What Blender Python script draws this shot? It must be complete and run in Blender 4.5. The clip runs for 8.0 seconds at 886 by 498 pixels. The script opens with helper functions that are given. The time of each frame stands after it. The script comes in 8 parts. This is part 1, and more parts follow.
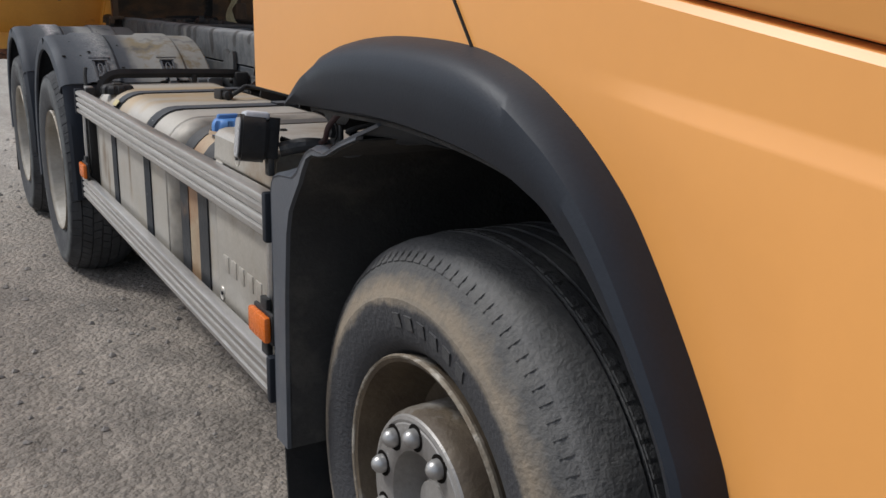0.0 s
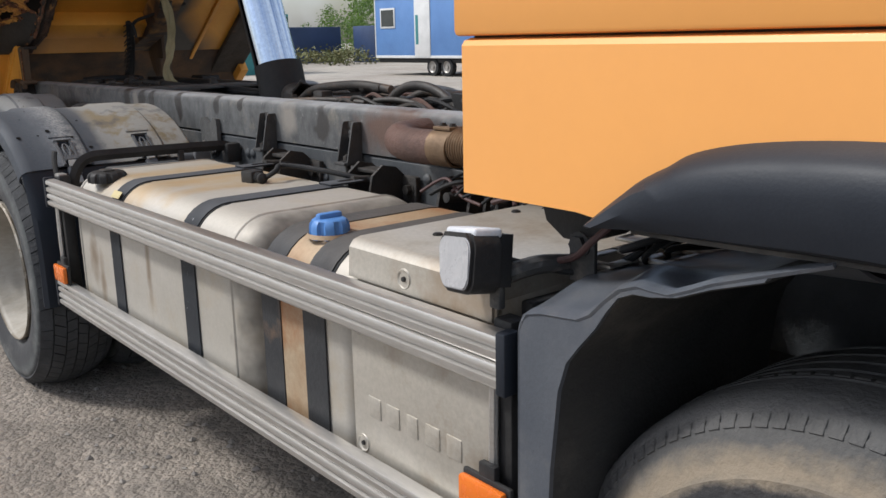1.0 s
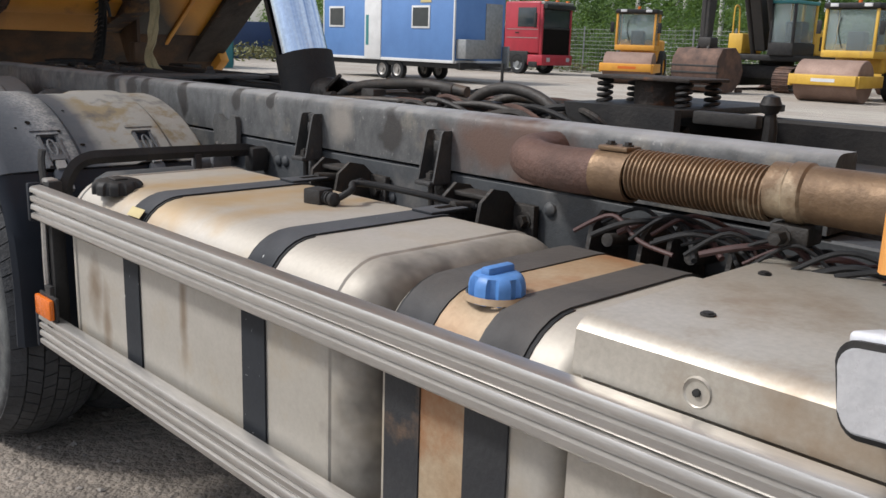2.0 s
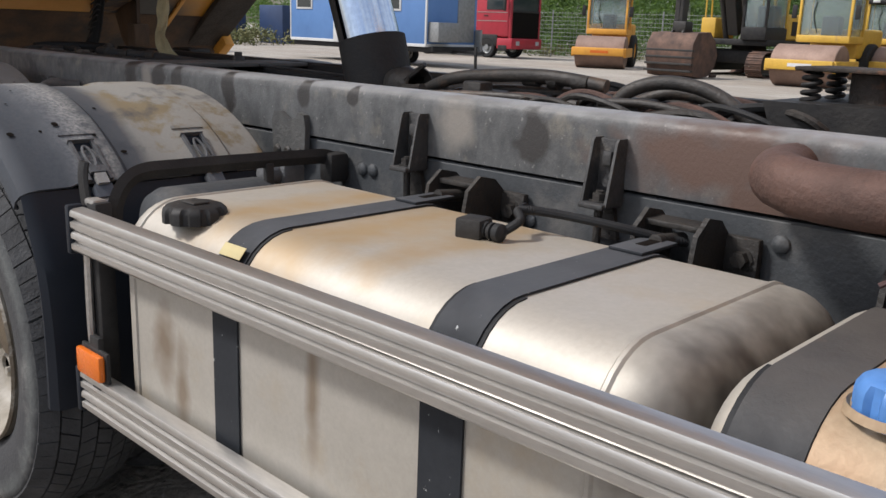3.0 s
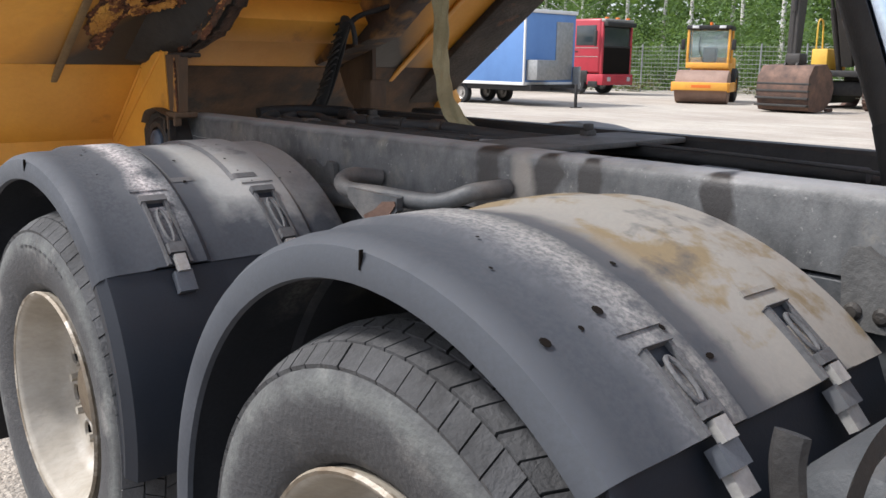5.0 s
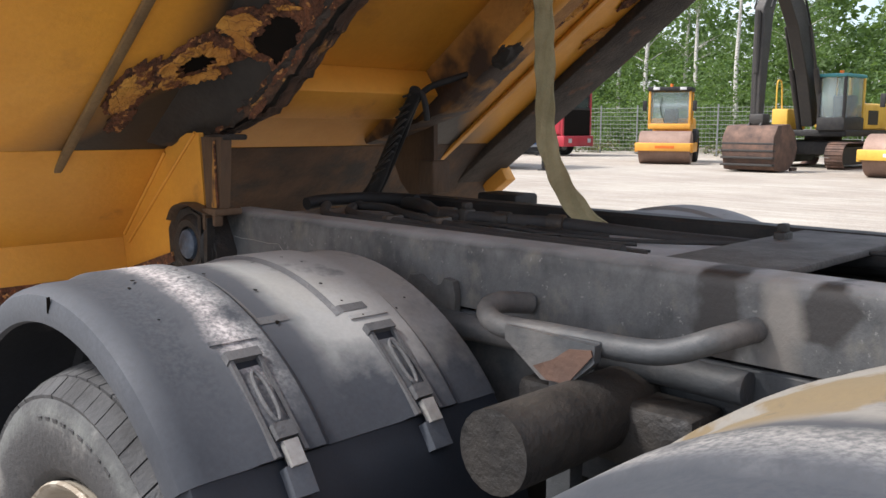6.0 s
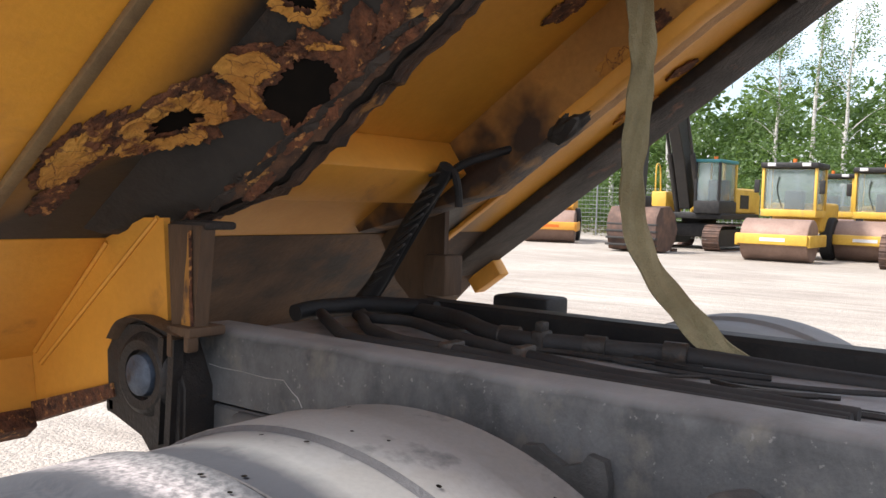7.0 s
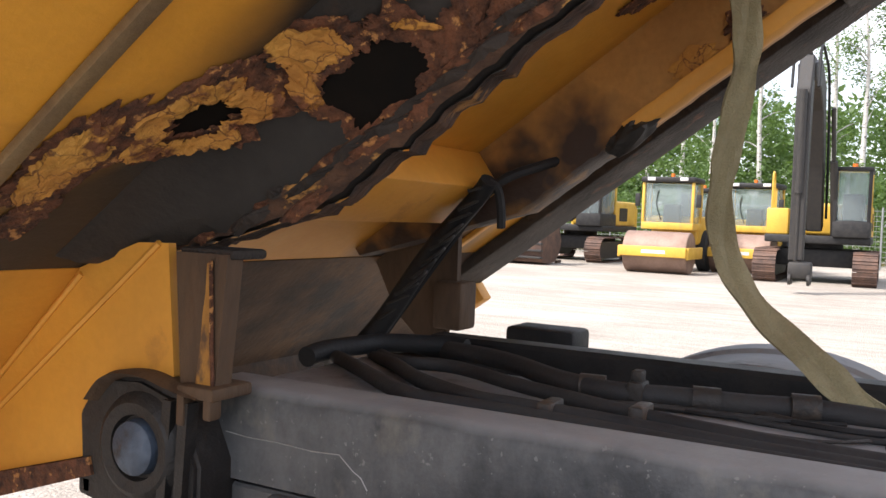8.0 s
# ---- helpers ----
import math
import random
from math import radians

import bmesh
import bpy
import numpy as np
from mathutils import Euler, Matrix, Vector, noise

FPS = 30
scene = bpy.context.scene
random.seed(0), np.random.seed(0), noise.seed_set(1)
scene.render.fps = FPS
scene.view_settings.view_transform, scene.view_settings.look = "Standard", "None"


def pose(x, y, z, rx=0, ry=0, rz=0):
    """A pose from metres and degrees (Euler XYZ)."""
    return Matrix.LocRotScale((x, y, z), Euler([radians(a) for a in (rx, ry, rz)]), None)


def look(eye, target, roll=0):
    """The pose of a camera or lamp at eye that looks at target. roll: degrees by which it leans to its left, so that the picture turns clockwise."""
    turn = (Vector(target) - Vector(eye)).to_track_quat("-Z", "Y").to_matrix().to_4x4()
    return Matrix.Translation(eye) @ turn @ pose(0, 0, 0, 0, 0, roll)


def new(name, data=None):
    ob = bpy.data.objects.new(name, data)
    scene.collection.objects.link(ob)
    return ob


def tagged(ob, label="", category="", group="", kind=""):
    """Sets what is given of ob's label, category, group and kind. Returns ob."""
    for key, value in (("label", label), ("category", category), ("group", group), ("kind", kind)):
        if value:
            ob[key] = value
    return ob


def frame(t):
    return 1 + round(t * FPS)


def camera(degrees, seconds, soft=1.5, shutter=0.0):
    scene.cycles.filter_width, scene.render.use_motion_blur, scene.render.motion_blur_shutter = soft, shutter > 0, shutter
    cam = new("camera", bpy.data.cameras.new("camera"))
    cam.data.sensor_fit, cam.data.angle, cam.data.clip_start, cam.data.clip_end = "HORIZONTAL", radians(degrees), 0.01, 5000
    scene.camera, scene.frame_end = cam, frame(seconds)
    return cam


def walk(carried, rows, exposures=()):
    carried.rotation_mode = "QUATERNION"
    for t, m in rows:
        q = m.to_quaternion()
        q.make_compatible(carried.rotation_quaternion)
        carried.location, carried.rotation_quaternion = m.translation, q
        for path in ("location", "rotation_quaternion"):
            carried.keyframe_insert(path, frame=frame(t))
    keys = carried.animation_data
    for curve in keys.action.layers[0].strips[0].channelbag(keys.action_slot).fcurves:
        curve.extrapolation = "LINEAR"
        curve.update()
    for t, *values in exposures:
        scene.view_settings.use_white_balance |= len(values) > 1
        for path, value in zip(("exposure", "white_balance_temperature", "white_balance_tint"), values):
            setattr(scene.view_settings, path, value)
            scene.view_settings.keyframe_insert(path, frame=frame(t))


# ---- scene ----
# ---------------------------------------------------------------- camera
cam = camera(53.0, 8.0)
# seconds, x, y, z, yaw, pitch, roll
ROWS = [
    (0.0, -0.615, -4.131, 1.336, -31.01, -15.37, 1.48),
    (0.5, -0.840, -3.749, 1.385, -36.19, -14.31, -0.61),
    (1.0, -0.923, -3.350, 1.405, -39.62, -13.33, -1.20),
    (1.5, -0.895, -2.940, 1.378, -41.62, -12.60, 1.03),
    (1.7, -0.891, -2.786, 1.373, -42.74, -12.61, 1.50),
    (2.8, -0.812, -2.010, 1.349, -46.40, -14.10, 2.12),
    (3.5, -0.815, -1.521, 1.356, -47.60, -13.65, 2.12),
    (4.0, -0.788, -1.126, 1.367, -46.30, -12.90, 2.95),
    (4.5, -0.785, -0.719, 1.373, -44.15, -12.48, 2.18),
    (5.0, -0.763, -0.345, 1.391, -42.40, -11.90, 0.95),
    (5.2, -0.740, -0.187, 1.398, -41.50, -11.38, 0.80),
    (6.3, -0.572, 0.689, 1.454, -47.99, -6.40, 0.53),
    (6.5, -0.510, 0.850, 1.462, -49.75, -5.37, 0.93),
    (7.0, -0.415, 1.230, 1.465, -53.35, -3.13, 1.82),
    (7.5, -0.383, 1.524, 1.479, -58.18, -1.91, 1.52),
    (8.0, -0.317, 1.726, 1.473, -61.32, -2.19, 2.30),
]
walk(cam, [(t, pose(x, y, z, 0, 0, yaw) @ pose(0, 0, 0, 90 + pitch) @ pose(0, 0, 0, 0, 0, roll)) for t, x, y, z, yaw, pitch, roll in ROWS],
     [(0.0, -0.05, 6200, 10), (1.0, 0.35, 6300, 10), (3.5, 0.33, 6450, 12), (4.5, 0.55, 6300, 12), (5.0, 1.03, 6400, 12), (6.5, 1.15, 6550, 13), (8.0, 1.42, 6600, 14)])

# ---------------------------------------------------------------- light
SUN_EL, SUN_AZ = 50.0, 140.0   # degrees; azimuth from +x towards +y
world = bpy.data.worlds.new("sky")
scene.world = world
world.use_nodes = True
wn = world.node_tree
sky = wn.nodes.new("ShaderNodeTexSky")
sky.sky_type, sky.sun_disc = "NISHITA", False
sky.sun_elevation, sky.sun_rotation = radians(SUN_EL), radians(90 - SUN_AZ)
sky.dust_density, sky.air_density = 3.0, 1.0
wn.nodes["Background"].inputs["Strength"].default_value = 0.15
wc = wn.nodes.new("ShaderNodeTexCoord")
wz = wn.nodes.new("ShaderNodeTexNoise")
wz.inputs["Scale"].default_value, wz.inputs["Detail"].default_value, wz.inputs["Roughness"].default_value = 2.2, 6.0, 0.55
wr = wn.nodes.new("ShaderNodeMapRange")
wr.inputs[1].default_value, wr.inputs[2].default_value = 0.38, 0.62
wm = wn.nodes.new("ShaderNodeMix")
wm.data_type = "RGBA"
wm.inputs[7].default_value = (4.35, 4.58, 4.98, 1)   # thin bright cloud
wn.links.new(wc.outputs["Generated"], wz.inputs["Vector"])
wn.links.new(wz.outputs[0], wr.inputs[0])
wn.links.new(wr.outputs[0], wm.inputs[0])
wn.links.new(sky.outputs[0], wm.inputs[6])
wn.links.new(wm.outputs[2], wn.nodes["Background"].inputs["Color"])
sun = new("sun", bpy.data.lights.new("sun", "SUN"))
sun.data.energy, sun.data.angle, sun.data.color = 2.6, radians(9.0), (1.0, 0.985, 0.95)
sd = Vector((math.cos(radians(SUN_AZ)) * math.cos(radians(SUN_EL)), math.sin(radians(SUN_AZ)) * math.cos(radians(SUN_EL)), math.sin(radians(SUN_EL))))
sun.matrix_world = look(sd * 60, (0, 0, 0))


# ---------------------------------------------------------------- materials
def surf(name, c1, c2=None, scale=6.0, rough=0.6, metal=0.0, bump=0.0, bscale=60.0, c3=None, s3=2.0, lo=0.55, hi=0.7, stretch=(1, 1, 1), rvar=0.1, coat=0.0, fine_mix=0.35):
    """Two-tone surface with fine grain, an optional third colour in patches, and relief."""
    m = bpy.data.materials.new(name)
    m.use_nodes = True
    nt = m.node_tree
    b = nt.nodes["Principled BSDF"]
    b.inputs["Metallic"].default_value = metal
    b.inputs["Coat Weight"].default_value = coat
    tc = nt.nodes.new("ShaderNodeTexCoord")
    mp = nt.nodes.new("ShaderNodeMapping")
    mp.inputs["Scale"].default_value = stretch
    nt.links.new(tc.outputs["Object"], mp.inputs[0])

    def noise_tex(s, d=6.0, r=0.6):
        n = nt.nodes.new("ShaderNodeTexNoise")
        n.inputs["Scale"].default_value, n.inputs["Detail"].default_value, n.inputs["Roughness"].default_value = s, d, r
        nt.links.new(mp.outputs[0], n.inputs["Vector"])
        return n

    def ramp(src, a, z):
        r = nt.nodes.new("ShaderNodeMapRange")
        r.inputs[1].default_value, r.inputs[2].default_value = a, z
        nt.links.new(src, r.inputs[0])
        return r.outputs[0]

    def mixc(f, a, z):
        x = nt.nodes.new("ShaderNodeMix")
        x.data_type = "RGBA"
        nt.links.new(f, x.inputs[0])
        for v, sock in ((a, x.inputs[6]), (z, x.inputs[7])):
            if isinstance(v, tuple):
                sock.default_value = (*v, 1)
            else:
                nt.links.new(v, sock)
        return x.outputs[2]

    c2 = c2 or tuple(v * 0.8 for v in c1)
    n1 = noise_tex(scale)
    col = mixc(ramp(n1.outputs[0], 0.35, 0.65), c1, c2)
    fine = noise_tex(bscale, 4.0)
    dark = nt.nodes.new("ShaderNodeMix")
    dark.data_type, dark.blend_type = "RGBA", "MULTIPLY"
    dark.inputs[0].default_value = fine_mix
    nt.links.new(col, dark.inputs[6])
    nt.links.new(fine.outputs[0], dark.inputs[7])
    col = dark.outputs[2]
    if c3:
        n3 = noise_tex(s3, 8.0, 0.65)
        col = mixc(ramp(n3.outputs[0], lo, hi), col, c3)
    nt.links.new(col, b.inputs["Base Color"])
    rr = nt.nodes.new("ShaderNodeMapRange")
    rr.inputs[1].default_value, rr.inputs[2].default_value = 0.3, 0.7
    rr.inputs[3].default_value, rr.inputs[4].default_value = max(0.03, rough - rvar), min(1.0, rough + rvar)
    nt.links.new(n1.outputs[0], rr.inputs[0])
    nt.links.new(rr.outputs[0], b.inputs["Roughness"])
    if bump:
        bp = nt.nodes.new("ShaderNodeBump")
        bp.inputs["Strength"].default_value, bp.inputs["Distance"].default_value = bump, 0.01
        nt.links.new(fine.outputs[0], bp.inputs["Height"])
        nt.links.new(bp.outputs[0], b.inputs["Normal"])
    return m


M_ORANGE = surf("orange_paint", (0.80, 0.362, 0.095), (0.78, 0.347, 0.09), 2, 0.33, 0, 0.0, 40, rvar=0.04, fine_mix=0.04, coat=0.25)
M_RUST = surf("rusty_steel", (0.05, 0.038, 0.03), (0.026, 0.022, 0.019), 6, 0.8, 0, 0.7, 60, c3=(0.19, 0.075, 0.03), s3=5, lo=0.58, hi=0.70)
M_PLASTIC = surf("dark_grey_plastic", (0.014, 0.018, 0.026), (0.019, 0.023, 0.031), 5, 0.5, 0, 0.06, 200, rvar=0.06)
M_PLASTIC.node_tree.nodes["Principled BSDF"].inputs["Specular IOR Level"].default_value = 0.28
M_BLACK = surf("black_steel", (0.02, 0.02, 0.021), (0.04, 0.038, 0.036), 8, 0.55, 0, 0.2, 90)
M_FENDER = surf("dusty_grey_plastic", (0.10, 0.105, 0.115), (0.14, 0.142, 0.145), 5, 0.65, 0, 0.2, 120, c3=(0.28, 0.265, 0.24), s3=3.5, lo=0.5, hi=0.66)
M_TYRE = surf("tyre_rubber", (0.042, 0.043, 0.046), (0.062, 0.062, 0.063), 7, 0.85, 0, 0.35, 90, c3=(0.15, 0.146, 0.138), s3=6.5, lo=0.53, hi=0.66)
M_RIM = surf("painted_rim", (0.42, 0.385, 0.33), (0.30, 0.265, 0.21), 7, 0.55, 0.0, 0.15, 80, c3=(0.20, 0.14, 0.09), s3=4, lo=0.60, hi=0.78, stretch=(0.4, 1, 1))
M_RIMEDGE = surf("rubbed_rim_edge", (0.20, 0.15, 0.10), (0.30, 0.26, 0.20), 14, 0.6, 0.2, 0.3, 90, c3=(0.40, 0.36, 0.30), s3=11, lo=0.52, hi=0.60)
M_ALU = surf("aluminium", (0.72, 0.70, 0.67), (0.62, 0.60, 0.57), 8, 0.38, 0.9, 0.05, 120, stretch=(1, 0.15, 1))
M_TANK = surf("dull_aluminium_tank", (0.50, 0.468, 0.417), (0.43, 0.397, 0.34), 2.2, 0.56, 0.38, 0.03, 100, c3=(0.40, 0.33, 0.235), s3=3.2, lo=0.52, hi=0.74, fine_mix=0.22)
M_COVER = surf("silver_cover_paint", (0.53, 0.49, 0.425), (0.45, 0.41, 0.345), 4, 0.42, 0.35, 0.05, 100, c3=(0.27, 0.20, 0.135), s3=4.0, lo=0.50, hi=0.72)
M_FRAME = surf("grey_frame_paint", (0.074, 0.080, 0.086), (0.048, 0.053, 0.058), 5, 0.6, 0, 0.2, 90, c3=(0.17, 0.16, 0.148), s3=2.2, lo=0.52, hi=0.7)
# the blue sky's reflection is put into the chrome's base colour
M_CHROME = surf("sky_tinted_chrome", (0.60, 0.70, 0.86), (0.55, 0.66, 0.82), 3, 0.10, 1.0, 0, rvar=0.03)
M_PIPE = surf("rusty_exhaust_pipe", (0.135, 0.075, 0.058), (0.085, 0.052, 0.043), 9, 0.75, 0.2, 0.4, 80)
M_FLEX = surf("brassy_flexible_pipe", (0.235, 0.155, 0.09), (0.15, 0.098, 0.06), 9, 0.55, 0.5, 0.2, 80, c3=(0.40, 0.33, 0.23), s3=6, lo=0.6, hi=0.75)
M_BLUE = surf("blue_plastic", (0.10, 0.27, 0.62), (0.09, 0.23, 0.54), 6, 0.45)
M_REFL = surf("orange_reflector", (0.85, 0.20, 0.02), (0.75, 0.16, 0.02), 60, 0.25)
M_WEB = surf("webbing", (0.42, 0.37, 0.215), (0.30, 0.26, 0.145), 9, 0.9, 0, 0.6, 260, c3=(0.17, 0.15, 0.09), s3=6, lo=0.56, hi=0.7)
M_HOSE = surf("rubber_hose", (0.016, 0.017, 0.019), (0.030, 0.030, 0.030), 12, 0.65, 0, 0.2, 100)
M_STONE = surf("loose_stone", (0.30, 0.27, 0.24), (0.20, 0.18, 0.165), 30, 0.9, 0, 0.4, 90)

for dull in (M_HOSE, M_BLACK):
    dull.node_tree.nodes["Principled BSDF"].inputs["Specular IOR Level"].default_value = 0.25


def gravel():
    """Grey gritty gravel under the truck, passing into pale sand further out."""
    m = bpy.data.materials.new("sandy_gravel")
    m.use_nodes = True
    nt = m.node_tree
    N, L = nt.nodes.new, nt.links.new
    b = nt.nodes["Principled BSDF"]
    b.inputs["Roughness"].default_value = 0.95
    tc = N("ShaderNodeTexCoord")

    def tex(kind, scale, detail=5.0):
        t = N(kind)
        t.inputs["Scale"].default_value = scale
        if kind == "ShaderNodeTexNoise":
            t.inputs["Detail"].default_value, t.inputs["Roughness"].default_value = detail, 0.65
        L(tc.outputs["Object"], t.inputs["Vector"])
        return t

    def rng(src, a, z, lo=0.0, hi=1.0):
        r = N("ShaderNodeMapRange")
        for k, v in enumerate((a, z, lo, hi)):
            r.inputs[k + 1].default_value = v
        L(src, r.inputs[0])
        return r.outputs[0]

    def mix(f, a, z, mode="MIX"):
        x = N("ShaderNodeMix")
        x.data_type, x.blend_type = "RGBA", mode
        if isinstance(f, float):
            x.inputs[0].default_value = f
        else:
            L(f, x.inputs[0])
        for v, s in ((a, x.inputs[6]), (z, x.inputs[7])):
            if isinstance(v, tuple):
                s.default_value = (*v, 1)
            else:
                L(v, s)
        return x.outputs[2]

    big, mid, fine = tex("ShaderNodeTexNoise", 0.22), tex("ShaderNodeTexNoise", 2.5), tex("ShaderNodeTexNoise", 28.0, 8.0)
    peb, peb2 = tex("ShaderNodeTexVoronoi", 42.0), tex("ShaderNodeTexVoronoi", 95.0)
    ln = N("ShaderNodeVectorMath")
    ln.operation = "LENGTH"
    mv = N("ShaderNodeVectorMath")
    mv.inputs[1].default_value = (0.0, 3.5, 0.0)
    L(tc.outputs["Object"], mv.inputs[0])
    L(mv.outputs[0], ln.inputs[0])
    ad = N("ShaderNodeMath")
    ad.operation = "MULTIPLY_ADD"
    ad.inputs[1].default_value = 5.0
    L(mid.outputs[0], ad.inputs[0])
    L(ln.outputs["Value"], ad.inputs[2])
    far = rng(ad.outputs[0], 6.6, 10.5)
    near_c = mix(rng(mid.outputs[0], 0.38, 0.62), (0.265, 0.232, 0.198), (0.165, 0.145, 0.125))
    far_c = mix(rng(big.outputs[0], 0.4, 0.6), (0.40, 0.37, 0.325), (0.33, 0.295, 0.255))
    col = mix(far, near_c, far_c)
    grit = N("ShaderNodeMix")
    grit.data_type = "RGBA"
    stretch = N("ShaderNodeMapping")
    stretch.inputs["Scale"].default_value, stretch.inputs["Rotation"].default_value = (4.5, 0.55, 1.0), (0, 0, 0.12)
    L(tc.outputs["Object"], stretch.inputs[0])
    ruts = N("ShaderNodeTexNoise")
    ruts.inputs["Scale"].default_value, ruts.inputs["Detail"].default_value, ruts.inputs["Roughness"].default_value = 0.9, 7.0, 0.6
    L(stretch.outputs[0], ruts.inputs["Vector"])
    col = mix(0.60, col, mix(rng(ruts.outputs[0], 0.32, 0.68), (0.68, 0.66, 0.64), (1.22, 1.22, 1.22)), "MULTIPLY")
    col = mix(0.42, col, mix(rng(fine.outputs[0], 0.3, 0.7), (0.55, 0.53, 0.5), (1.35, 1.33, 1.3)), "MULTIPLY")
    hs = N("ShaderNodeSeparateColor")
    L(peb.outputs["Color"], hs.inputs[0])
    tone = mix(rng(hs.outputs[0], 0.0, 1.0), (0.6, 0.58, 0.57), (1.4, 1.36, 1.3))
    col = mix(0.36, col, tone, "MULTIPLY")
    L(col, b.inputs["Base Color"])
    h = N("ShaderNodeMath")
    h.operation = "MULTIPLY_ADD"
    h.inputs[1].default_value = -1.2
    L(peb.outputs["Distance"], h.inputs[0])
    L(fine.outputs[0], h.inputs[2])
    h2 = N("ShaderNodeMath")
    h2.operation = "MULTIPLY_ADD"
    h2.inputs[1].default_value = -0.6
    L(peb2.outputs["Distance"], h2.inputs[0])
    L(h.outputs[0], h2.inputs[2])
    bp = N("ShaderNodeBump")
    bp.inputs["Strength"].default_value, bp.inputs["Distance"].default_value = 0.6, 0.018
    L(h2.outputs[0], bp.inputs["Height"])
    L(bp.outputs[0], b.inputs["Normal"])
    return m


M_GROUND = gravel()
M_TRAILER = surf("blue_sheet", (0.12, 0.26, 0.55), (0.10, 0.22, 0.48), 1, 0.5)
M_WHITE = surf("white_paint", (0.75, 0.75, 0.74), (0.66, 0.66, 0.65), 2, 0.5)
M_YELLOW = surf("yellow_machine_paint", (0.74, 0.46, 0.065), (0.64, 0.38, 0.05), 2, 0.45, 0, 0.1, 30, c3=(0.40, 0.24, 0.08), s3=2.5, lo=0.62, hi=0.75)
M_LEAF = surf("leaves", (0.068, 0.135, 0.032), (0.10, 0.165, 0.048), 0.6, 0.6, fine_mix=0.2)
M_GLASS = surf("dark_glass", (0.04, 0.05, 0.055), (0.03, 0.04, 0.045), 2, 0.08)

M_SILVER = surf("worn_silver_paint", (0.40, 0.38, 0.35), (0.31, 0.29, 0.27), 7, 0.45, 0.4, 0.15, 90)
M_NUT = surf("steel_nut_cap", (0.55, 0.54, 0.52), (0.42, 0.40, 0.38), 20, 0.35, 0.6)
M_TREAD = surf("worn_tread_rubber", (0.072, 0.073, 0.076), (0.046, 0.046, 0.047), 8, 0.9, 0, 0.5, 80)
M_FLAKE = surf("flaking_orange_rust", (0.72, 0.37, 0.07), (0.54, 0.24, 0.05), 9, 0.85, 0, 1.0, 45, c3=(0.17, 0.065, 0.028), s3=15, lo=0.53, hi=0.60)
M_SCAB = surf("rust_scab", (0.23, 0.090, 0.042), (0.06, 0.030, 0.020), 38, 0.95, 0, 1.0, 110, c3=(0.50, 0.24, 0.08), s3=45, lo=0.58, hi=0.64)
# near black, on pieces that stand for the shade inside holes and recesses
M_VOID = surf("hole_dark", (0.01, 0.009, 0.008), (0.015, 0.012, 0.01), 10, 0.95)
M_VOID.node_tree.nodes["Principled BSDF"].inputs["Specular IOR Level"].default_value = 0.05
M_GREASE = surf("greasy_black_steel", (0.017, 0.016, 0.0155), (0.036, 0.031, 0.026), 10, 0.6, 0, 0.5, 50)
M_LABEL = surf("faded_yellow_label", (0.62, 0.52, 0.25), (0.55, 0.45, 0.22), 30, 0.6)
M_LENS = surf("dusty_lamp_glass", (0.47, 0.465, 0.47), (0.40, 0.40, 0.41), 14, 0.3, 0, 0.04, 120)
M_LAMPTOP = surf("white_lamp_shell", (0.72, 0.73, 0.76), (0.62, 0.63, 0.66), 12, 0.4)
M_REDHOSE = surf("red_brown_hose", (0.09, 0.04, 0.036), (0.06, 0.03, 0.028), 12, 0.6)
M_OLDORANGE = surf("dusty_orange_paint", (0.80, 0.38, 0.05), (0.70, 0.32, 0.045), 3, 0.5, 0, 0.12, 60, c3=(0.22, 0.10, 0.035), s3=3.0, lo=0.62, hi=0.78, fine_mix=0.15)
M_LIP = surf("dirty_brown_edge", (0.26, 0.175, 0.08), (0.18, 0.12, 0.06), 9, 0.7, 0, 0.3, 70)
M_STRAP = surf("blue_black_strap_paint", (0.020, 0.023, 0.028), (0.030, 0.033, 0.038), 6, 0.65, 0, 0.05, 90, c3=(0.45, 0.45, 0.44), s3=48, lo=0.67, hi=0.70)
M_BRKT = surf("dark_bracket_paint", (0.06, 0.06, 0.06), (0.035, 0.035, 0.036), 14, 0.6, 0, 0.3, 80, c3=(0.16, 0.145, 0.125), s3=9, lo=0.55, hi=0.7)
M_RIMDIRT = surf("brown_dusted_rim", (0.15, 0.115, 0.075), (0.085, 0.062, 0.042), 7, 0.6, 0.2, 0.25, 80, c3=(0.25, 0.235, 0.21), s3=4, lo=0.55, hi=0.66)
M_CLIP = surf("pale_worn_metal", (0.50, 0.49, 0.47), (0.36, 0.35, 0.33), 20, 0.5, 0.4, 0.2, 90)
M_RUNNER = surf("scorched_runner_steel", (0.034, 0.030, 0.026), (0.022, 0.021, 0.019), 5, 0.75, 0, 0.3, 50, c3=(0.10, 0.05, 0.028), s3=3.5, lo=0.60, hi=0.74)
M_POSTRUST = surf("rust_streaked_post", (0.13, 0.075, 0.038), (0.07, 0.045, 0.03), 8, 0.8, 0, 0.4, 70, c3=(0.42, 0.20, 0.045), s3=5, lo=0.62, hi=0.76, stretch=(1, 1, 0.25))
M_STREAK = surf("worn_orange_streak", (0.62, 0.29, 0.045), (0.40, 0.19, 0.04), 14, 0.7, 0, 0.3, 70, c3=(0.11, 0.06, 0.03), s3=13, lo=0.54, hi=0.62, stretch=(1, 1, 0.5))
M_PIN = surf("worn_pin_paint", (0.11, 0.15, 0.21), (0.07, 0.09, 0.12), 22, 0.55, 0.2, 0.3, 70, c3=(0.04, 0.036, 0.032), s3=16, lo=0.52, hi=0.64)
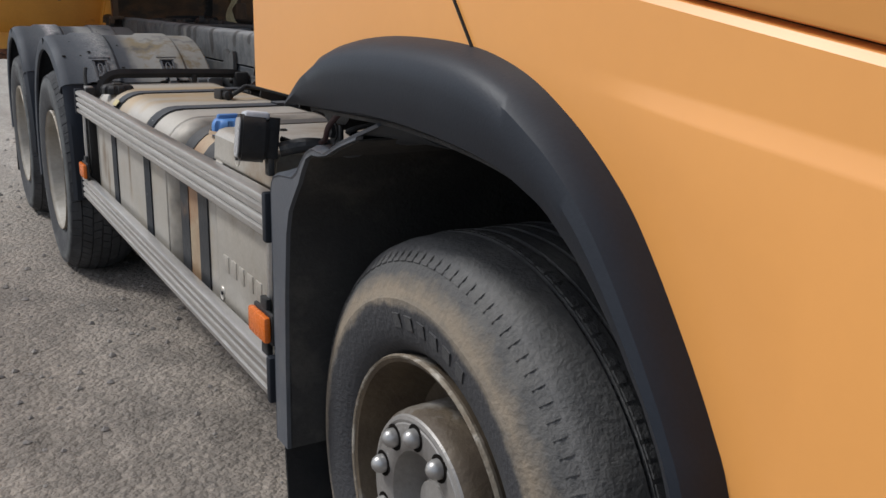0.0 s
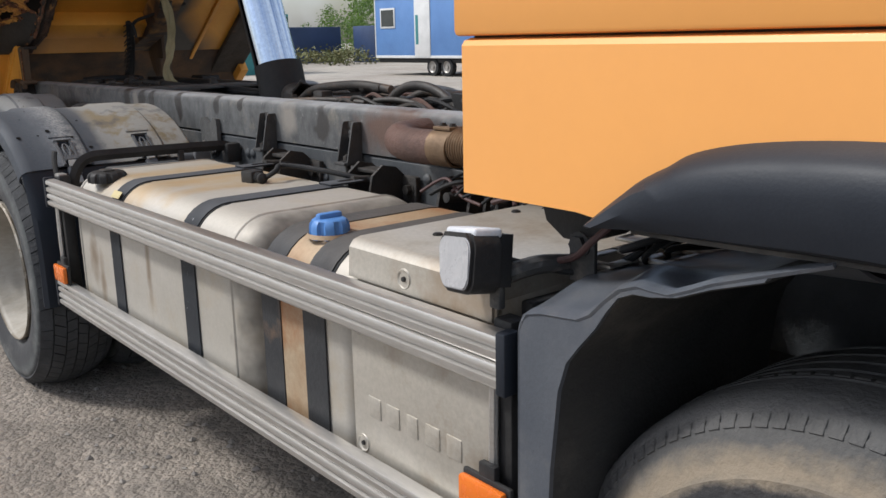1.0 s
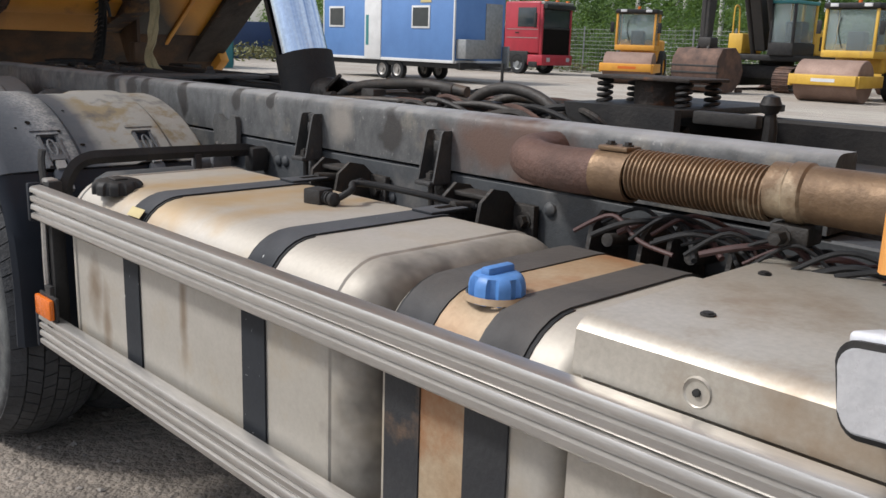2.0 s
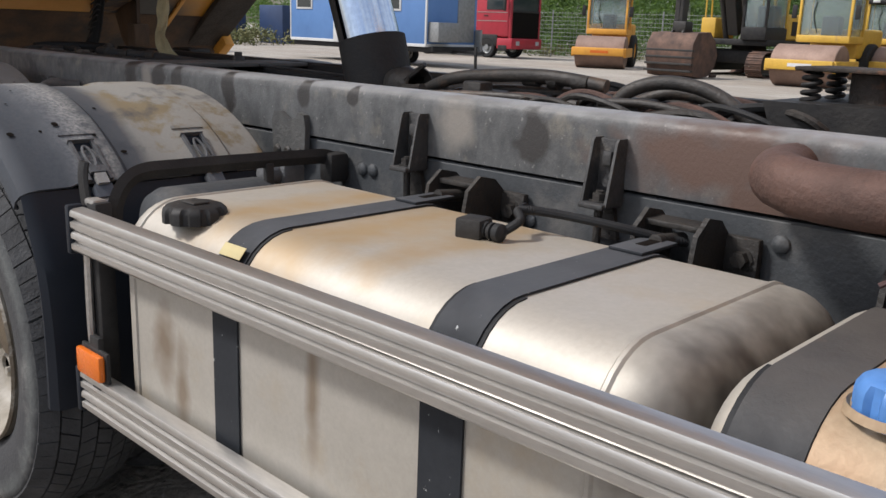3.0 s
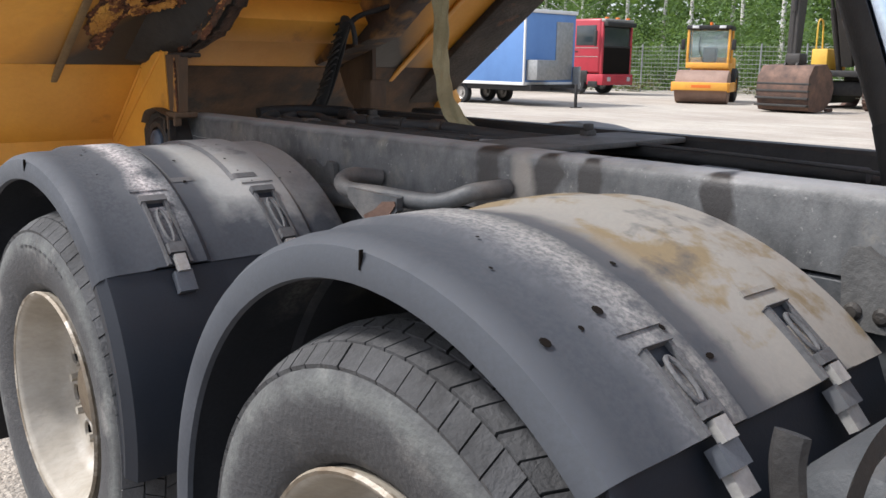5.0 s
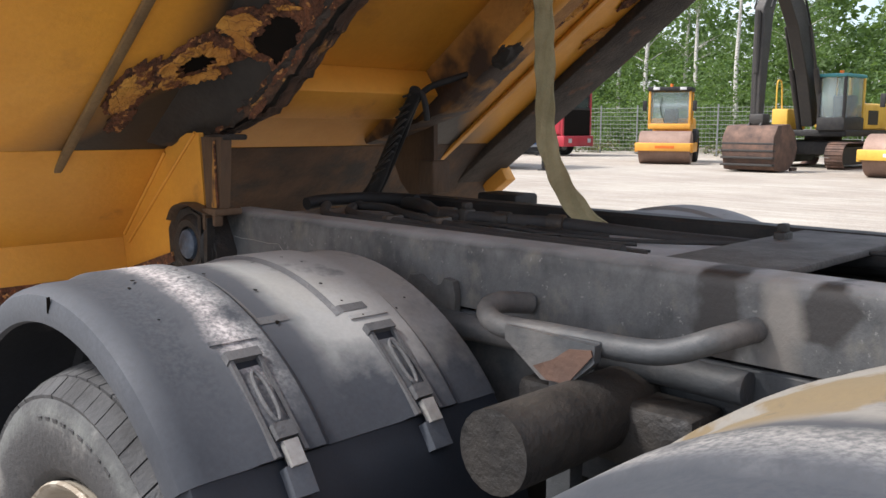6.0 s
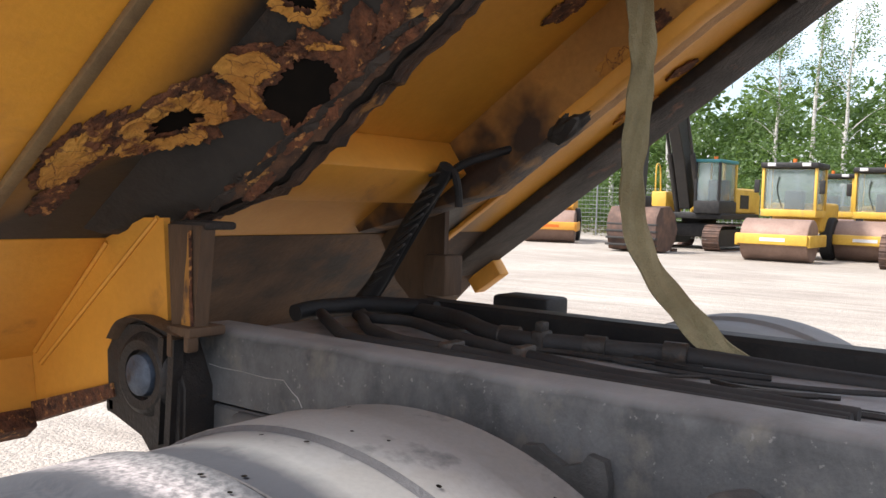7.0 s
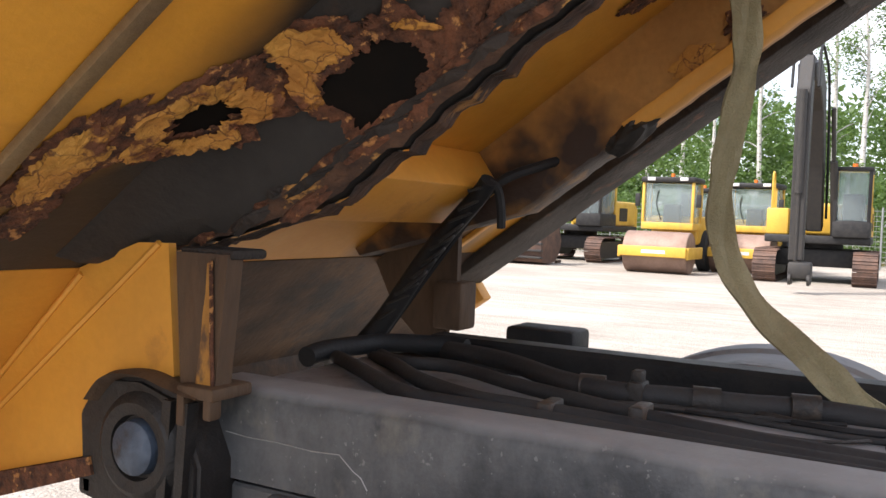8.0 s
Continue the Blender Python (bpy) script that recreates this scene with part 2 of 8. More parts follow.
M_STRAND = surf("stranded_rust", (0.105, 0.056, 0.034), (0.032, 0.022, 0.018), 26, 0.95, 0, 1.0, 80, c3=(0.34, 0.17, 0.055), s3=16, lo=0.60, hi=0.68, stretch=(1.6, 0.4, 0.4))
M_BAND = surf("crumbling_rust_band", (0.14, 0.072, 0.040), (0.04, 0.026, 0.020), 30, 0.95, 0, 1.0, 95, c3=(0.50, 0.26, 0.07), s3=20, lo=0.60, hi=0.66, stretch=(1, 0.5, 1))
M_FARRUN = surf("browned_orange_steel", (0.62, 0.31, 0.075), (0.46, 0.225, 0.06), 4, 0.65, 0, 0.3, 60, c3=(0.16, 0.08, 0.035), s3=3, lo=0.60, hi=0.76)
M_TAIL = surf("shaded_tail_paint", (0.15, 0.075, 0.028), (0.052, 0.032, 0.021), 3.5, 0.7, 0, 0.3, 60, c3=(0.03, 0.023, 0.019), s3=4, lo=0.50, hi=0.64)
M_DUSTHOSE = surf("dusty_rubber_hose", (0.022, 0.022, 0.024), (0.042, 0.041, 0.040), 9, 0.75, 0, 0.2, 100)
M_LINER = surf("dusty_arch_liner", (0.050, 0.048, 0.045), (0.036, 0.035, 0.034), 6, 0.85, 0, 0.3, 90, c3=(0.085, 0.078, 0.068), s3=4, lo=0.55, hi=0.7)
M_MOULD = surf("moulded_grey_plastic", (0.080, 0.090, 0.107), (0.105, 0.114, 0.130), 6, 0.38, 0, 0.08, 160, c3=(0.13, 0.13, 0.13), s3=4, lo=0.56, hi=0.75)
M_PLATE = surf("dusty_shear_plate", (0.105, 0.104, 0.10), (0.070, 0.070, 0.069), 14, 0.7, 0, 0.3, 80)
M_OILY = surf("oily_brown_hose", (0.055, 0.047, 0.040), (0.028, 0.026, 0.024), 10, 0.55, 0, 0.3, 80, c3=(0.13, 0.085, 0.055), s3=7, lo=0.55, hi=0.7)
M_TYREMARK = surf("raised_tyre_rubber", (0.055, 0.055, 0.058), (0.075, 0.073, 0.070), 12, 0.8, 0, 0.3, 90)
M_STRAP2 = surf("rusty_strap_paint", (0.028, 0.029, 0.031), (0.020, 0.021, 0.024), 8, 0.65, 0, 0.15, 90, c3=(0.12, 0.075, 0.045), s3=6, lo=0.60, hi=0.74)
M_DECK = surf("dusty_light_deck", (0.36, 0.365, 0.37), (0.26, 0.264, 0.27), 5, 0.7, 0, 0.2, 70, c3=(0.09, 0.085, 0.08), s3=5, lo=0.58, hi=0.72)
M_GROOVE = surf("dark_gap", (0.012, 0.011, 0.01), (0.016, 0.014, 0.012), 8, 0.9)
M_BROWNBAND = surf("rust_stained_aluminium", (0.36, 0.215, 0.11), (0.47, 0.37, 0.25), 5, 0.55, 0.2, 0.1, 80, c3=(0.29, 0.13, 0.055), s3=6, lo=0.50, hi=0.68)
M_REDTRUCK = surf("faded_red_paint", (0.45, 0.03, 0.05), (0.36, 0.025, 0.04), 1.5, 0.4)
M_TEAL = surf("teal_container_paint", (0.05, 0.26, 0.27), (0.04, 0.21, 0.22), 0.8, 0.55)
M_NAVY = surf("dark_blue_container_paint", (0.03, 0.06, 0.15), (0.025, 0.05, 0.12), 0.8, 0.55)
M_TRACK = surf("rusty_track_steel", (0.17, 0.095, 0.065), (0.09, 0.06, 0.05), 3, 0.75, 0.2, 0.6, 20)
M_DRUM = surf("dusty_roller_drum", (0.34, 0.23, 0.18), (0.26, 0.17, 0.13), 1.5, 0.7, 0.2, 0.4, 20)
M_BARK = surf("birch_bark", (0.62, 0.60, 0.56), (0.50, 0.48, 0.45), 3, 0.8, 0, 0.4, 30, c3=(0.05, 0.045, 0.04), s3=5, lo=0.56, hi=0.62, stretch=(1, 1, 2.5))
M_LEAF2 = surf("pale_birch_leaves", (0.14, 0.22, 0.07), (0.10, 0.18, 0.05), 0.8, 0.6, fine_mix=0.2)
for lm in (M_LEAF, M_LEAF2):
    tr = lm.node_tree.nodes.new("ShaderNodeBsdfTranslucent")
    tr.inputs[0].default_value = (0.16, 0.26, 0.05, 1)
    ms = lm.node_tree.nodes.new("ShaderNodeMixShader")
    ms.inputs[0].default_value = 0.4
    lm.node_tree.links.new(lm.node_tree.nodes["Principled BSDF"].outputs[0], ms.inputs[1])
    lm.node_tree.links.new(tr.outputs[0], ms.inputs[2])
    lm.node_tree.links.new(ms.outputs[0], lm.node_tree.nodes["Material Output"].inputs[0])
M_GRASS = surf("dry_weeds", (0.12, 0.14, 0.045), (0.17, 0.15, 0.06), 1.2, 0.8)
M_POST = surf("galvanised_steel", (0.35, 0.36, 0.36), (0.28, 0.29, 0.29), 8, 0.5, 0.5)


def blotted(m, spots, colour, soft=0.5):
    """Adds blots of colour, mostly dried-on dirt, at (y, z, half width, half height) to a material."""
    nt = m.node_tree
    b = nt.nodes["Principled BSDF"]
    src = b.inputs["Base Color"].links[0].from_socket
    tc = nt.nodes.new("ShaderNodeTexCoord")
    nz = nt.nodes.new("ShaderNodeTexNoise")
    nz.inputs["Scale"].default_value = 16.0
    nt.links.new(tc.outputs["Object"], nz.inputs["Vector"])
    best = None
    for y, z, ry, rz in spots:
        mp = nt.nodes.new("ShaderNodeMapping")
        mp.inputs["Location"].default_value = (0, -y / ry, -z / rz)
        mp.inputs["Scale"].default_value = (0, 1 / ry, 1 / rz)
        nt.links.new(tc.outputs["Object"], mp.inputs[0])
        ln = nt.nodes.new("ShaderNodeVectorMath")
        ln.operation = "LENGTH"
        nt.links.new(mp.outputs[0], ln.inputs[0])
        ad = nt.nodes.new("ShaderNodeMath")
        ad.operation = "MULTIPLY_ADD"
        ad.inputs[1].default_value = 1.6
        nt.links.new(nz.outputs[0], ad.inputs[0])
        nt.links.new(ln.outputs["Value"], ad.inputs[2])
        r = nt.nodes.new("ShaderNodeMapRange")
        r.inputs[1].default_value, r.inputs[2].default_value, r.inputs[3].default_value, r.inputs[4].default_value = 1.8 - soft * 0.3, 1.8 + soft * 0.3, 1.0, 0.0
        nt.links.new(ad.outputs[0], r.inputs[0])
        if best is None:
            best = r.outputs[0]
        else:
            mx = nt.nodes.new("ShaderNodeMath")
            mx.operation = "MAXIMUM"
            nt.links.new(best, mx.inputs[0])
            nt.links.new(r.outputs[0], mx.inputs[1])
            best = mx.outputs[0]
    x = nt.nodes.new("ShaderNodeMix")
    x.data_type = "RGBA"
    x.inputs[7].default_value = (*colour, 1)
    nt.links.new(best, x.inputs[0])
    nt.links.new(src, x.inputs[6])
    nt.links.new(x.outputs[2], b.inputs["Base Color"])


def speckled(m, scale, colour, lo, hi, amount):
    """Small chips and splashes of another colour."""
    nt = m.node_tree
    b = nt.nodes["Principled BSDF"]
    tc, nz, r, x = (nt.nodes.new(k) for k in ("ShaderNodeTexCoord", "ShaderNodeTexNoise", "ShaderNodeMapRange", "ShaderNodeMix"))
    nz.inputs["Scale"].default_value, nz.inputs["Detail"].default_value, nz.inputs["Roughness"].default_value = scale, 3.0, 0.6
    nt.links.new(tc.outputs["Object"], nz.inputs["Vector"])
    for k, v in enumerate((lo, hi, 0.0, amount)):
        r.inputs[k + 1].default_value = v
    nt.links.new(nz.outputs[0], r.inputs[0])
    x.data_type = "RGBA"
    x.inputs[7].default_value = (*colour, 1)
    nt.links.new(r.outputs[0], x.inputs[0])
    nt.links.new(b.inputs["Base Color"].links[0].from_socket, x.inputs[6])
    nt.links.new(x.outputs[2], b.inputs["Base Color"])


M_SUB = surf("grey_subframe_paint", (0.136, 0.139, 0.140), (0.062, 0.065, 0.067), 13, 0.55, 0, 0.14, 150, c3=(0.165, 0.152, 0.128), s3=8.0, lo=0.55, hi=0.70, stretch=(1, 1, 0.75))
speckled(M_SUB, 75.0, (0.24, 0.235, 0.225), 0.66, 0.70, 0.6)
blotted(M_TANK, [(-0.64, 1.0, 0.10, 0.07), (-0.40, 1.0, 0.07, 0.06), (-0.84, 1.0, 0.05, 0.04)], (0.40, 0.29, 0.165), 2.6)
blotted(M_TANK, [(-0.30, 0.70, 0.035, 0.07), (-0.36, 0.62, 0.02, 0.09), (-0.78, 0.75, 0.015, 0.10)], (0.24, 0.19, 0.14), 2.2)

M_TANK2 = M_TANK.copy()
# dark front end: grime, with the gap's shade put into the colour too
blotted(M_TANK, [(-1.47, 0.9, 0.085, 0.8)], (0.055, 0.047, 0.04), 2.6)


def cracked(m, scale, colour, width=0.05, depth=0.6):
    """Fine dark cracks between curling plates of paint and rust."""
    nt = m.node_tree
    N, L = nt.nodes.new, nt.links.new
    b = nt.nodes["Principled BSDF"]
    tc, nz, vo, ad = N("ShaderNodeTexCoord"), N("ShaderNodeTexNoise"), N("ShaderNodeTexVoronoi"), N("ShaderNodeMix")
    nz.inputs["Scale"].default_value, nz.inputs["Detail"].default_value = 30.0, 6.0
    L(tc.outputs["Object"], nz.inputs["Vector"])
    ad.data_type, ad.blend_type = "RGBA", "ADD"
    ad.inputs[0].default_value = 0.035
    L(tc.outputs["Object"], ad.inputs[6])
    L(nz.outputs["Color"], ad.inputs[7])
    vo.feature = "DISTANCE_TO_EDGE"
    vo.inputs["Scale"].default_value = scale
    L(ad.outputs[2], vo.inputs["Vector"])
    r = N("ShaderNodeMapRange")
    r.inputs[1].default_value, r.inputs[2].default_value, r.inputs[3].default_value, r.inputs[4].default_value = 0.0, width, 1.0, 0.0
    L(vo.outputs["Distance"], r.inputs[0])
    x = N("ShaderNodeMix")
    x.data_type = "RGBA"
    x.inputs[7].default_value = (*colour, 1)
    L(r.outputs[0], x.inputs[0])
    L(b.inputs["Base Color"].links[0].from_socket, x.inputs[6])
    L(x.outputs[2], b.inputs["Base Color"])
    bp = N("ShaderNodeBump")
    bp.invert = True
    bp.inputs["Strength"].default_value, bp.inputs["Distance"].default_value = depth, 0.008
    L(r.outputs[0], bp.inputs["Height"])
    L(b.inputs["Normal"].links[0].from_socket, bp.inputs["Normal"])
    L(bp.outputs[0], b.inputs["Normal"])


cracked(M_FLAKE, 19.0, (0.16, 0.065, 0.025), 0.022, 0.4)


def dusted_lit(m, colour, amount=0.8):
    """Pale colour on a material's level faces: dust, and for the rail the sky's highlight."""
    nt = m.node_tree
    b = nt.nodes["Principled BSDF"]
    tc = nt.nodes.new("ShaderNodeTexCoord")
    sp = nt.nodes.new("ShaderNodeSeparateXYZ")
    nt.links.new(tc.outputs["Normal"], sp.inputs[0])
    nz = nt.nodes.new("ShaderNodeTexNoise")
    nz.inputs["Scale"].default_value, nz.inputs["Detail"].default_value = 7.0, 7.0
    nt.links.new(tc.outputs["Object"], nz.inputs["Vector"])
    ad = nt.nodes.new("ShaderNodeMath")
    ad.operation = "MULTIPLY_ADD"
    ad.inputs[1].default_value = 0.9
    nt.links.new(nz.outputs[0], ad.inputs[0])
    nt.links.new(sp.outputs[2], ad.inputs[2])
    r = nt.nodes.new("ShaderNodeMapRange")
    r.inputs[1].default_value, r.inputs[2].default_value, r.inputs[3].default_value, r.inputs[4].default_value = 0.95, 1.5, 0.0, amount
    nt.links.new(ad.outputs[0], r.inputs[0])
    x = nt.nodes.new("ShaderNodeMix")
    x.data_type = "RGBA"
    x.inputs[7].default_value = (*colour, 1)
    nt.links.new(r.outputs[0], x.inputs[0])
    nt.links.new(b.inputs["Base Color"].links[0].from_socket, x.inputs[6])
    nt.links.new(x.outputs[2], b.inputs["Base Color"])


# rail top: dust plus the sky's highlight put into the paint colour
dusted_lit(M_SUB, (0.30, 0.305, 0.31))
M_STRAP.node_tree.nodes["Principled BSDF"].inputs["Specular IOR Level"].default_value = 0.25
dusted_lit(M_STRAP, (0.13, 0.135, 0.145), 0.45)
dusted_lit(M_STRAP2, (0.13, 0.115, 0.10), 0.45)
blotted(M_SUB, [(0.55, 1.14, 0.035, 0.06), (0.166, 1.15, 0.03, 0.05), (-0.044, 1.165, 0.02, 0.025), (-0.66, 1.12, 0.045, 0.055), (0.98, 1.14, 0.05, 0.05), (0.86, 1.13, 0.028, 0.07)], (0.030, 0.028, 0.027))
blotted(M_SUB, [(1.06, 1.12, 0.03, 0.09), (-0.42, 1.13, 0.05, 0.06)], (0.20, 0.185, 0.165), 1.6)
blotted(M_SUB, [(-1.1, 1.12, 0.2, 0.07), (-1.25, 1.06, 0.15, 0.05)], (0.095, 0.056, 0.042), 1.6)
blotted(M_SUB, [(1.175, 1.12, 0.045, 0.16)], (0.028, 0.026, 0.025), 0.6)



def ringed(m, y, z, bands):
    """Dried mud in rings round a wheel centre: (radius, half width, amount, colour, unevenness), broken up by noise."""
    nt = m.node_tree
    b = nt.nodes["Principled BSDF"]
    tc = nt.nodes.new("ShaderNodeTexCoord")
    mp = nt.nodes.new("ShaderNodeMapping")
    mp.inputs["Location"].default_value, mp.inputs["Scale"].default_value = (0, -y, -z), (0, 1, 1)
    nt.links.new(tc.outputs["Object"], mp.inputs[0])
    ln = nt.nodes.new("ShaderNodeVectorMath")
    ln.operation = "LENGTH"
    nt.links.new(mp.outputs[0], ln.inputs[0])
    for k, (r, hw, amount, colour, uneven, soft) in enumerate(bands):
        nz = nt.nodes.new("ShaderNodeTexNoise")
        nz.noise_dimensions = "4D"
        nz.inputs["W"].default_value, nz.inputs["Scale"].default_value, nz.inputs["Detail"].default_value, nz.inputs["Roughness"].default_value = k * 3.1, 9.0, 8.0, 0.72
        nt.links.new(tc.outputs["Object"], nz.inputs["Vector"])
        df = nt.nodes.new("ShaderNodeMath")
        df.operation = "SUBTRACT"
        df.inputs[1].default_value = r
        nt.links.new(ln.outputs["Value"], df.inputs[0])
        ab = nt.nodes.new("ShaderNodeMath")
        ab.operation = "ABSOLUTE"
        nt.links.new(df.outputs[0], ab.inputs[0])
        ad = nt.nodes.new("ShaderNodeMath")
        ad.operation = "MULTIPLY_ADD"
        ad.inputs[1].default_value = uneven
        nt.links.new(nz.outputs[0], ad.inputs[0])
        nt.links.new(ab.outputs[0], ad.inputs[2])
        rr = nt.nodes.new("ShaderNodeMapRange")
        rr.inputs[1].default_value, rr.inputs[2].default_value, rr.inputs[3].default_value, rr.inputs[4].default_value = uneven / 2 + hw - soft, uneven / 2 + hw + soft, amount, 0.0
        nt.links.new(ad.outputs[0], rr.inputs[0])
        x = nt.nodes.new("ShaderNodeMix")
        x.data_type = "RGBA"
        x.inputs[7].default_value = (*colour, 1)
        nt.links.new(rr.outputs[0], x.inputs[0])
        nt.links.new(b.inputs["Base Color"].links[0].from_socket, x.inputs[6])
        nt.links.new(x.outputs[2], b.inputs["Base Color"])


def muddy_guard(name, stops, low, ochre, wobble):
    """Plastic with lengthwise streaks of dried mud: colour stops across the width, plain towards the foot."""
    m = surf(name, (0.045, 0.051, 0.062), (0.062, 0.068, 0.080), 6, 0.68, 0, 0.06, 110)
    m.node_tree.nodes["Principled BSDF"].inputs["Specular IOR Level"].default_value = 0.22
    nt = m.node_tree
    b = nt.nodes["Principled BSDF"]
    N, L = nt.nodes.new, nt.links.new
    plain = b.inputs["Base Color"].links[0].from_socket
    tc = N("ShaderNodeTexCoord")
    sp = N("ShaderNodeSeparateXYZ")
    L(tc.outputs["Object"], sp.inputs[0])

    def nz(scale, w, detail=6.0):
        n = N("ShaderNodeTexNoise")
        n.noise_dimensions = "4D"
        n.inputs["Scale"].default_value, n.inputs["W"].default_value, n.inputs["Detail"].default_value, n.inputs["Roughness"].default_value = scale, w, detail, 0.62
        L(tc.outputs["Object"], n.inputs["Vector"])
        return n.outputs[0]

    def rng(src, p, q, lo=0.0, hi=1.0):
        r = N("ShaderNodeMapRange")
        for k, v in enumerate((p, q, lo, hi)):
            r.inputs[k + 1].default_value = v
        L(src, r.inputs[0])
        return r.outputs[0]

    def mixc(f, p, q):
        x = N("ShaderNodeMix")
        x.data_type = "RGBA"
        L(f, x.inputs[0])
        for v, s in ((p, x.inputs[6]), (q, x.inputs[7])):
            if isinstance(v, tuple):
                s.default_value = (*v, 1)
            else:
                L(v, s)
        return x.outputs[2]

    wob = N("ShaderNodeMath")
    wob.operation = "MULTIPLY_ADD"
    wob.inputs[1].default_value = wobble
    L(nz(5.0, 0.3), wob.inputs[0])
    L(sp.outputs[0], wob.inputs[2])
    ramp = N("ShaderNodeValToRGB")
    t = rng(wob.outputs[0], -1.235 + wobble / 2, -0.485 + wobble / 2)
    L(t, ramp.inputs[0])
    els = ramp.color_ramp.elements
    els[0].position, els[0].color = 0.0, (*stops[0][1], 1)
    els[1].position, els[1].color = 1.0, (*stops[-1][1], 1)
    for x, colour in stops[1:-1]:
        e = els.new((x + 0.05) / 0.75)
        e.color = (*colour, 1)
    mud = ramp.outputs[0]
    inner = N("ShaderNodeMath")
    inner.operation = "MULTIPLY"
    L(rng(nz(3.4, 5.0), 0.53, 0.58, 0.0, ochre), inner.inputs[0])
    L(rng(sp.outputs[0], -0.90, -0.84), inner.inputs[1])
    mud = mixc(inner.outputs[0], mud, (0.165, 0.130, 0.080))
    speck = N("ShaderNodeMath")
    speck.operation = "MULTIPLY"
    L(rng(nz(110.0, 2.0), 0.40, 0.60, 0.0, 0.7), speck.inputs[0])
    L(rng(sp.outputs[0], -0.945, -0.89, 1.0, 0.12), speck.inputs[1])
    mud = mixc(speck.outputs[0], mud, (0.055, 0.06, 0.068))
    bare = mixc(rng(nz(7.0, 9.0), 0.30, 0.44), plain, mud)
    foot = N("ShaderNodeMath")
    foot.operation = "MULTIPLY_ADD"
    foot.inputs[1].default_value = 0.35
    L(nz(4.0, 7.0), foot.inputs[0])
    L(sp.outputs[2], foot.inputs[2])
    col = mixc(rng(foot.outputs[0], low, low + 0.09), plain, bare)
    L(col, b.inputs["Base Color"])
    return m


M_GRIME = surf("settled_grime", (0.12, 0.12, 0.125), (0.085, 0.087, 0.092), 9, 0.75, 0, 0.3, 110)
DARK1 = (0.043, 0.049, 0.059)
# first two stops pale the outer lip: its highlight put into the colour
M_GUARD1 = muddy_guard("mud_streaked_mudguard", [(-0.05, (0.065, 0.072, 0.084)), (0.0, (0.050, 0.056, 0.066)), (0.03, DARK1), (0.085, DARK1), (0.12, (0.10, 0.105, 0.115)), (0.175, (0.25, 0.246, 0.24)), (0.21, (0.19, 0.187, 0.18)), (0.235, (0.055, 0.06, 0.068)), (0.29, (0.07, 0.072, 0.078)), (0.33, (0.19, 0.184, 0.170)), (0.46, (0.215, 0.206, 0.186)), (0.60, (0.24, 0.229, 0.206)), (0.70, (0.22, 0.211, 0.192))], 1.05, 1.0, 0.10)
M_GUARD2 = muddy_guard("dusty_mudguard", [(-0.05, (0.075, 0.082, 0.095)), (0.0, (0.055, 0.061, 0.072)), (0.03, (0.034, 0.039, 0.048)), (0.085, (0.034, 0.039, 0.048)), (0.115, (0.07, 0.075, 0.085)), (0.16, (0.46, 0.43, 0.425)), (0.195, (0.25, 0.252, 0.255)), (0.235, (0.05, 0.055, 0.066)), (0.285, (0.06, 0.065, 0.075)), (0.33, (0.235, 0.24, 0.237)), (0.46, (0.27, 0.268, 0.262)), (0.60, (0.235, 0.232, 0.226)), (0.70, (0.24, 0.237, 0.23))], 1.14, 0.12, 0.08)
for ax in (0.62, 1.99):
    ringed(M_TYRE, ax, 0.49, [(0.432, 0.012, 0.5, (0.15, 0.16, 0.152), 0.14, 0.02), (0.35, 0.045, 0.75, (0.034, 0.034, 0.036), 0.07, 0.02)])
M_FTYRE = surf("front_tyre_rubber", (0.080, 0.079, 0.078), (0.105, 0.102, 0.098), 5, 0.85, 0, 0.45, 90, c3=(0.165, 0.156, 0.142), s3=4.0, lo=0.5, hi=0.72)
ringed(M_FTYRE, -2.90, 0.457, [(0.40, 0.022, 0.75, (0.27, 0.215, 0.15), 0.10, 0.018), (0.47, 0.010, 0.45, (0.17, 0.165, 0.16), 0.06, 0.012), (0.20, 0.178, 0.92, (0.034, 0.034, 0.037), 0.055, 0.005)])
# ---------------------------------------------------------------- mesh helpers
ORG = {}


def holder(name, at, label, category, group="", kind=""):
    ob = new(name)
    ob.location = at
    ORG[ob] = Vector(at)
    return tagged(ob, label, category, group, kind)


def part(name, bm, material, parent, label="", smooth=True):
    """One mesh under a thing or a part; the mesh is given in world metres."""
    me = bpy.data.meshes.new(name)
    off = ORG.get(parent, Vector((0, 0, 0)))
    bmesh.ops.translate(bm, verts=bm.verts, vec=-off)
    bmesh.ops.recalc_face_normals(bm, faces=bm.faces)
    if smooth:
        for f in bm.faces:
            f.smooth = True
        for e in bm.edges:
            if len(e.link_faces) == 2 and e.calc_face_angle(0) > 0.6:
                e.smooth = False
    bm.to_mesh(me)
    bm.free()
    me.materials.append(material)
    ob = new(name, me)
    if parent is not None:
        ob.parent = parent
        ORG[ob] = off
    return tagged(ob, label) if label else ob


def solo(name, bm, material, label, category, group="", kind="", smooth=True):
    return tagged(part(name, bm, material, None, "", smooth), label, category, group, kind)


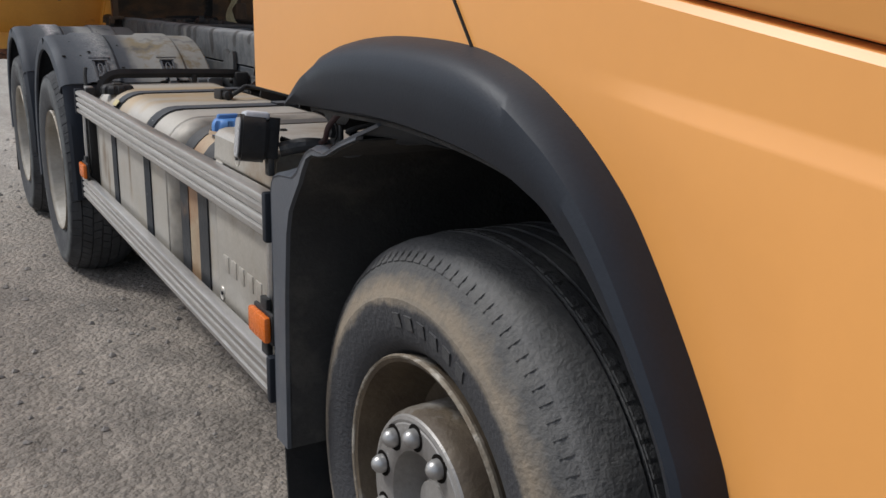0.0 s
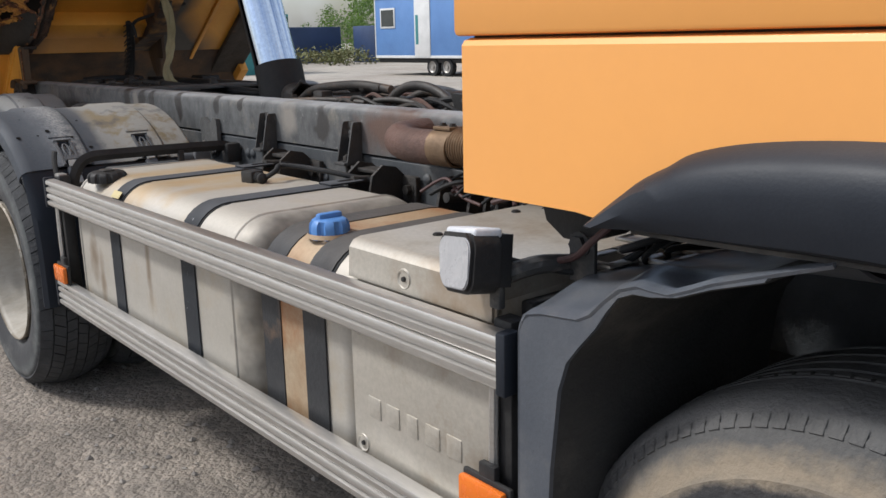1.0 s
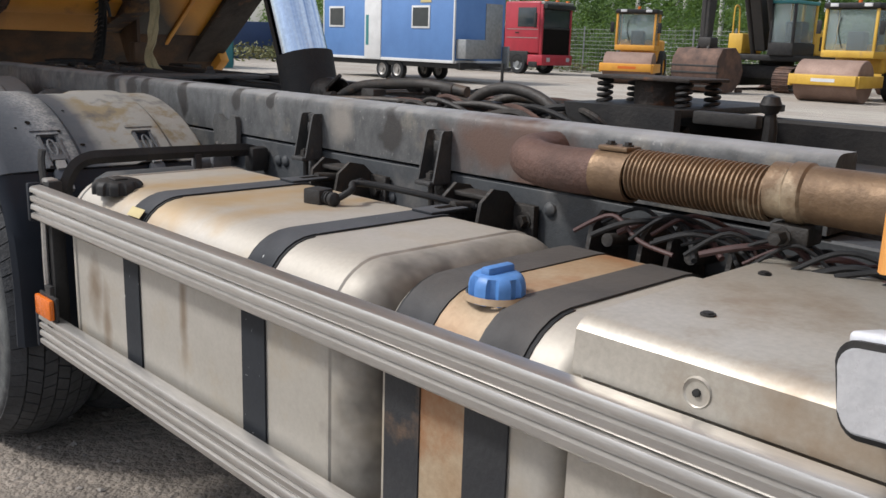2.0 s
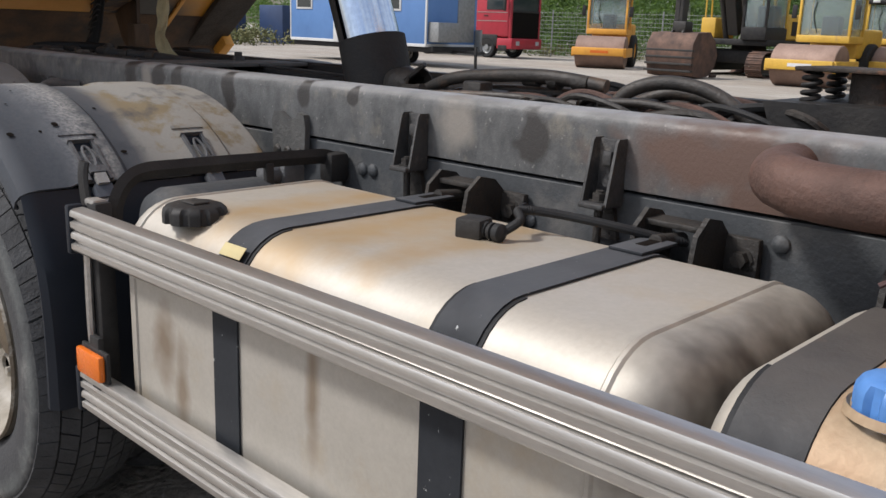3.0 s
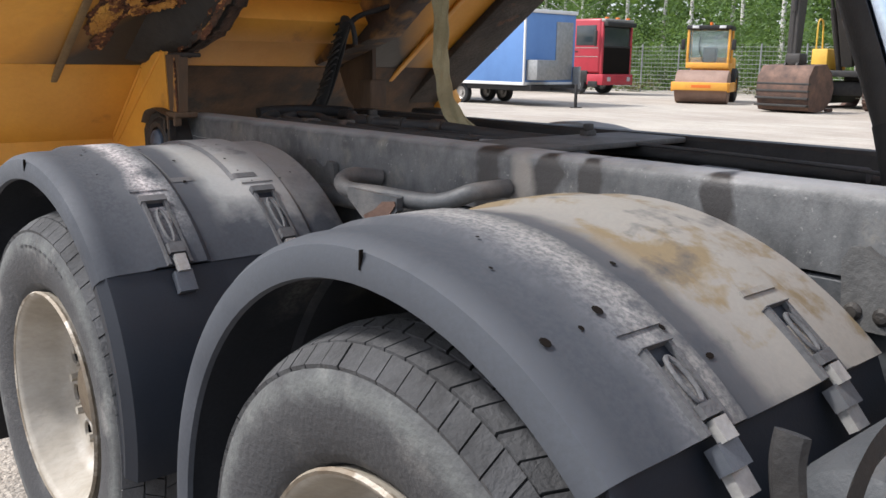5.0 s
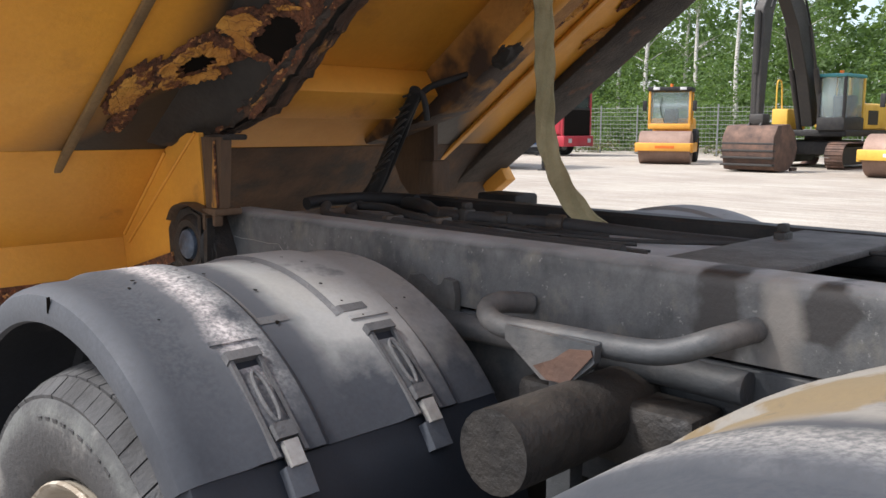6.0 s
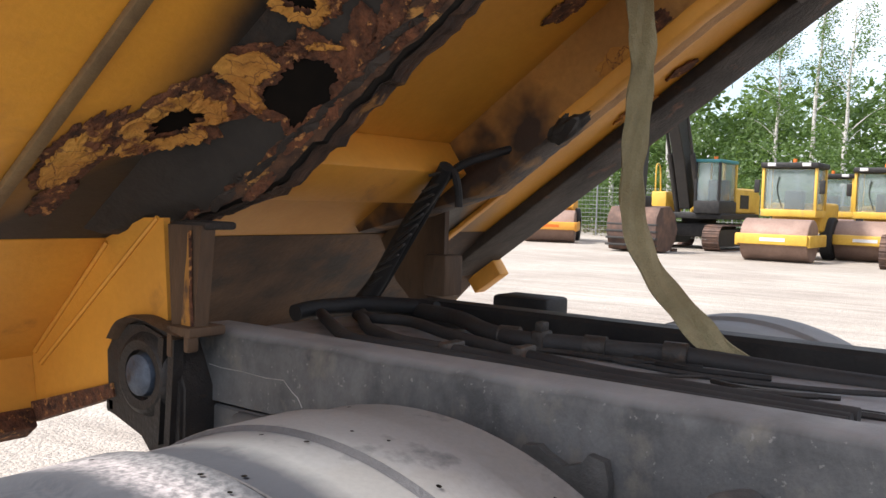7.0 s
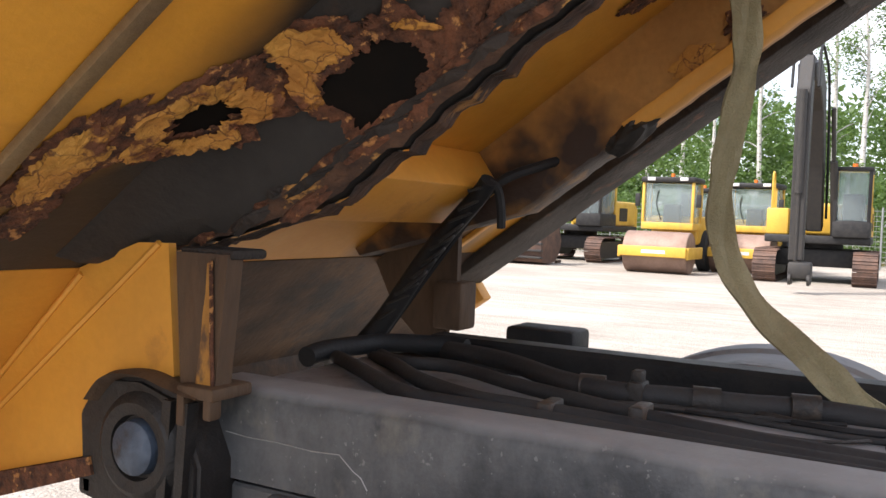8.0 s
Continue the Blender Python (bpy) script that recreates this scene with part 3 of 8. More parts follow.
def box(bm, x0, x1, y0, y1, z0, z1, r=0.0, seg=2):
    res = bmesh.ops.create_cube(bm, size=1.0)
    vs = res["verts"]
    bmesh.ops.scale(bm, verts=vs, vec=(x1 - x0, y1 - y0, z1 - z0))
    bmesh.ops.translate(bm, verts=vs, vec=((x0 + x1) / 2, (y0 + y1) / 2, (z0 + z1) / 2))
    if r:
        es = list({e for v in vs for e in v.link_edges})
        bmesh.ops.bevel(bm, geom=es, offset=r, segments=seg, affect="EDGES", profile=0.5)
    return bm


def B(*a, **k):
    return box(bmesh.new(), *a, **k)


def prism(bm, pts, a, b, axis="y"):
    """Extrude a closed outline along an axis. The outline is (x, z) for y, (y, z) for x, (x, y) for z."""
    def at(p, t):
        return {"y": (p[0], t, p[1]), "x": (t, p[0], p[1]), "z": (p[0], p[1], t)}[axis]
    v0 = [bm.verts.new(at(p, a)) for p in pts]
    v1 = [bm.verts.new(at(p, b)) for p in pts]
    n = len(pts)
    for i in range(n):
        bm.faces.new((v0[i], v0[(i + 1) % n], v1[(i + 1) % n], v1[i]))
    bm.faces.new(v0[::-1])
    bm.faces.new(v1)
    return bm


def grid(bm, rows):
    """A sheet through rows of points."""
    vv = [[bm.verts.new(p) for p in r] for r in rows]
    for r0, r1 in zip(vv, vv[1:]):
        for i in range(len(r0) - 1):
            bm.faces.new((r0[i], r0[i + 1], r1[i + 1], r1[i]))
    return bm


def thick(bm, t):
    bmesh.ops.recalc_face_normals(bm, faces=bm.faces)
    bmesh.ops.solidify(bm, geom=bm.faces[:], thickness=t)
    return bm


def lathe(bm, profile, centre, seg=32, a0=0.0, a1=360.0, axis="x"):
    """Turn (radius, along) pairs about an axis through centre. Angles from +y towards +z (axis x)."""
    full = abs(a1 - a0) > 359.9
    n = seg if full else seg + 1
    rings = []
    for i in range(n):
        a = radians(a0 + (a1 - a0) * i / seg)
        c, s = math.cos(a), math.sin(a)
        ring = []
        for r, t in profile:
            p = {"x": (t, r * c, r * s), "y": (r * c, t, r * s), "z": (r * c, r * s, t)}[axis]
            ring.append(bm.verts.new(Vector(centre) + Vector(p)))
        rings.append(ring)
    m = len(profile)
    for i in range(seg):
        r0, r1 = rings[i], rings[(i + 1) % n]
        for j in range(m - 1):
            bm.faces.new((r0[j], r0[j + 1], r1[j + 1], r1[j]))
    return bm


def spline(pts, k=8):
    pts = [Vector(p) for p in pts]
    q = [pts[0]] + pts + [pts[-1]]
    out = []
    for i in range(1, len(q) - 2):
        a, b, c, d = q[i - 1], q[i], q[i + 1], q[i + 2]
        for j in range(k):
            t = j / k
            out.append(0.5 * ((2 * b) + (c - a) * t + (2 * a - 5 * b + 4 * c - d) * t * t + (3 * b - a - 3 * c + d) * t ** 3))
    out.append(pts[-1])
    return out


def tube(bm, pts, r, seg=10, k=8, wide=None):
    """A round (or, with wide, flat) tube along a smooth line."""
    line = spline(pts, k) if k > 1 else [Vector(p) for p in pts]
    rings = []
    up = Vector((0, 0, 1))
    side = None
    for i, p in enumerate(line):
        d = (line[min(i + 1, len(line) - 1)] - line[max(i - 1, 0)]).normalized()
        if side is None:
            side = d.cross(up if abs(d.z) < 0.95 else Vector((1, 0, 0))).normalized()
        side = (side - d * side.dot(d)).normalized()
        over = side.cross(d)
        rr = r(i / (len(line) - 1)) if callable(r) else r
        ring = []
        for j in range(seg):
            a = 2 * math.pi * j / seg
            ring.append(bm.verts.new(p + side * math.cos(a) * (wide or rr) + over * math.sin(a) * rr))
        rings.append(ring)
    for r0, r1 in zip(rings, rings[1:]):
        for j in range(seg):
            bm.faces.new((r0[j], r0[(j + 1) % seg], r1[(j + 1) % seg], r1[j]))
    bm.faces.new(rings[0][::-1])
    bm.faces.new(rings[-1])
    return bm


def T(*a, **k):
    return tube(bmesh.new(), *a, **k)


def cyl(bm, p0, p1, r, seg=16):
    return tube(bm, [p0, p1], r, seg, 1)


# ---------------------------------------------------------------- ground
bm = bmesh.new()
grid(bm, [[(x, y, 0) for x in (-400, -60, -20, 0, 20, 60, 400)] for y in (-400, -60, -20, 0, 20, 60, 400)])
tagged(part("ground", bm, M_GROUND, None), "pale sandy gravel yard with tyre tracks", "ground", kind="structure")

# ---------------------------------------------------------------- the truck
CX = 1.185
truck = holder("dump_truck", (CX, 0.0, 0.0), "orange three-axle dump truck with its rusty tipping body raised", "truck")
AX_1, AX_2, HUB = 0.62, 1.99, 0.49


def mirror_x(bm):
    bmesh.ops.scale(bm, verts=bm.verts, vec=(-1, 1, 1))
    bmesh.ops.translate(bm, verts=bm.verts, vec=(2 * CX, 0, 0))
    return bm


def bolt(bm, p, d, r=0.012, h=0.012):
    """A hexagon head at p, standing out along d."""
    p, d = Vector(p), Vector(d).normalized()
    cyl(bm, p, p + d * h, r, 6)
    cyl(bm, p, p + d * 0.003, r * 1.35, 12)
    return bm


# frame rails and subframe
for side in (0, 1):
    bm = bmesh.new()
    prism(bm, [(0.77, 0.74), (0.85, 0.74), (0.85, 0.748), (0.778, 0.748), (0.778, 1.022), (0.85, 1.022), (0.85, 1.03), (0.775, 1.03), (0.77, 1.025)], -3.6, 2.75)
    rail = part("frame_rail", mirror_x(bm) if side else bm, M_FRAME, truck)
    bm = bmesh.new()
    prism(bm, [(0.765, 1.038), (0.86, 1.038), (0.86, 1.18), (0.853, 1.19), (0.793, 1.19), (0.781, 1.187), (0.772, 1.181), (0.767, 1.172), (0.765, 1.16)], -1.9, 2.75)
    # far rail is black: the shade between the rails put into its colour
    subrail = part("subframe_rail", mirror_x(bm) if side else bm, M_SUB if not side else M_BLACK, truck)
    if not side:
        near_rail, near_sub = rail, subrail
for y, z in ((-0.084, 0.97), (-0.125, 0.972), (-1.24, 0.985), (0.5, 0.9), (0.56, 0.9), (-0.6, 0.93), (-0.66, 0.93), (1.3, 0.95), (1.36, 0.95)):
    bm = bmesh.new()
    lathe(bm, [(0.0, 0.758), (0.010, 0.759), (0.017, 0.764), (0.019, 0.771)], (0, y, z), 12)
    part("rivet", bm, M_FRAME, near_rail)

# channel brackets that tie the subframe to the frame
for y in (-0.30, -0.87):
    bm = bmesh.new()
    box(bm, 0.750, 0.763, y - 0.026, y + 0.026, 1.005, 1.14, 0.003)
    for a, b in ((y - 0.032, y - 0.026), (y + 0.026, y + 0.032)):
        prism(bm, [(0.763, 1.005), (0.700, 1.005), (0.704, 1.02), (0.728, 1.135), (0.734, 1.142), (0.763, 1.142)], a, b)
    box(bm, 0.738, 0.752, y - 0.011, y + 0.011, 1.085, 1.115, 0.004)
    bolt(bm, (0.75, y, 1.05), (-1, 0, 0), 0.010, 0.008)
    box(bm, 0.69, 0.763, y - 0.03, y + 0.03, 1.0, 1.012, 0.003)
    br = part("frame_bracket", bm, M_BRKT, truck, "dark grey steel channel bracket bolted to the frame")
    bm = bmesh.new()
    cyl(bm, (0.725, y, 0.90), (0.725, y, 1.035), 0.009, 10)
    bolt(bm, (0.725, y, 1.012), (0, 0, 1), 0.016, 0.018)
    prism(bm, [(y - 0.03, 0.93), (y + 0.03, 0.93), (y + 0.014, 1.0), (y - 0.014, 1.0)], 0.755, 0.768, "x")
    part("bracket_bolt", bm, M_GREASE, br)


# winged shear plates on the frame
def wing_plate(y):
    pts = [(y - 0.075, 0.975), (y - 0.08, 1.06), (y - 0.072, 1.095), (y - 0.045, 1.10), (y - 0.035, 1.085), (y - 0.005, 1.075), (y + 0.025, 1.088), (y + 0.04, 1.098), (y + 0.065, 1.095), (y + 0.078, 1.07), (y + 0.07, 0.975), (y + 0.05, 0.955), (y - 0.05, 0.955)]
    pl = part("shear_plate", prism(bmesh.new(), pts, 0.744, 0.762, "x"), M_PLATE, truck)
    for i, dz in ((-0.05, 0.985), (0.0, 0.985), (0.05, 0.985), (-0.03, 0.955)):
        bm = bmesh.new()
        lathe(bm, [(0.0, 0.735), (0.010, 0.736), (0.016, 0.741), (0.018, 0.750)], (0, y + i, dz), 12)
        part("rivet", bm, M_GREASE, pl)


wing_plate(0.215)
wing_plate(1.862)

# side guard
def guard(z0, z1):
    h = (z1 - z0) / 2
    out = [(0.03, z0), (0.03, z1)]
    for k in (1, 0):
        b0 = z0 + k * h
        out += [(0.010, b0 + h - 0.001), (0.002, b0 + h - 0.004), (0.0, b0 + h - 0.009), (0.0, b0 + h * 0.64), (0.009, b0 + h * 0.57), (0.009, b0 + h * 0.45), (0.0, b0 + h * 0.38), (0.0, b0 + 0.007), (0.004, b0 + 0.002), (0.010, b0 + 0.001)]
    return prism(bmesh.new(), out, -2.365, 0.0)


for z0, z1 in ((0.845, 0.942), (0.475, 0.572)):
    g = part("side_guard_rail", guard(z0, z1), M_ALU, truck, "ribbed aluminium side guard rail")
    for y0, y1 in ((-2.385, -2.362), (-0.003, 0.016)):
        part("end_cap", B(-0.003, 0.033, y0, y1, z0 - 0.006, z1 + 0.006, r=0.005), M_PLASTIC, g, "black rubber end cap")
# uprights that carry the rails
for y in (-0.03, -2.34):
    bm = bmesh.new()
    box(bm, 0.035, 0.075, y - 0.022, y + 0.022, 0.44, 0.955, 0.006)
    post = part("guard_post", bm, M_BLACK, truck)
    part("post_trim", T([(0.028, y + 0.012, 0.84), (0.026, y + 0.012, 0.70), (0.028, y + 0.012, 0.585)], 0.009, 8), M_ALU, post)
part("post_head", B(0.036, 0.07, -0.04, 0.004, 0.943, 0.960, r=0.006), M_SILVER, truck)
bm = bmesh.new()
tube(bm, [(0.05, 0.02, 0.94), (0.05, 0.03, 1.0), (0.055, 0.03, 1.035)], 0.008, 8, 6, wide=0.02)
part("post_hook", bm, M_BLACK, truck)
for y0, y1, z in ((-0.124, -0.014, 0.605), (-2.385, -2.275, 0.642)):
    r = part("side_reflector", B(-0.012, 0.004, y0, y1, z - 0.03, z + 0.03, r=0.006), M_REFL, truck, "orange side marker reflector")
    part("reflector_base", B(0.004, 0.014, y0 - 0.006, y1 + 0.004, z - 0.036, z + 0.036, r=0.004), M_BLACK, r)
    part("reflector_arm", B(0.006, 0.02, (y0 + y1) / 2 - 0.02, (y0 + y1) / 2 + 0.02, z - 0.08, z + 0.06, r=0.003), M_BLACK, r)


# tanks: rounded section along y
def tank_section(x0, x1, z0, z1, r, k=8):
    pts = []
    for cx, cz, a in ((x1 - r, z1 - r, 0), (x0 + r, z1 - r, 90), (x0 + r, z0 + r, 180), (x1 - r, z0 + r, 270)):
        for i in range(k + 1):
            t = radians(a + 90 * i / k)
            pts.append((cx + r * math.cos(t), cz + r * math.sin(t)))
    return pts


def tank_mesh(x0, x1, z0, z1, r, y0, y1, er=0.06, seams=True, rear=None):
    """A pressed tank with rounded ends and weld seams."""
    rows = []
    for i in range(8):
        t = radians(90 * i / 7)
        rows.append((y0 + er - er * math.cos(t), er * (1 - math.sin(t))))
    if seams:
        rows += [(y0 + er + 0.010, 0.0), (y0 + er + 0.014, -0.004), (y0 + er + 0.020, -0.004), (y0 + er + 0.024, 0.0)]
    k = (rear or er) / er
    rows += [(y1 - (yy - y0) * k, s * k if s > 0 else s) for yy, s in rows[::-1]]
    bm = bmesh.new()
    rings = []
    for yy, s in rows:
        pts = tank_section(x0 + s, x1 - s, z0 + s, z1 - s, max(r - s, 0.02))
        rings.append([bm.verts.new((x, yy, z)) for x, z in pts])
    for a, b in zip(rings, rings[1:]):
        for j in range(len(a)):
            bm.faces.new((a[j], a[(j + 1) % len(a)], b[(j + 1) % len(a)], b[j]))
    bm.faces.new(rings[0][::-1])
    bm.faces.new(rings[-1])
    return bm


TK = (0.05, 0.64, 0.40, 0.975, 0.115)
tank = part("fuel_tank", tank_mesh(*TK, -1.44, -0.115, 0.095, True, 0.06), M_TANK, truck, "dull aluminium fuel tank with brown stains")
DK = (0.055, 0.64, 0.40, 0.972, 0.13)
dtank = part("additive_tank", tank_mesh(*DK, -1.855, -1.452, 0.035, False), M_TANK2, truck, "aluminium additive tank, rust-stained between its straps")


def band(sec, y0, y1, off, t=0.004, a=None, b=None):
    x0, x1, z0, z1, r = sec
    pts = tank_section(x0 - off, x1 + off, z0 - off, z1 + off, r + off)
    pts = pts[a:b] if a is not None else pts + pts[:1]
    bm = bmesh.new()
    grid(bm, [[(x, y0, z) for x, z in pts], [(x, y1, z) for x, z in pts]])
    return thick(bm, t)


for sec, own, spans in ((TK, tank, ((-0.567, -0.487), (-1.120, -1.035))), (DK, dtank, ((-1.572, -1.485), (-1.765, -1.675)))):
    for y0, y1 in spans:
        st = part("strap", band(sec, y0, y1, 0.005), M_STRAP if own is tank else M_STRAP2, own, "blue-black steel tank strap")
        part("strap_liner", band(sec, y0 - 0.008, y1 + 0.008, 0.002, 0.002, 9, 17), M_HOSE, st)
        # forked strap end and its clamp by the frame
        ym = (y0 + y1) / 2
        if own is tank:
            bm = B(0.50, 0.622, y0 + 0.008, y1 - 0.008, 0.980, 0.9865, r=0.002)
            fork = part("strap_fork", bm, M_STRAP, own)
            part("strap_slot", B(0.548, 0.606, ym - 0.013, ym + 0.013, 0.9795, 0.9875, r=0.0035), M_VOID, fork)
        bm = bmesh.new()
        cyl(bm, (0.60, ym, 0.985), (0.70, ym, 0.975), 0.014, 12)
        prism(bm, [(0.60, 0.86), (0.66, 0.86), (0.765, 0.80), (0.765, 0.98), (0.72, 1.02), (0.67, 1.03), (0.63, 1.0)], y0 - 0.025, y0 - 0.015)
        prism(bm, [(0.60, 0.86), (0.66, 0.86), (0.765, 0.80), (0.765, 0.98), (0.72, 1.02), (0.67, 1.03), (0.63, 1.0)], y1 + 0.015, y1 + 0.025)
        box(bm, 0.66, 0.72, y0 - 0.02, y1 + 0.02, 1.0, 1.012, 0.003)
        box(bm, 0.745, 0.765, y0 - 0.09, y0 - 0.02, 0.85, 0.99, 0.004)
        bolt(bm, (0.745, y0 - 0.06, 0.95), (-1, 0, 0), 0.016, 0.02)
        bolt(bm, (0.745, y0 - 0.06, 0.89), (-1, 0, 0), 0.016, 0.02)
        part("tank_bracket", bm, M_GREASE, own)
part("stain_wrap", band(DK, -1.674, -1.573, 0.0025, 0.002), M_BROWNBAND, dtank, "golden-brown rust-stained band")
part("maker_label", band(TK, -0.560, -0.494, 0.0135, 0.001, 13, 15), M_LABEL, tank, "faded yellow sticker")


def lobed_cap(at, r, h, lobes, notch):
    bm = bmesh.new()
    n = lobes * 8
    rings = []
    for rr, z in ((1.0, 0.0), (1.0, h * 0.55), (0.97, h * 0.72), (0.86, h * 0.9), (0.7, h)):
        ring = []
        for i in range(n):
            ph = (i % 8) / 8.0
            dip = notch if ph < 0.30 else 0.0
            q = r * rr * (1 - dip * (1 if z < h * 0.8 else 0.3))
            a = 2 * math.pi * i / n
            ring.append(bm.verts.new((at[0] + q * math.cos(a), at[1] + q * math.sin(a), at[2] + z)))
        rings.append(ring)
    for a, b in zip(rings, rings[1:]):
        for j in range(n):
            bm.faces.new((a[j], a[(j + 1) % n], b[(j + 1) % n], b[j]))
    bm.faces.new(rings[-1])
    return bm


cap = part("fuel_cap", lobed_cap((0.112, -0.326, 0.957), 0.064, 0.036, 10, 0.10), M_BLACK, tank, "ribbed black fuel filler cap")
part("cap_key", B(0.094, 0.130, -0.352, -0.300, 0.992, 0.998, r=0.003), M_GREASE, cap)
bm = bmesh.new()
bcap = part("blue_cap", lobed_cap((0.160, -1.632, 0.962), 0.047, 0.047, 7, 0.16), M_BLUE, dtank, "bright blue screw cap")
part("cap_grip", B(0.128, 0.192, -1.642, -1.622, 1.003, 1.021, r=0.006), M_BLUE, bcap)
bm = bmesh.new()
lathe(bm, [(0.048, 0.97), (0.052, 0.976), (0.056, 0.966)], (0.160, -1.632, 0), 24, axis="z")
part("cap_ring", bm, M_BROWNBAND, dtank)
# level sensor with its cable
bm = B(0.372, 0.424, -0.842, -0.788, 0.972, 1.012, r=0.006)
bmesh.ops.rotate(bm, verts=bm.verts, cent=(0.40, -0.815, 0.99), matrix=Matrix.Rotation(radians(12), 3, "Z"))
sensor = part("level_sensor", bm, M_BLACK, tank, "small black level sensor")
bm = bmesh.new()
lathe(bm, [(0.0, -0.838), (0.016, -0.838), (0.016, -0.850), (0.0125, -0.851), (0.0125, -0.855), (0.017, -0.856), (0.017, -0.862), (0.0125, -0.863), (0.0125, -0.867), (0.017, -0.868), (0.017, -0.880), (0.009, -0.886), (0.0, -0.888)], (0.40, 0, 0.992), 14, axis="y")
part("sensor_plug", bm, M_HOSE, sensor)
part("sensor_cable", T([(0.41, -0.875, 0.992), (0.44, -0.89, 1.012), (0.475, -0.86, 1.022), (0.52, -0.90, 1.018), (0.57, -0.99, 1.006), (0.62, -1.06, 0.99), (0.68, -1.1, 0.975)], lambda q: 0.0085 + 0.0006 * math.sin(q * 420), 10, 22), M_HOSE, tank)
part("sensor_cable", T([(0.46, -0.862, 1.022), (0.50, -0.85, 1.028), (0.53, -0.84, 1.02), (0.58, -0.86, 1.005)], 0.004, 7), M_HOSE, tank)

# battery and silencer box with its silver cover
bbox = part("battery_box", B(0.06, 0.70, -2.315, -1.872, 0.40, 0.985, r=0.02), M_COVER, truck, "silver battery box with embossed cover plates")
bm = bmesh.new()
prism(bm, [(0.055, 0.935), (0.043, 0.94), (0.047, 1.0), (0.058, 1.013), (0.075, 1.018), (0.60, 1.018), (0.62, 1.005), (0.62, 0.98), (0.055, 0.98)], -2.312, -1.875)
bmesh.ops.bevel(bm, geom=[e for e in bm.edges if abs(e.verts[0].co.y - e.verts[1].co.y) < 1e-5], offset=0.006, segments=2, affect="EDGES")
part("top_cover", bm, M_COVER, bbox)
part("side_cover", B(0.040, 0.062, -2.31, -1.88, 0.52, 0.90, r=0.008), M_COVER, bbox)
part("box_end", B(0.10, 0.70, -2.345, -2.317, 0.42, 0.97, r=0.006), M_BLACK, bbox)


def dimple(y, z, x=0.0405, r=0.016):
    bm = bmesh.new()
    lathe(bm, [(r * 1.3, x + 0.001), (r * 1.15, x - 0.003), (r, x - 0.001), (r * 0.6, x + 0.002), (0.0, x + 0.002)], (0, y, z), 16)
    d = part("cover_dimple", bm, M_COVER, bbox)
    b2 = bmesh.new()
    lathe(b2, [(0.0, x - 0.006), (0.005, x - 0.005), (0.0055, x + 0.002)], (0, y, z), 8)
    part("cover_screw", b2, M_BLACK, d)


for y, z, x in ((-2.065, 0.968, 0.0455), (-1.915, 0.84, 0.0405), (-1.915, 0.585, 0.0405), (-2.255, 0.84, 0.0405), (-2.255, 0.585, 0.0405)):
    dimple(y, z, x)
# five plain raised bars pressed into the cover and a row of small tabs
for i, (w, h) in enumerate(((0.021, 0.022), (0.021, 0.022), (0.017, 0.022), (0.021, 0.022), (0.021, 0.022))):
    y = -1.96 - 0.062 * i
    part("embossed_bar", B(0.0375, 0.043, y - w, y + w, 0.677 - h, 0.677 + h, r=0.002), M_COVER, bbox)
for y in (-1.98, -2.03, -2.11, -2.16):
    bm = bmesh.new()
    lathe(bm, [(0.010, 0.041), (0.012, 0.036), (0.020, 0.036), (0.022, 0.041)], (0, y, 0.565), 14, 180, 360)
    part("cover_tab", bm, M_COVER, bbox)
for x, y in ((0.19, -1.99), (0.50, -2.20), (0.47, -1.93)):
    bm = bolt(bmesh.new(), (x, y, 1.018), (0, 0, 1), 0.008, 0.005)
    part("cover_bolt", bm, M_BLACK, bbox)
# wiring lying behind the boxes
rnd = random.Random(4)
for i in range(30):
    y = -1.48 - 0.024 * i
    x = 0.56 + rnd.uniform(-0.03, 0.06)
    pts = [(x, y, 1.0 + rnd.uniform(0, 0.02)), (x + 0.03, y - 0.07, 1.03 + rnd.uniform(0, 0.03)), (x + 0.06 + rnd.uniform(-0.05, 0.05), y - 0.14, 1.0 + rnd.uniform(0, 0.04)), (x + 0.02, y - 0.22, 0.99)]
    part("wiring_loom", T(pts, rnd.uniform(0.003, 0.007), 7, 6), M_HOSE if i % 3 else M_REDHOSE, truck)


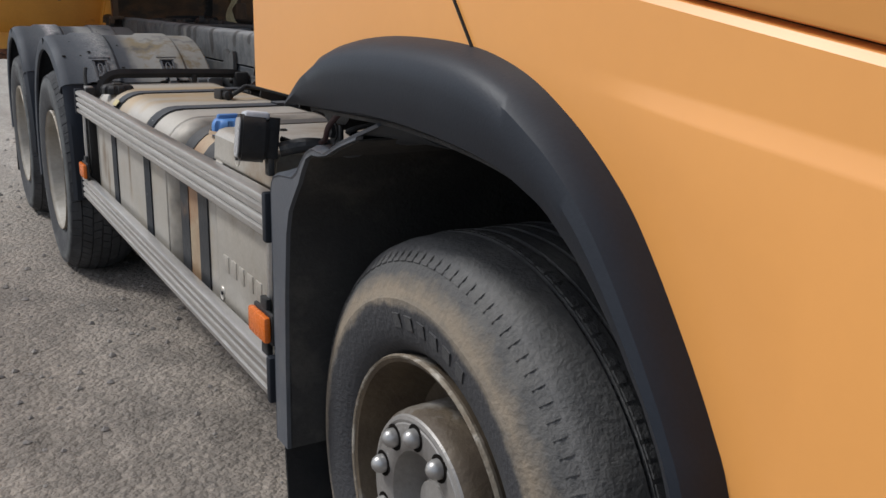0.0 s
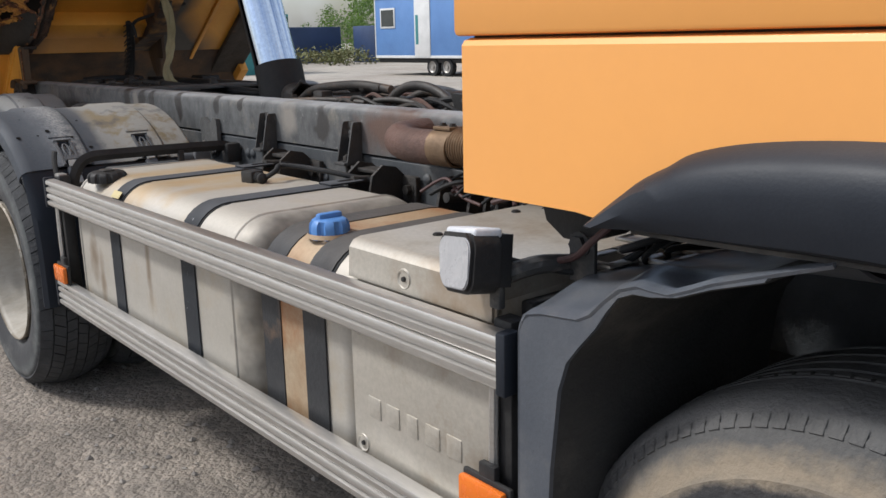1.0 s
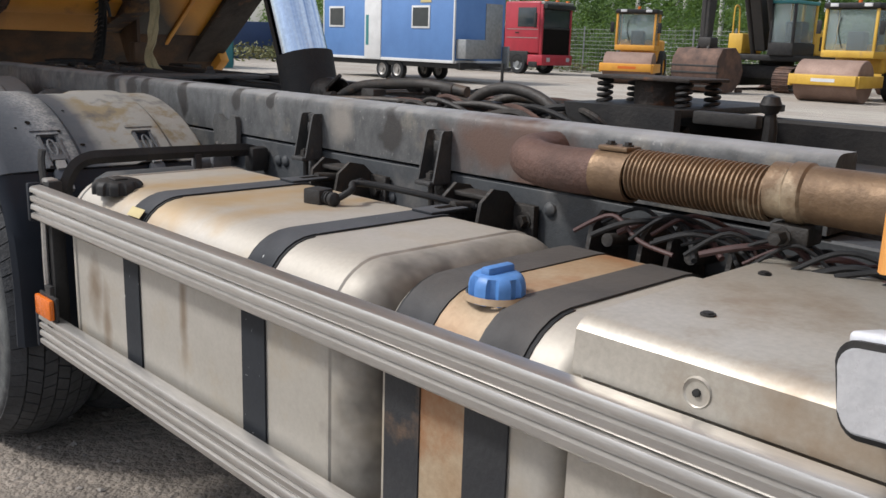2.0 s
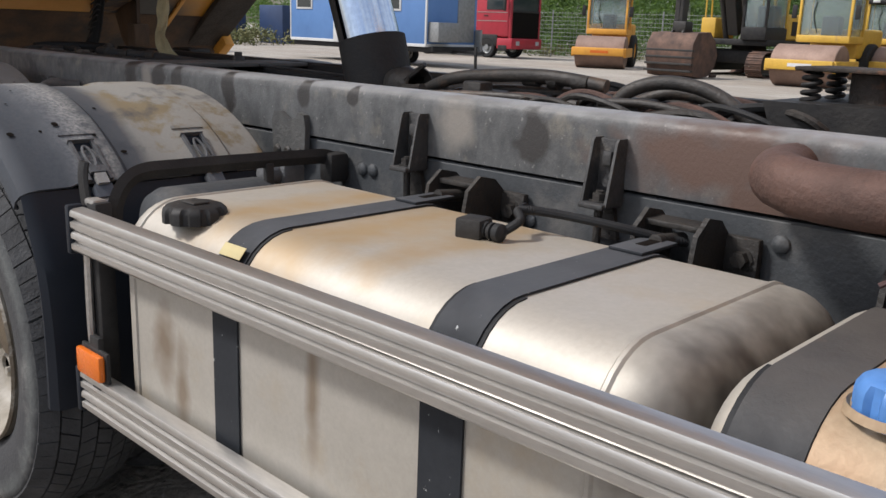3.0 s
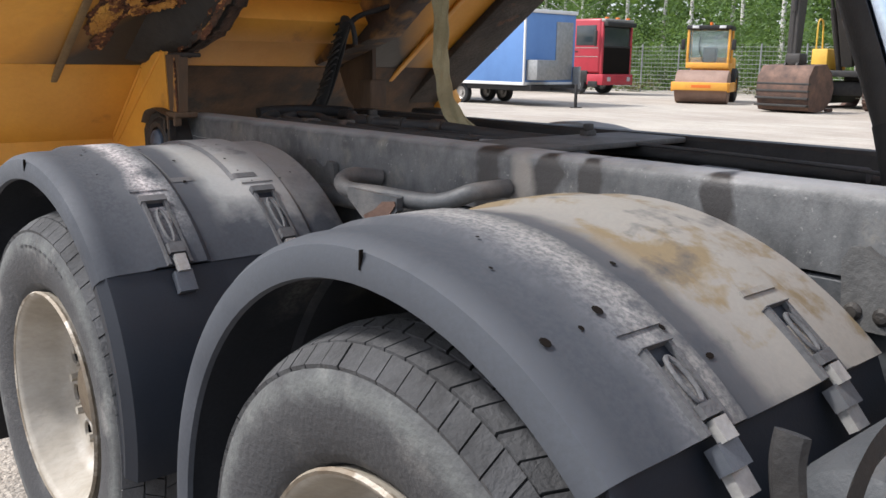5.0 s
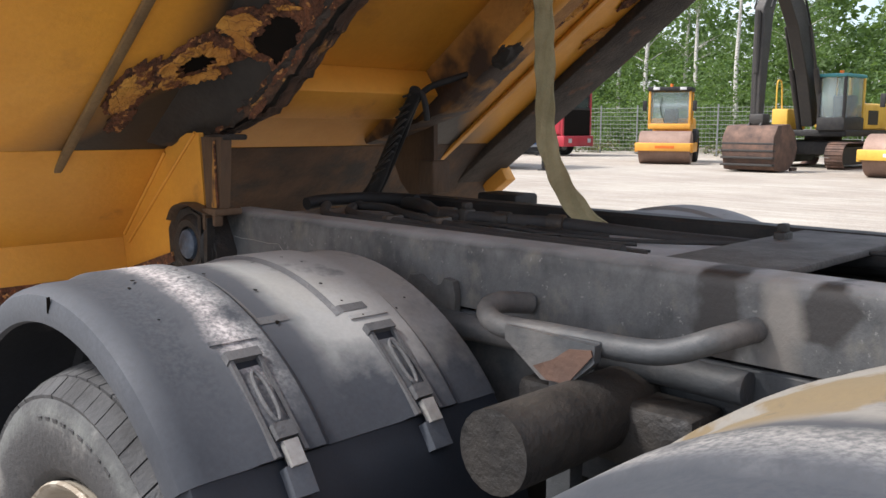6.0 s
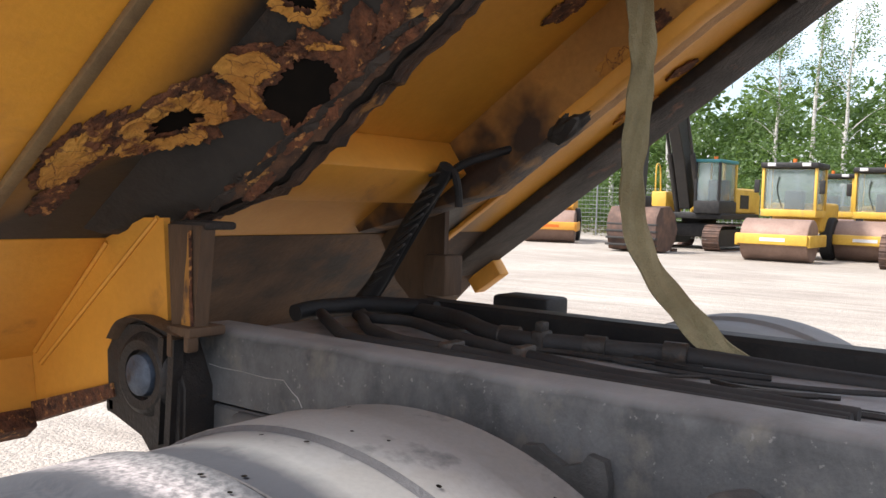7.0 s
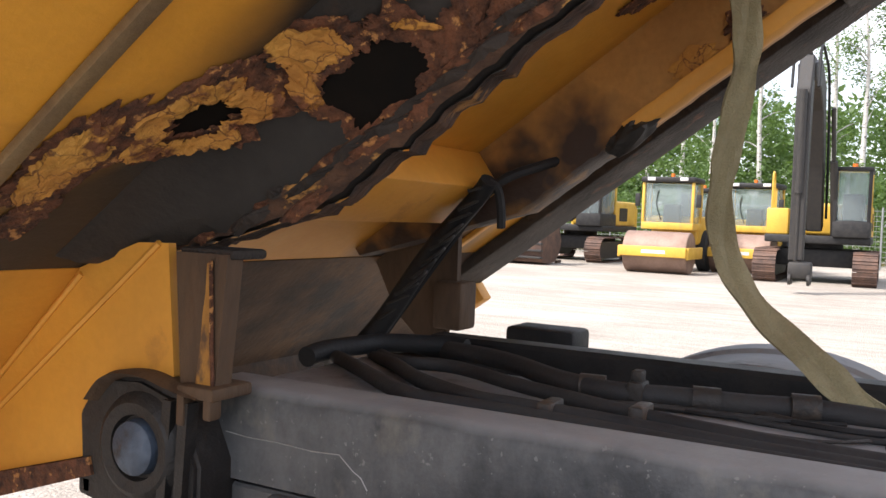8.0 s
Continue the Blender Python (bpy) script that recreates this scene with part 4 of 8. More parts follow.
# ---- wheels
def tread_blocks(y, x0, n):
    """Rows of tread blocks; the outer and inner rows wrap round the shoulders."""
    bm = bmesh.new()
    lanes = [(-0.003, 0.462, 0.037, 0.488), (0.042, 0.490, 0.082, 0.503), (0.087, 0.504, 0.123, 0.510), (0.128, 0.510, 0.164, 0.510), (0.169, 0.509, 0.208, 0.503), (0.213, 0.501, 0.250, 0.488), (0.254, 0.486, 0.286, 0.464)]
    rn = random.Random(5)
    for r, (xa, ra, xb, rb) in enumerate(lanes):
        for i in range(n):
            q = 2 * math.pi * (i + 0.5 * (r % 2)) / n
            h = math.pi / n * (0.93 if r in (0, 6) else 0.90)
            sk = 0.30 * h * (1 if r % 2 else -1)
            j0, j1 = rn.uniform(-0.06, 0.06) * h, rn.uniform(-0.06, 0.06) * h
            vs = [(xa, ra, q - h - sk + j0), (xa, ra, q + h - sk + j1), (xb, rb, q + h + sk + j1), (xb, rb, q - h + sk + j0)]
            top_ = [bm.verts.new((x0 + xx, y + rr * math.cos(w), HUB + rr * math.sin(w))) for xx, rr, w in vs]
            low = [bm.verts.new((x0 + xx + 0.004 * (r == 0) - 0.004 * (r == 6), y + (rr - 0.014) * math.cos(w), HUB + (rr - 0.014) * math.sin(w))) for xx, rr, w in vs]
            bm.faces.new(top_)
            for k in range(4):
                bm.faces.new((low[k], low[(k + 1) % 4], top_[(k + 1) % 4], top_[k]))
    return bm


def sidewall_marks(y, x, r, a0, a1, n, tall, mat, own, hub=HUB):
    """Worn raised lettering on the sidewall, as plain low bars."""
    for i in range(n):
        q = a0 + (a1 - a0) * i / n
        w = (a1 - a0) / n * 0.55
        bm = bmesh.new()
        lathe(bm, [(r - tall, x + 0.012), (r - tall + 0.002, x + 0.0045), (r - 0.002, x - 0.0008), (r, x + 0.006)], (0, y, hub), 3, q, q + w)
        part("sidewall_mark", bm, mat, own)


TYRE = [(0.290, 0.045), (0.302, 0.02), (0.322, 0.006), (0.36, -0.004), (0.385, -0.009), (0.41, -0.011), (0.435, -0.009), (0.450, -0.005), (0.4545, -0.001), (0.455, 0.006), (0.468, 0.024), (0.482, 0.050), (0.494, 0.10), (0.496, 0.15), (0.494, 0.20), (0.482, 0.25), (0.455, 0.29), (0.42, 0.305), (0.30, 0.29)]


def rear_wheel(y, x0=-0.03, far=False):
    rim = [(0.290, 0.045), (0.294, 0.02), (0.296, 0.008), (0.291, 0.002), (0.283, 0.006), (0.276, 0.018), (0.272, 0.040), (0.258, 0.062), (0.253, 0.095), (0.238, 0.122), (0.228, 0.130), (0.222, 0.132)]
    bm = bmesh.new()
    lathe(bm, [(r, x0 + t) for r, t in rim], (0, y, HUB), 48)
    # disc with ten round hand holes
    n = 160
    rr = [(0.222 - 0.0044 * k, 0.132 + min(0.004, 0.0006 * k)) for k in range(19)]
    rings = [[bm.verts.new((x0 + t, y + r * math.cos(2 * math.pi * i / n), HUB + r * math.sin(2 * math.pi * i / n))) for i in range(n)] for r, t in rr]
    for k in range(18):
        for i in range(n):
            rm, am = rr[k][0] - 0.0022, ((i + 0.5) % 16 - 8) / n * 2 * math.pi
            if math.hypot(rm * math.cos(am) - 0.188, rm * math.sin(am)) < 0.0265:
                continue
            bm.faces.new((rings[k][i], rings[k][(i + 1) % n], rings[k + 1][(i + 1) % n], rings[k + 1][i]))
    w = part("wheel", mirror_x(bm) if far else bm, M_RIM, truck, "off-white steel wheel with rust at the edge")
    bm = bmesh.new()
    lathe(bm, [(0.1428, x0 + 0.136), (0.134, x0 + 0.150), (0.122, x0 + 0.152), (0.112, x0 + 0.12), (0.09, x0 + 0.112), (0.08, x0 + 0.10), (0.0, x0 + 0.095)], (0, y, HUB), 32)
    # hub in a darker brown than the disc
    part("hub", mirror_x(bm) if far else bm, M_RIMDIRT, w, "dark brown hub")
    for k in (0, 1):
        bm = bmesh.new()
        lathe(bm, [(r, x0 + 0.34 * k + t) for r, t in TYRE], (0, y, HUB), 72)
        part("tyre", mirror_x(bm) if far else bm, M_TYRE, w)
        bm = tread_blocks(y, x0 + 0.34 * k, 64)
        part("tread", mirror_x(bm) if far else bm, M_TREAD, w)
    # drum coloured near black to give the shade inside the hand holes
    bm = bmesh.new()
    lathe(bm, [(0.0, x0 + 0.20), (0.21, x0 + 0.20), (0.22, x0 + 0.22), (0.22, x0 + 0.34)], (0, y, HUB), 32)
    part("brake_drum", mirror_x(bm) if far else bm, M_VOID, w)
    if not far:
        if y > 1:
            sidewall_marks(y, x0 - 0.0115, 0.425, 75, 118, 9, 0.03, M_TREAD, w)
        bm = bmesh.new()
        lathe(bm, [(0.2965, x0 + 0.012), (0.298, x0 + 0.006), (0.294, x0 - 0.001), (0.288, x0 + 0.002)], (0, y, HUB), 56)
        part("rim_edge", bm, M_RIMEDGE, w, "rust-brown rim edge")
        for i in range(10):
            a = 2 * math.pi * i / 10
            bm = bmesh.new()
            cyl(bm, (x0 + 0.136, y + 0.154 * math.cos(a), HUB + 0.154 * math.sin(a)), (x0 + 0.108, y + 0.154 * math.cos(a), HUB + 0.154 * math.sin(a)), 0.012, 6)
            part("wheel_nut", bm, M_RIM, w)
            a = 2 * math.pi * (i + 0.5) / 10
            bm = bmesh.new()
            lathe(bm, [(0.035, x0 + 0.1335), (0.031, x0 + 0.1295), (0.027, x0 + 0.131), (0.0255, x0 + 0.140)], (0, y + 0.188 * math.cos(a), HUB + 0.188 * math.sin(a)), 22)
            part("hole_rim", bm, M_RIM, w)


rear_wheel(AX_1)
rear_wheel(AX_2)
rear_wheel(AX_1, far=True)
rear_wheel(AX_2, far=True)


def front_wheel():
    x0, y, HUB, K = 0.088, -2.90, 0.457, 0.93
    bm = bmesh.new()
    rim = [(0.296, 0.05), (0.302, 0.022), (0.304, 0.010), (0.298, 0.003), (0.290, 0.007), (0.284, 0.03), (0.272, 0.07), (0.262, 0.10), (0.245, 0.125), (0.215, 0.13), (0.20, 0.12), (0.198, 0.03), (0.194, 0.012), (0.188, 0.004)]
    lathe(bm, [(r * K, x0 + t) for r, t in rim], (0, y, HUB), 56)
    w = part("wheel", bm, M_RIMDIRT, truck, "silver front wheel with bright nut caps and a rubbed rusty rim edge")
    bm = bmesh.new()
    lathe(bm, [(0.3045 * K, x0 + 0.012), (0.306 * K, x0 + 0.006), (0.303 * K, x0 - 0.001), (0.2985 * K, x0 + 0.001), (0.296 * K, x0 + 0.006)], (0, y, HUB), 64)
    part("rim_edge", bm, M_RIMEDGE, w)
    bm = bmesh.new()
    lathe(bm, [(q * K, t) for q, t in [(0.188, x0 + 0.004), (0.185, x0 + 0.0), (0.178, x0 - 0.002), (0.172, x0 + 0.0), (0.169, x0 - 0.002), (0.125, x0 - 0.002), (0.115, x0 + 0.004), (0.11, x0 + 0.03), (0.10, x0 + 0.07), (0.06, x0 + 0.075), (0.05, x0 + 0.03), (0.0, x0 + 0.025)]], (0, y, HUB), 56)
    part("wheel_plate", bm, M_SILVER, w)
    for i in range(10):
        a = 2 * math.pi * (i + 0.35) / 10
        cy, cz = y + 0.139 * math.cos(a), HUB + 0.139 * math.sin(a)
        # near-black ring: the recess's shade round each nut, as colour
        bm = bmesh.new()
        lathe(bm, [(0.025, x0 - 0.001), (0.0255, x0 - 0.003), (0.018, x0 - 0.0028)], (0, cy, cz), 16)
        part("nut_seat", bm, M_VOID, w)
        bm = bmesh.new()
        lathe(bm, [(0.018, x0 + 0.0), (0.018, x0 - 0.012), (0.0145, x0 - 0.020), (0.008, x0 - 0.025), (0.0, x0 - 0.027)], (0, cy, cz), 12)
        part("wheel_nut", bm, M_NUT, w, "bright domed nut cap")
    prof = [(0.295, 0.05), (0.31, 0.022), (0.33, 0.004), (0.36, -0.006), (0.40, -0.012), (0.418, -0.012), (0.422, -0.008), (0.44, -0.004), (0.462, 0.006), (0.483, 0.018), (0.491, 0.022), (0.495, 0.028), (0.507, 0.036), (0.519, 0.05), (0.526, 0.075)]
    for c in (0.122, 0.166, 0.21, 0.254, 0.298):
        prof += [(0.529, c), (0.515, c + 0.002), (0.515, c + 0.006), (0.530, c + 0.008)]
    prof += [(0.522, 0.345), (0.47, 0.375), (0.42, 0.385), (0.30, 0.35)]
    bm = bmesh.new()
    lathe(bm, [(r * K, x0 + t) for r, t in prof], (0, y, HUB), 96)
    ty = part("tyre", bm, M_FTYRE, w, "worn front tyre with a scuffed muddy sidewall")
    bm = bmesh.new()
    for i in range(110):
        q = 360.0 * i / 110
        lathe(bm, [(0.484 * K, x0 + 0.0185), (0.486 * K, x0 + 0.0165), (0.502 * K, x0 + 0.0305), (0.504 * K, x0 + 0.0335)], (0, y, HUB), 1, q, q + 2.3)
    # sipes across the shoulder rib beside the groove
    for i in range(110):
        q = 360.0 * i / 110 + 0.6
        lathe(bm, [(0.531 * K, x0 + 0.1325), (0.5325 * K, x0 + 0.134), (0.5325 * K, x0 + 0.150), (0.531 * K, x0 + 0.1515)], (0, y, HUB), 1, q, q + 2.5)
    tagged(part("shoulder_ribs", bm, M_FTYRE, w), kind="stuff")
    sidewall_marks(y, x0 - 0.0125, 0.392 * K, 76, 118, 6, 0.030, M_TYREMARK, w, HUB)


front_wheel()


# ---- rear mudguards
def mudguard(dy, far=False):
    # the first arch is flatter and its front seam sits higher than the second one's
    cy, cz, R, seam = (0.648, 0.474, 0.664, 0.61) if dy < 1 else (0.69 + dy, 0.55, 0.585, 1.0)

    def pol(x, a, d):
        a = 123 + (a - 124) * seam if a > 124 and seam < 1 else a
        squeeze = 0.93 if seam < 1 and a < 90 else 1.0
        return (x, cy + (R * squeeze + d) * math.cos(radians(a)), cz + (R + d) * math.sin(radians(a)))

    def arc(prof, a0, a1, n):
        return grid(bmesh.new(), [[pol(x, a0 + (a1 - a0) * i / n, d) for d, x in prof] for i in range(n + 1)])

    def put(name, bm, mat, own, label=""):
        return part(name, mirror_x(bm) if far else bm, mat, own, label)

    prof = [(-0.062, -0.020), (-0.058, -0.030), (-0.030, -0.034), (-0.008, -0.028), (0.004, -0.012), (0.009, 0.012), (0.010, 0.085), (0.020, 0.10), (0.021, 0.225), (0.010, 0.24), (0.010, 0.40), (0.020, 0.415), (0.020, 0.535), (0.009, 0.55), (0.008, 0.655), (0.0, 0.665), (-0.03, 0.668)]
    mg = put("mudguard", thick(arc(prof, -10, 143, 40), 0.006), M_GUARD1 if dy < 1 else M_GUARD2, truck, "dark plastic mudguard with dried mud streaks on top" if dy < 1 else "dark plastic mudguard grey with dust on top")
    if far:
        return
    lip = [(-0.075, -0.012), (-0.06, -0.022), (-0.03, -0.026), (-0.004, -0.012), (0.0, 0.012), (0.0, 0.655)]
    if dy < 1:
        _, y0, z0 = pol(0, 143, 0)
        wall = [(p.y, p.z) for p in spline([(0, y0, z0), (0, 0.155, 0.88), (0, 0.118, 0.79), (0, 0.098, 0.69), (0, 0.09, 0.58), (0, 0.09, 0.44)], 4)]
        bm = thick(grid(bmesh.new(), [[(x, y - d * min(1.0, 1.25 - z) * 0.9, z + d * 0.6 * max(0.0, z - 0.6)) for d, x in lip] for y, z in wall]), 0.006)
    else:
        bm = thick(arc(lip, 143, 190, 12), 0.006)
    put("mudguard_apron", bm, M_PLASTIC, mg, "dark plastic lower apron")

    def pbox(bm, x0, x1, a0, a1, d0, d1):
        p = [pol(x, a, d) for x in (x0, x1) for a in (a0, a1) for d in (d0, d1)]
        v = [bm.verts.new(q) for q in p]
        for f in ((0, 1, 3, 2), (4, 6, 7, 5), (0, 4, 5, 1), (2, 3, 7, 6), (0, 2, 6, 4), (1, 5, 7, 3)):
            bm.faces.new([v[i] for i in f])
        return bm

    # strap pockets, each with two pale worn clips
    mat = M_GUARD1 if dy < 1 else M_GUARD2
    for xa in (0.125, 0.43):
        bm = bmesh.new()
        for x0, x1, a0, a1, d0, d1 in ((xa - 0.002, xa + 0.006, 125.5, 143, 0.019, 0.031), (xa + 0.052, xa + 0.060, 125.5, 143, 0.019, 0.031), (xa - 0.004, xa + 0.062, 124.0, 125.8, 0.019, 0.034), (xa + 0.010, xa + 0.048, 138, 140.5, 0.019, 0.036)):
            pbox(bm, x0, x1, a0, a1, d0, d1)
        pk = put("strap_pocket", bm, M_GRIME, mg)
        # floor darker than the guard: the pocket's inner shade as colour
        put("pocket_floor", pbox(bmesh.new(), xa + 0.006, xa + 0.052, 125.6, 143, 0.0212, 0.0222), M_PLASTIC, pk)
        # an oval wire loop lying in the pocket
        loop = [pol(xa + 0.029 + 0.011 * math.cos(t), 133 + 4.6 * math.sin(t), 0.028) for t in [k * math.pi / 8 for k in range(17)]]
        put("pocket_loop", T(loop, 0.0038, 8, 2), M_GRIME, pk)
        put("pocket_rib", pbox(bmesh.new(), xa - 0.012, xa + 0.08, 120.5, 121.4, 0.019, 0.0235), mat, pk)
        put("strap_clip", pbox(bmesh.new(), xa + 0.016, xa + 0.044, 141, 145, 0.022, 0.036), M_CLIP, pk, "pale worn metal clip")
        put("clip_base", pbox(bmesh.new(), xa + 0.008, xa + 0.052, 144.6, 149.5, 0.004, 0.027), M_MOULD, pk)
        if dy < 1:
            put("strap_clip", pbox(bmesh.new(), xa + 0.014, xa + 0.050, 149.5, 154, 0.002, 0.018), M_CLIP, pk, "pale worn metal clip")
    # sunken dark lines that end in a short tab above each pocket
    def skin(x):
        for (d0, xa), (d1, xb) in zip(prof[5:], prof[6:]):
            if xa <= x <= xb:
                return d0 + (d1 - d0) * (x - xa) / (xb - xa) + 0.0012
        return 0.010

    for x0, x1, x2, a1 in () if dy < 1 else ((0.236, 0.245, 0.305, 116), (0.402, 0.412, 0.478, 117.5)):
        ang = [40 + (a1 - 40) * k / 26 for k in range(27)]
        put("mould_line", grid(bmesh.new(), [[pol(x, a, skin(x)) for a in ang] for x in (x0, (x0 + x1) / 2, x1)]), M_GRIME, mg)
        cols = [x0 + (x2 - x0) * k / 12 for k in range(13)]
        put("mould_tab", grid(bmesh.new(), [[pol(x, a1 - 0.4 + 1.9 * k / 4, skin(x)) for x in cols] for k in range(5)]), M_GRIME, mg)
    # drain holes
    rn = random.Random(11 + int(dy * 10))
    spots = [(0.012, 119, 1.5), (0.085, 118.5, 0.8), (0.123, 117.5, 1.5), (0.20, 122, 0.9), (0.256, 130, 1.5), (0.266, 110, 0.9), (0.06, 106, 0.6), (0.10, 100, 0.6)] if dy < 1 else [(rn.uniform(0.02, 0.6), rn.uniform(70, 125), rn.uniform(0.4, 0.8)) for _ in range(26)]
    bm = bmesh.new()
    for x, a, s in spots:
        w = 0.0045 * s
        c = [bm.verts.new(pol(x + w * math.cos(t) * 1.3, a + w * 110 * math.sin(t), 0.0235 if (0.095 < x < 0.23 or 0.41 < x < 0.54) else 0.0125)) for t in [k * math.pi / 4 for k in range(8)]]
        bm.faces.new(c)
    tagged(put("drain_holes", bm, M_VOID, mg), kind="stuff")
    # crack at the lip
    put("lip_crack", pbox(bmesh.new(), -0.036, -0.030, 92, 92.25, -0.033, -0.004), M_VOID, mg)


mudguard(0)
mudguard(1.37)
mudguard(0, True)
mudguard(1.37, True)
bm = grid(bmesh.new(), [[(x, 2.63 + 0.03 * (z < 0.4), z) for x in (-0.02, 0.62)] for z in (0.60, 0.45, 0.15)])
part("mud_flap", thick(bm, 0.01), M_HOSE, truck)

# grab pipe between the mudguards, on a rusty gusset
part("grab_pipe", T([(0.76, 1.585, 1.075), (0.68, 1.60, 1.085), (0.63, 1.585, 1.075), (0.61, 1.53, 1.06), (0.62, 1.42, 1.06), (0.63, 1.25, 1.06), (0.64, 1.18, 1.07), (0.67, 1.12, 1.095), (0.76, 1.10, 1.10)], 0.022, 14, 8), M_FRAME, truck, "worn grey bent steel pipe")
bm = prism(bmesh.new(), [(1.50, 1.072), (1.30, 1.066), (1.30, 1.035), (1.355, 0.985), (1.415, 0.985), (1.50, 1.045)], 0.585, 0.605, "x")
box(bm, 0.60, 0.65, 1.30, 1.48, 1.060, 1.070, 0.004)
gus = part("pipe_gusset", bm, M_FRAME, truck, "bent steel gusset, rusted along its edge")
bm = prism(bmesh.new(), [(1.385, 1.028), (1.352, 1.052), (1.305, 1.058), (1.302, 1.048), (1.355, 0.988), (1.40, 0.988), (1.43, 1.008)], 0.581, 0.584, "x")
part("rust_flake", bm, M_TRACK, gus)
part("gusset_leg", B(0.60, 0.64, 1.355, 1.41, 0.70, 0.99, r=0.004), M_FRAME, gus)
bm = bmesh.new()
cyl(bm, (0.36, 1.33, 0.93), (0.75, 1.33, 0.93), 0.07, 20)
cyl(bm, (0.50, 1.12, 0.88), (0.76, 1.12, 0.88), 0.05, 18)
box(bm, 0.64, 0.76, 1.14, 1.52, 0.84, 0.96, 0.02)
part("suspension_block", bm, M_GREASE, truck)
part("brake_pipe", T([(0.76, 2.6, 1.0), (0.745, 1.9, 1.0), (0.745, 1.5, 1.005), (0.745, 1.1, 1.0)], 0.03, 12), M_FRAME, truck)
# axles
for y in (AX_1, AX_2):
    bm = bmesh.new()
    cyl(bm, (0.3, y, HUB), (2.07, y, HUB), 0.09, 18)
    lathe(bm, [(0.09, -0.2), (0.2, -0.1), (0.22, 0.0), (0.2, 0.1), (0.09, 0.2)], (CX, y, HUB), 20)
    part("axle", bm, M_GREASE, truck)

# black flat-bar hoop and air tank ahead of the first mudguard
bm = bmesh.new()
tube(bm, [(0.095, -0.015, 0.80), (0.095, -0.015, 0.90), (0.102, -0.015, 0.945), (0.128, -0.015, 0.988), (0.17, -0.015, 1.008), (0.25, -0.015, 1.010), (0.45, -0.013, 1.008), (0.64, -0.010, 1.004), (0.70, -0.005, 1.0), (0.75, 0.0, 0.985)], 0.020, 4, 6, wide=0.008)
hoop = part("tank_hoop", bm, M_BLACK, truck, "black bent flat-bar hoop behind the tank")
part("hoop_leg", B(0.50, 0.525, -0.022, -0.006, 0.80, 1.0, r=0.004), M_BLACK, hoop)
bm = B(0.70, 0.765, -0.035, 0.02, 0.93, 1.01, r=0.012)
part("hoop_foot", bm, M_BLACK, hoop)
bm = bmesh.new()
lathe(bm, [(0.0, 0.19), (0.05, 0.195), (0.082, 0.212), (0.095, 0.24), (0.095, 0.50), (0.082, 0.535), (0.05, 0.555), (0.0, 0.56)], (0, 0.015, 0.865), 28)
part("air_tank", bm, M_FRAME, truck, "dusty grey cylindrical air tank")
bm = B(0.585, 0.66, 0.02, 0.10, 0.92, 0.985, r=0.015)
lathe(bm, [(0.0, 0.54), (0.028, 0.545), (0.03, 0.60)], (0, 0.06, 0.955), 14)
part("air_valve", bm, M_FENDER, truck)
# added black box that stands for the shade behind the tank's end
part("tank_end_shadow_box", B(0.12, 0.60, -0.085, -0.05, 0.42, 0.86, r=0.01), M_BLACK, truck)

# exhaust: elbow, clamp, bellows
bm = T([(0.79, -1.245, 1.125), (0.70, -1.25, 1.125), (0.64, -1.28, 1.123), (0.61, -1.345, 1.117), (0.60, -1.44, 1.117), (0.60, -1.512, 1.12)], 0.048, 20, 8)
ex = part("exhaust_pipe", bm, M_PIPE, truck, "rust-brown exhaust elbow with a corrugated brassy bellows")
bm = bmesh.new()
lathe(bm, [(0.046, -1.502), (0.051, -1.503), (0.051, -1.582), (0.046, -1.583)], (0.60, 0, 1.121), 28, axis="y")
box(bm, 0.575, 0.625, -1.577, -1.507, 1.169, 1.179, 0.003)
cl = part("pipe_clamp", bm, M_FLEX, ex)
for y in (-1.522, -1.562):
    part("clamp_bolt", bolt(bmesh.new(), (0.60, y, 1.179), (0, 0, 1), 0.008, 0.008), M_GREASE, cl)
bm = bmesh.new()
n = 30
prof = []
for i in range(n):
    y = -1.585 - 0.285 * i / n
    prof += [(0.0435, y), (0.049, y - 0.0032), (0.049, y - 0.006), (0.0435, y - 0.009)]
lathe(bm, prof, (0.60, 0, 1.128), 28, axis="y")
part("bellows", bm, M_FLEX, ex)
bm = bmesh.new()
lathe(bm, [(0.049, -1.868), (0.049, -1.90), (0.053, -1.905), (0.053, -1.93), (0.049, -1.935), (0.049, -2.6)], (0.60, 0, 1.137), 28, axis="y")
part("pipe_collar", bm, M_FLEX, ex)
bm = bmesh.new()
box(bm, 0.57, 0.63, -1.95, -1.88, 1.05, 1.085, 0.006)
bolt(bm, (0.56, -1.91, 1.065), (-1, 0, 0), 0.012, 0.03)
part("collar_lug", bm, M_GREASE, ex)

# upright exhaust stack behind the frame
A0, A1, A2 = (1.16, 0.262, 1.09), (1.16, 0.322, 1.295), (1.16, 0.86, 2.62)
st = part("stack_pipe", T([(1.16, 0.318, 1.28), A2], 0.094, 36, 1), M_CHROME, truck, "polished chrome exhaust stack leaning back")
bm = bmesh.new()
tube(bm, [A0, (1.16, 0.324, 1.302)], 0.109, 32, 1)
part("stack_sleeve", bm, M_HOSE, st, "matt black rubber sleeve")
bm = bmesh.new()
d = (Vector(A2) - Vector((1.16, 0.318, 1.28))).normalized()
s1 = d.cross(Vector((0, 0, 1))).normalized()
s2 = s1.cross(d)
rows = []
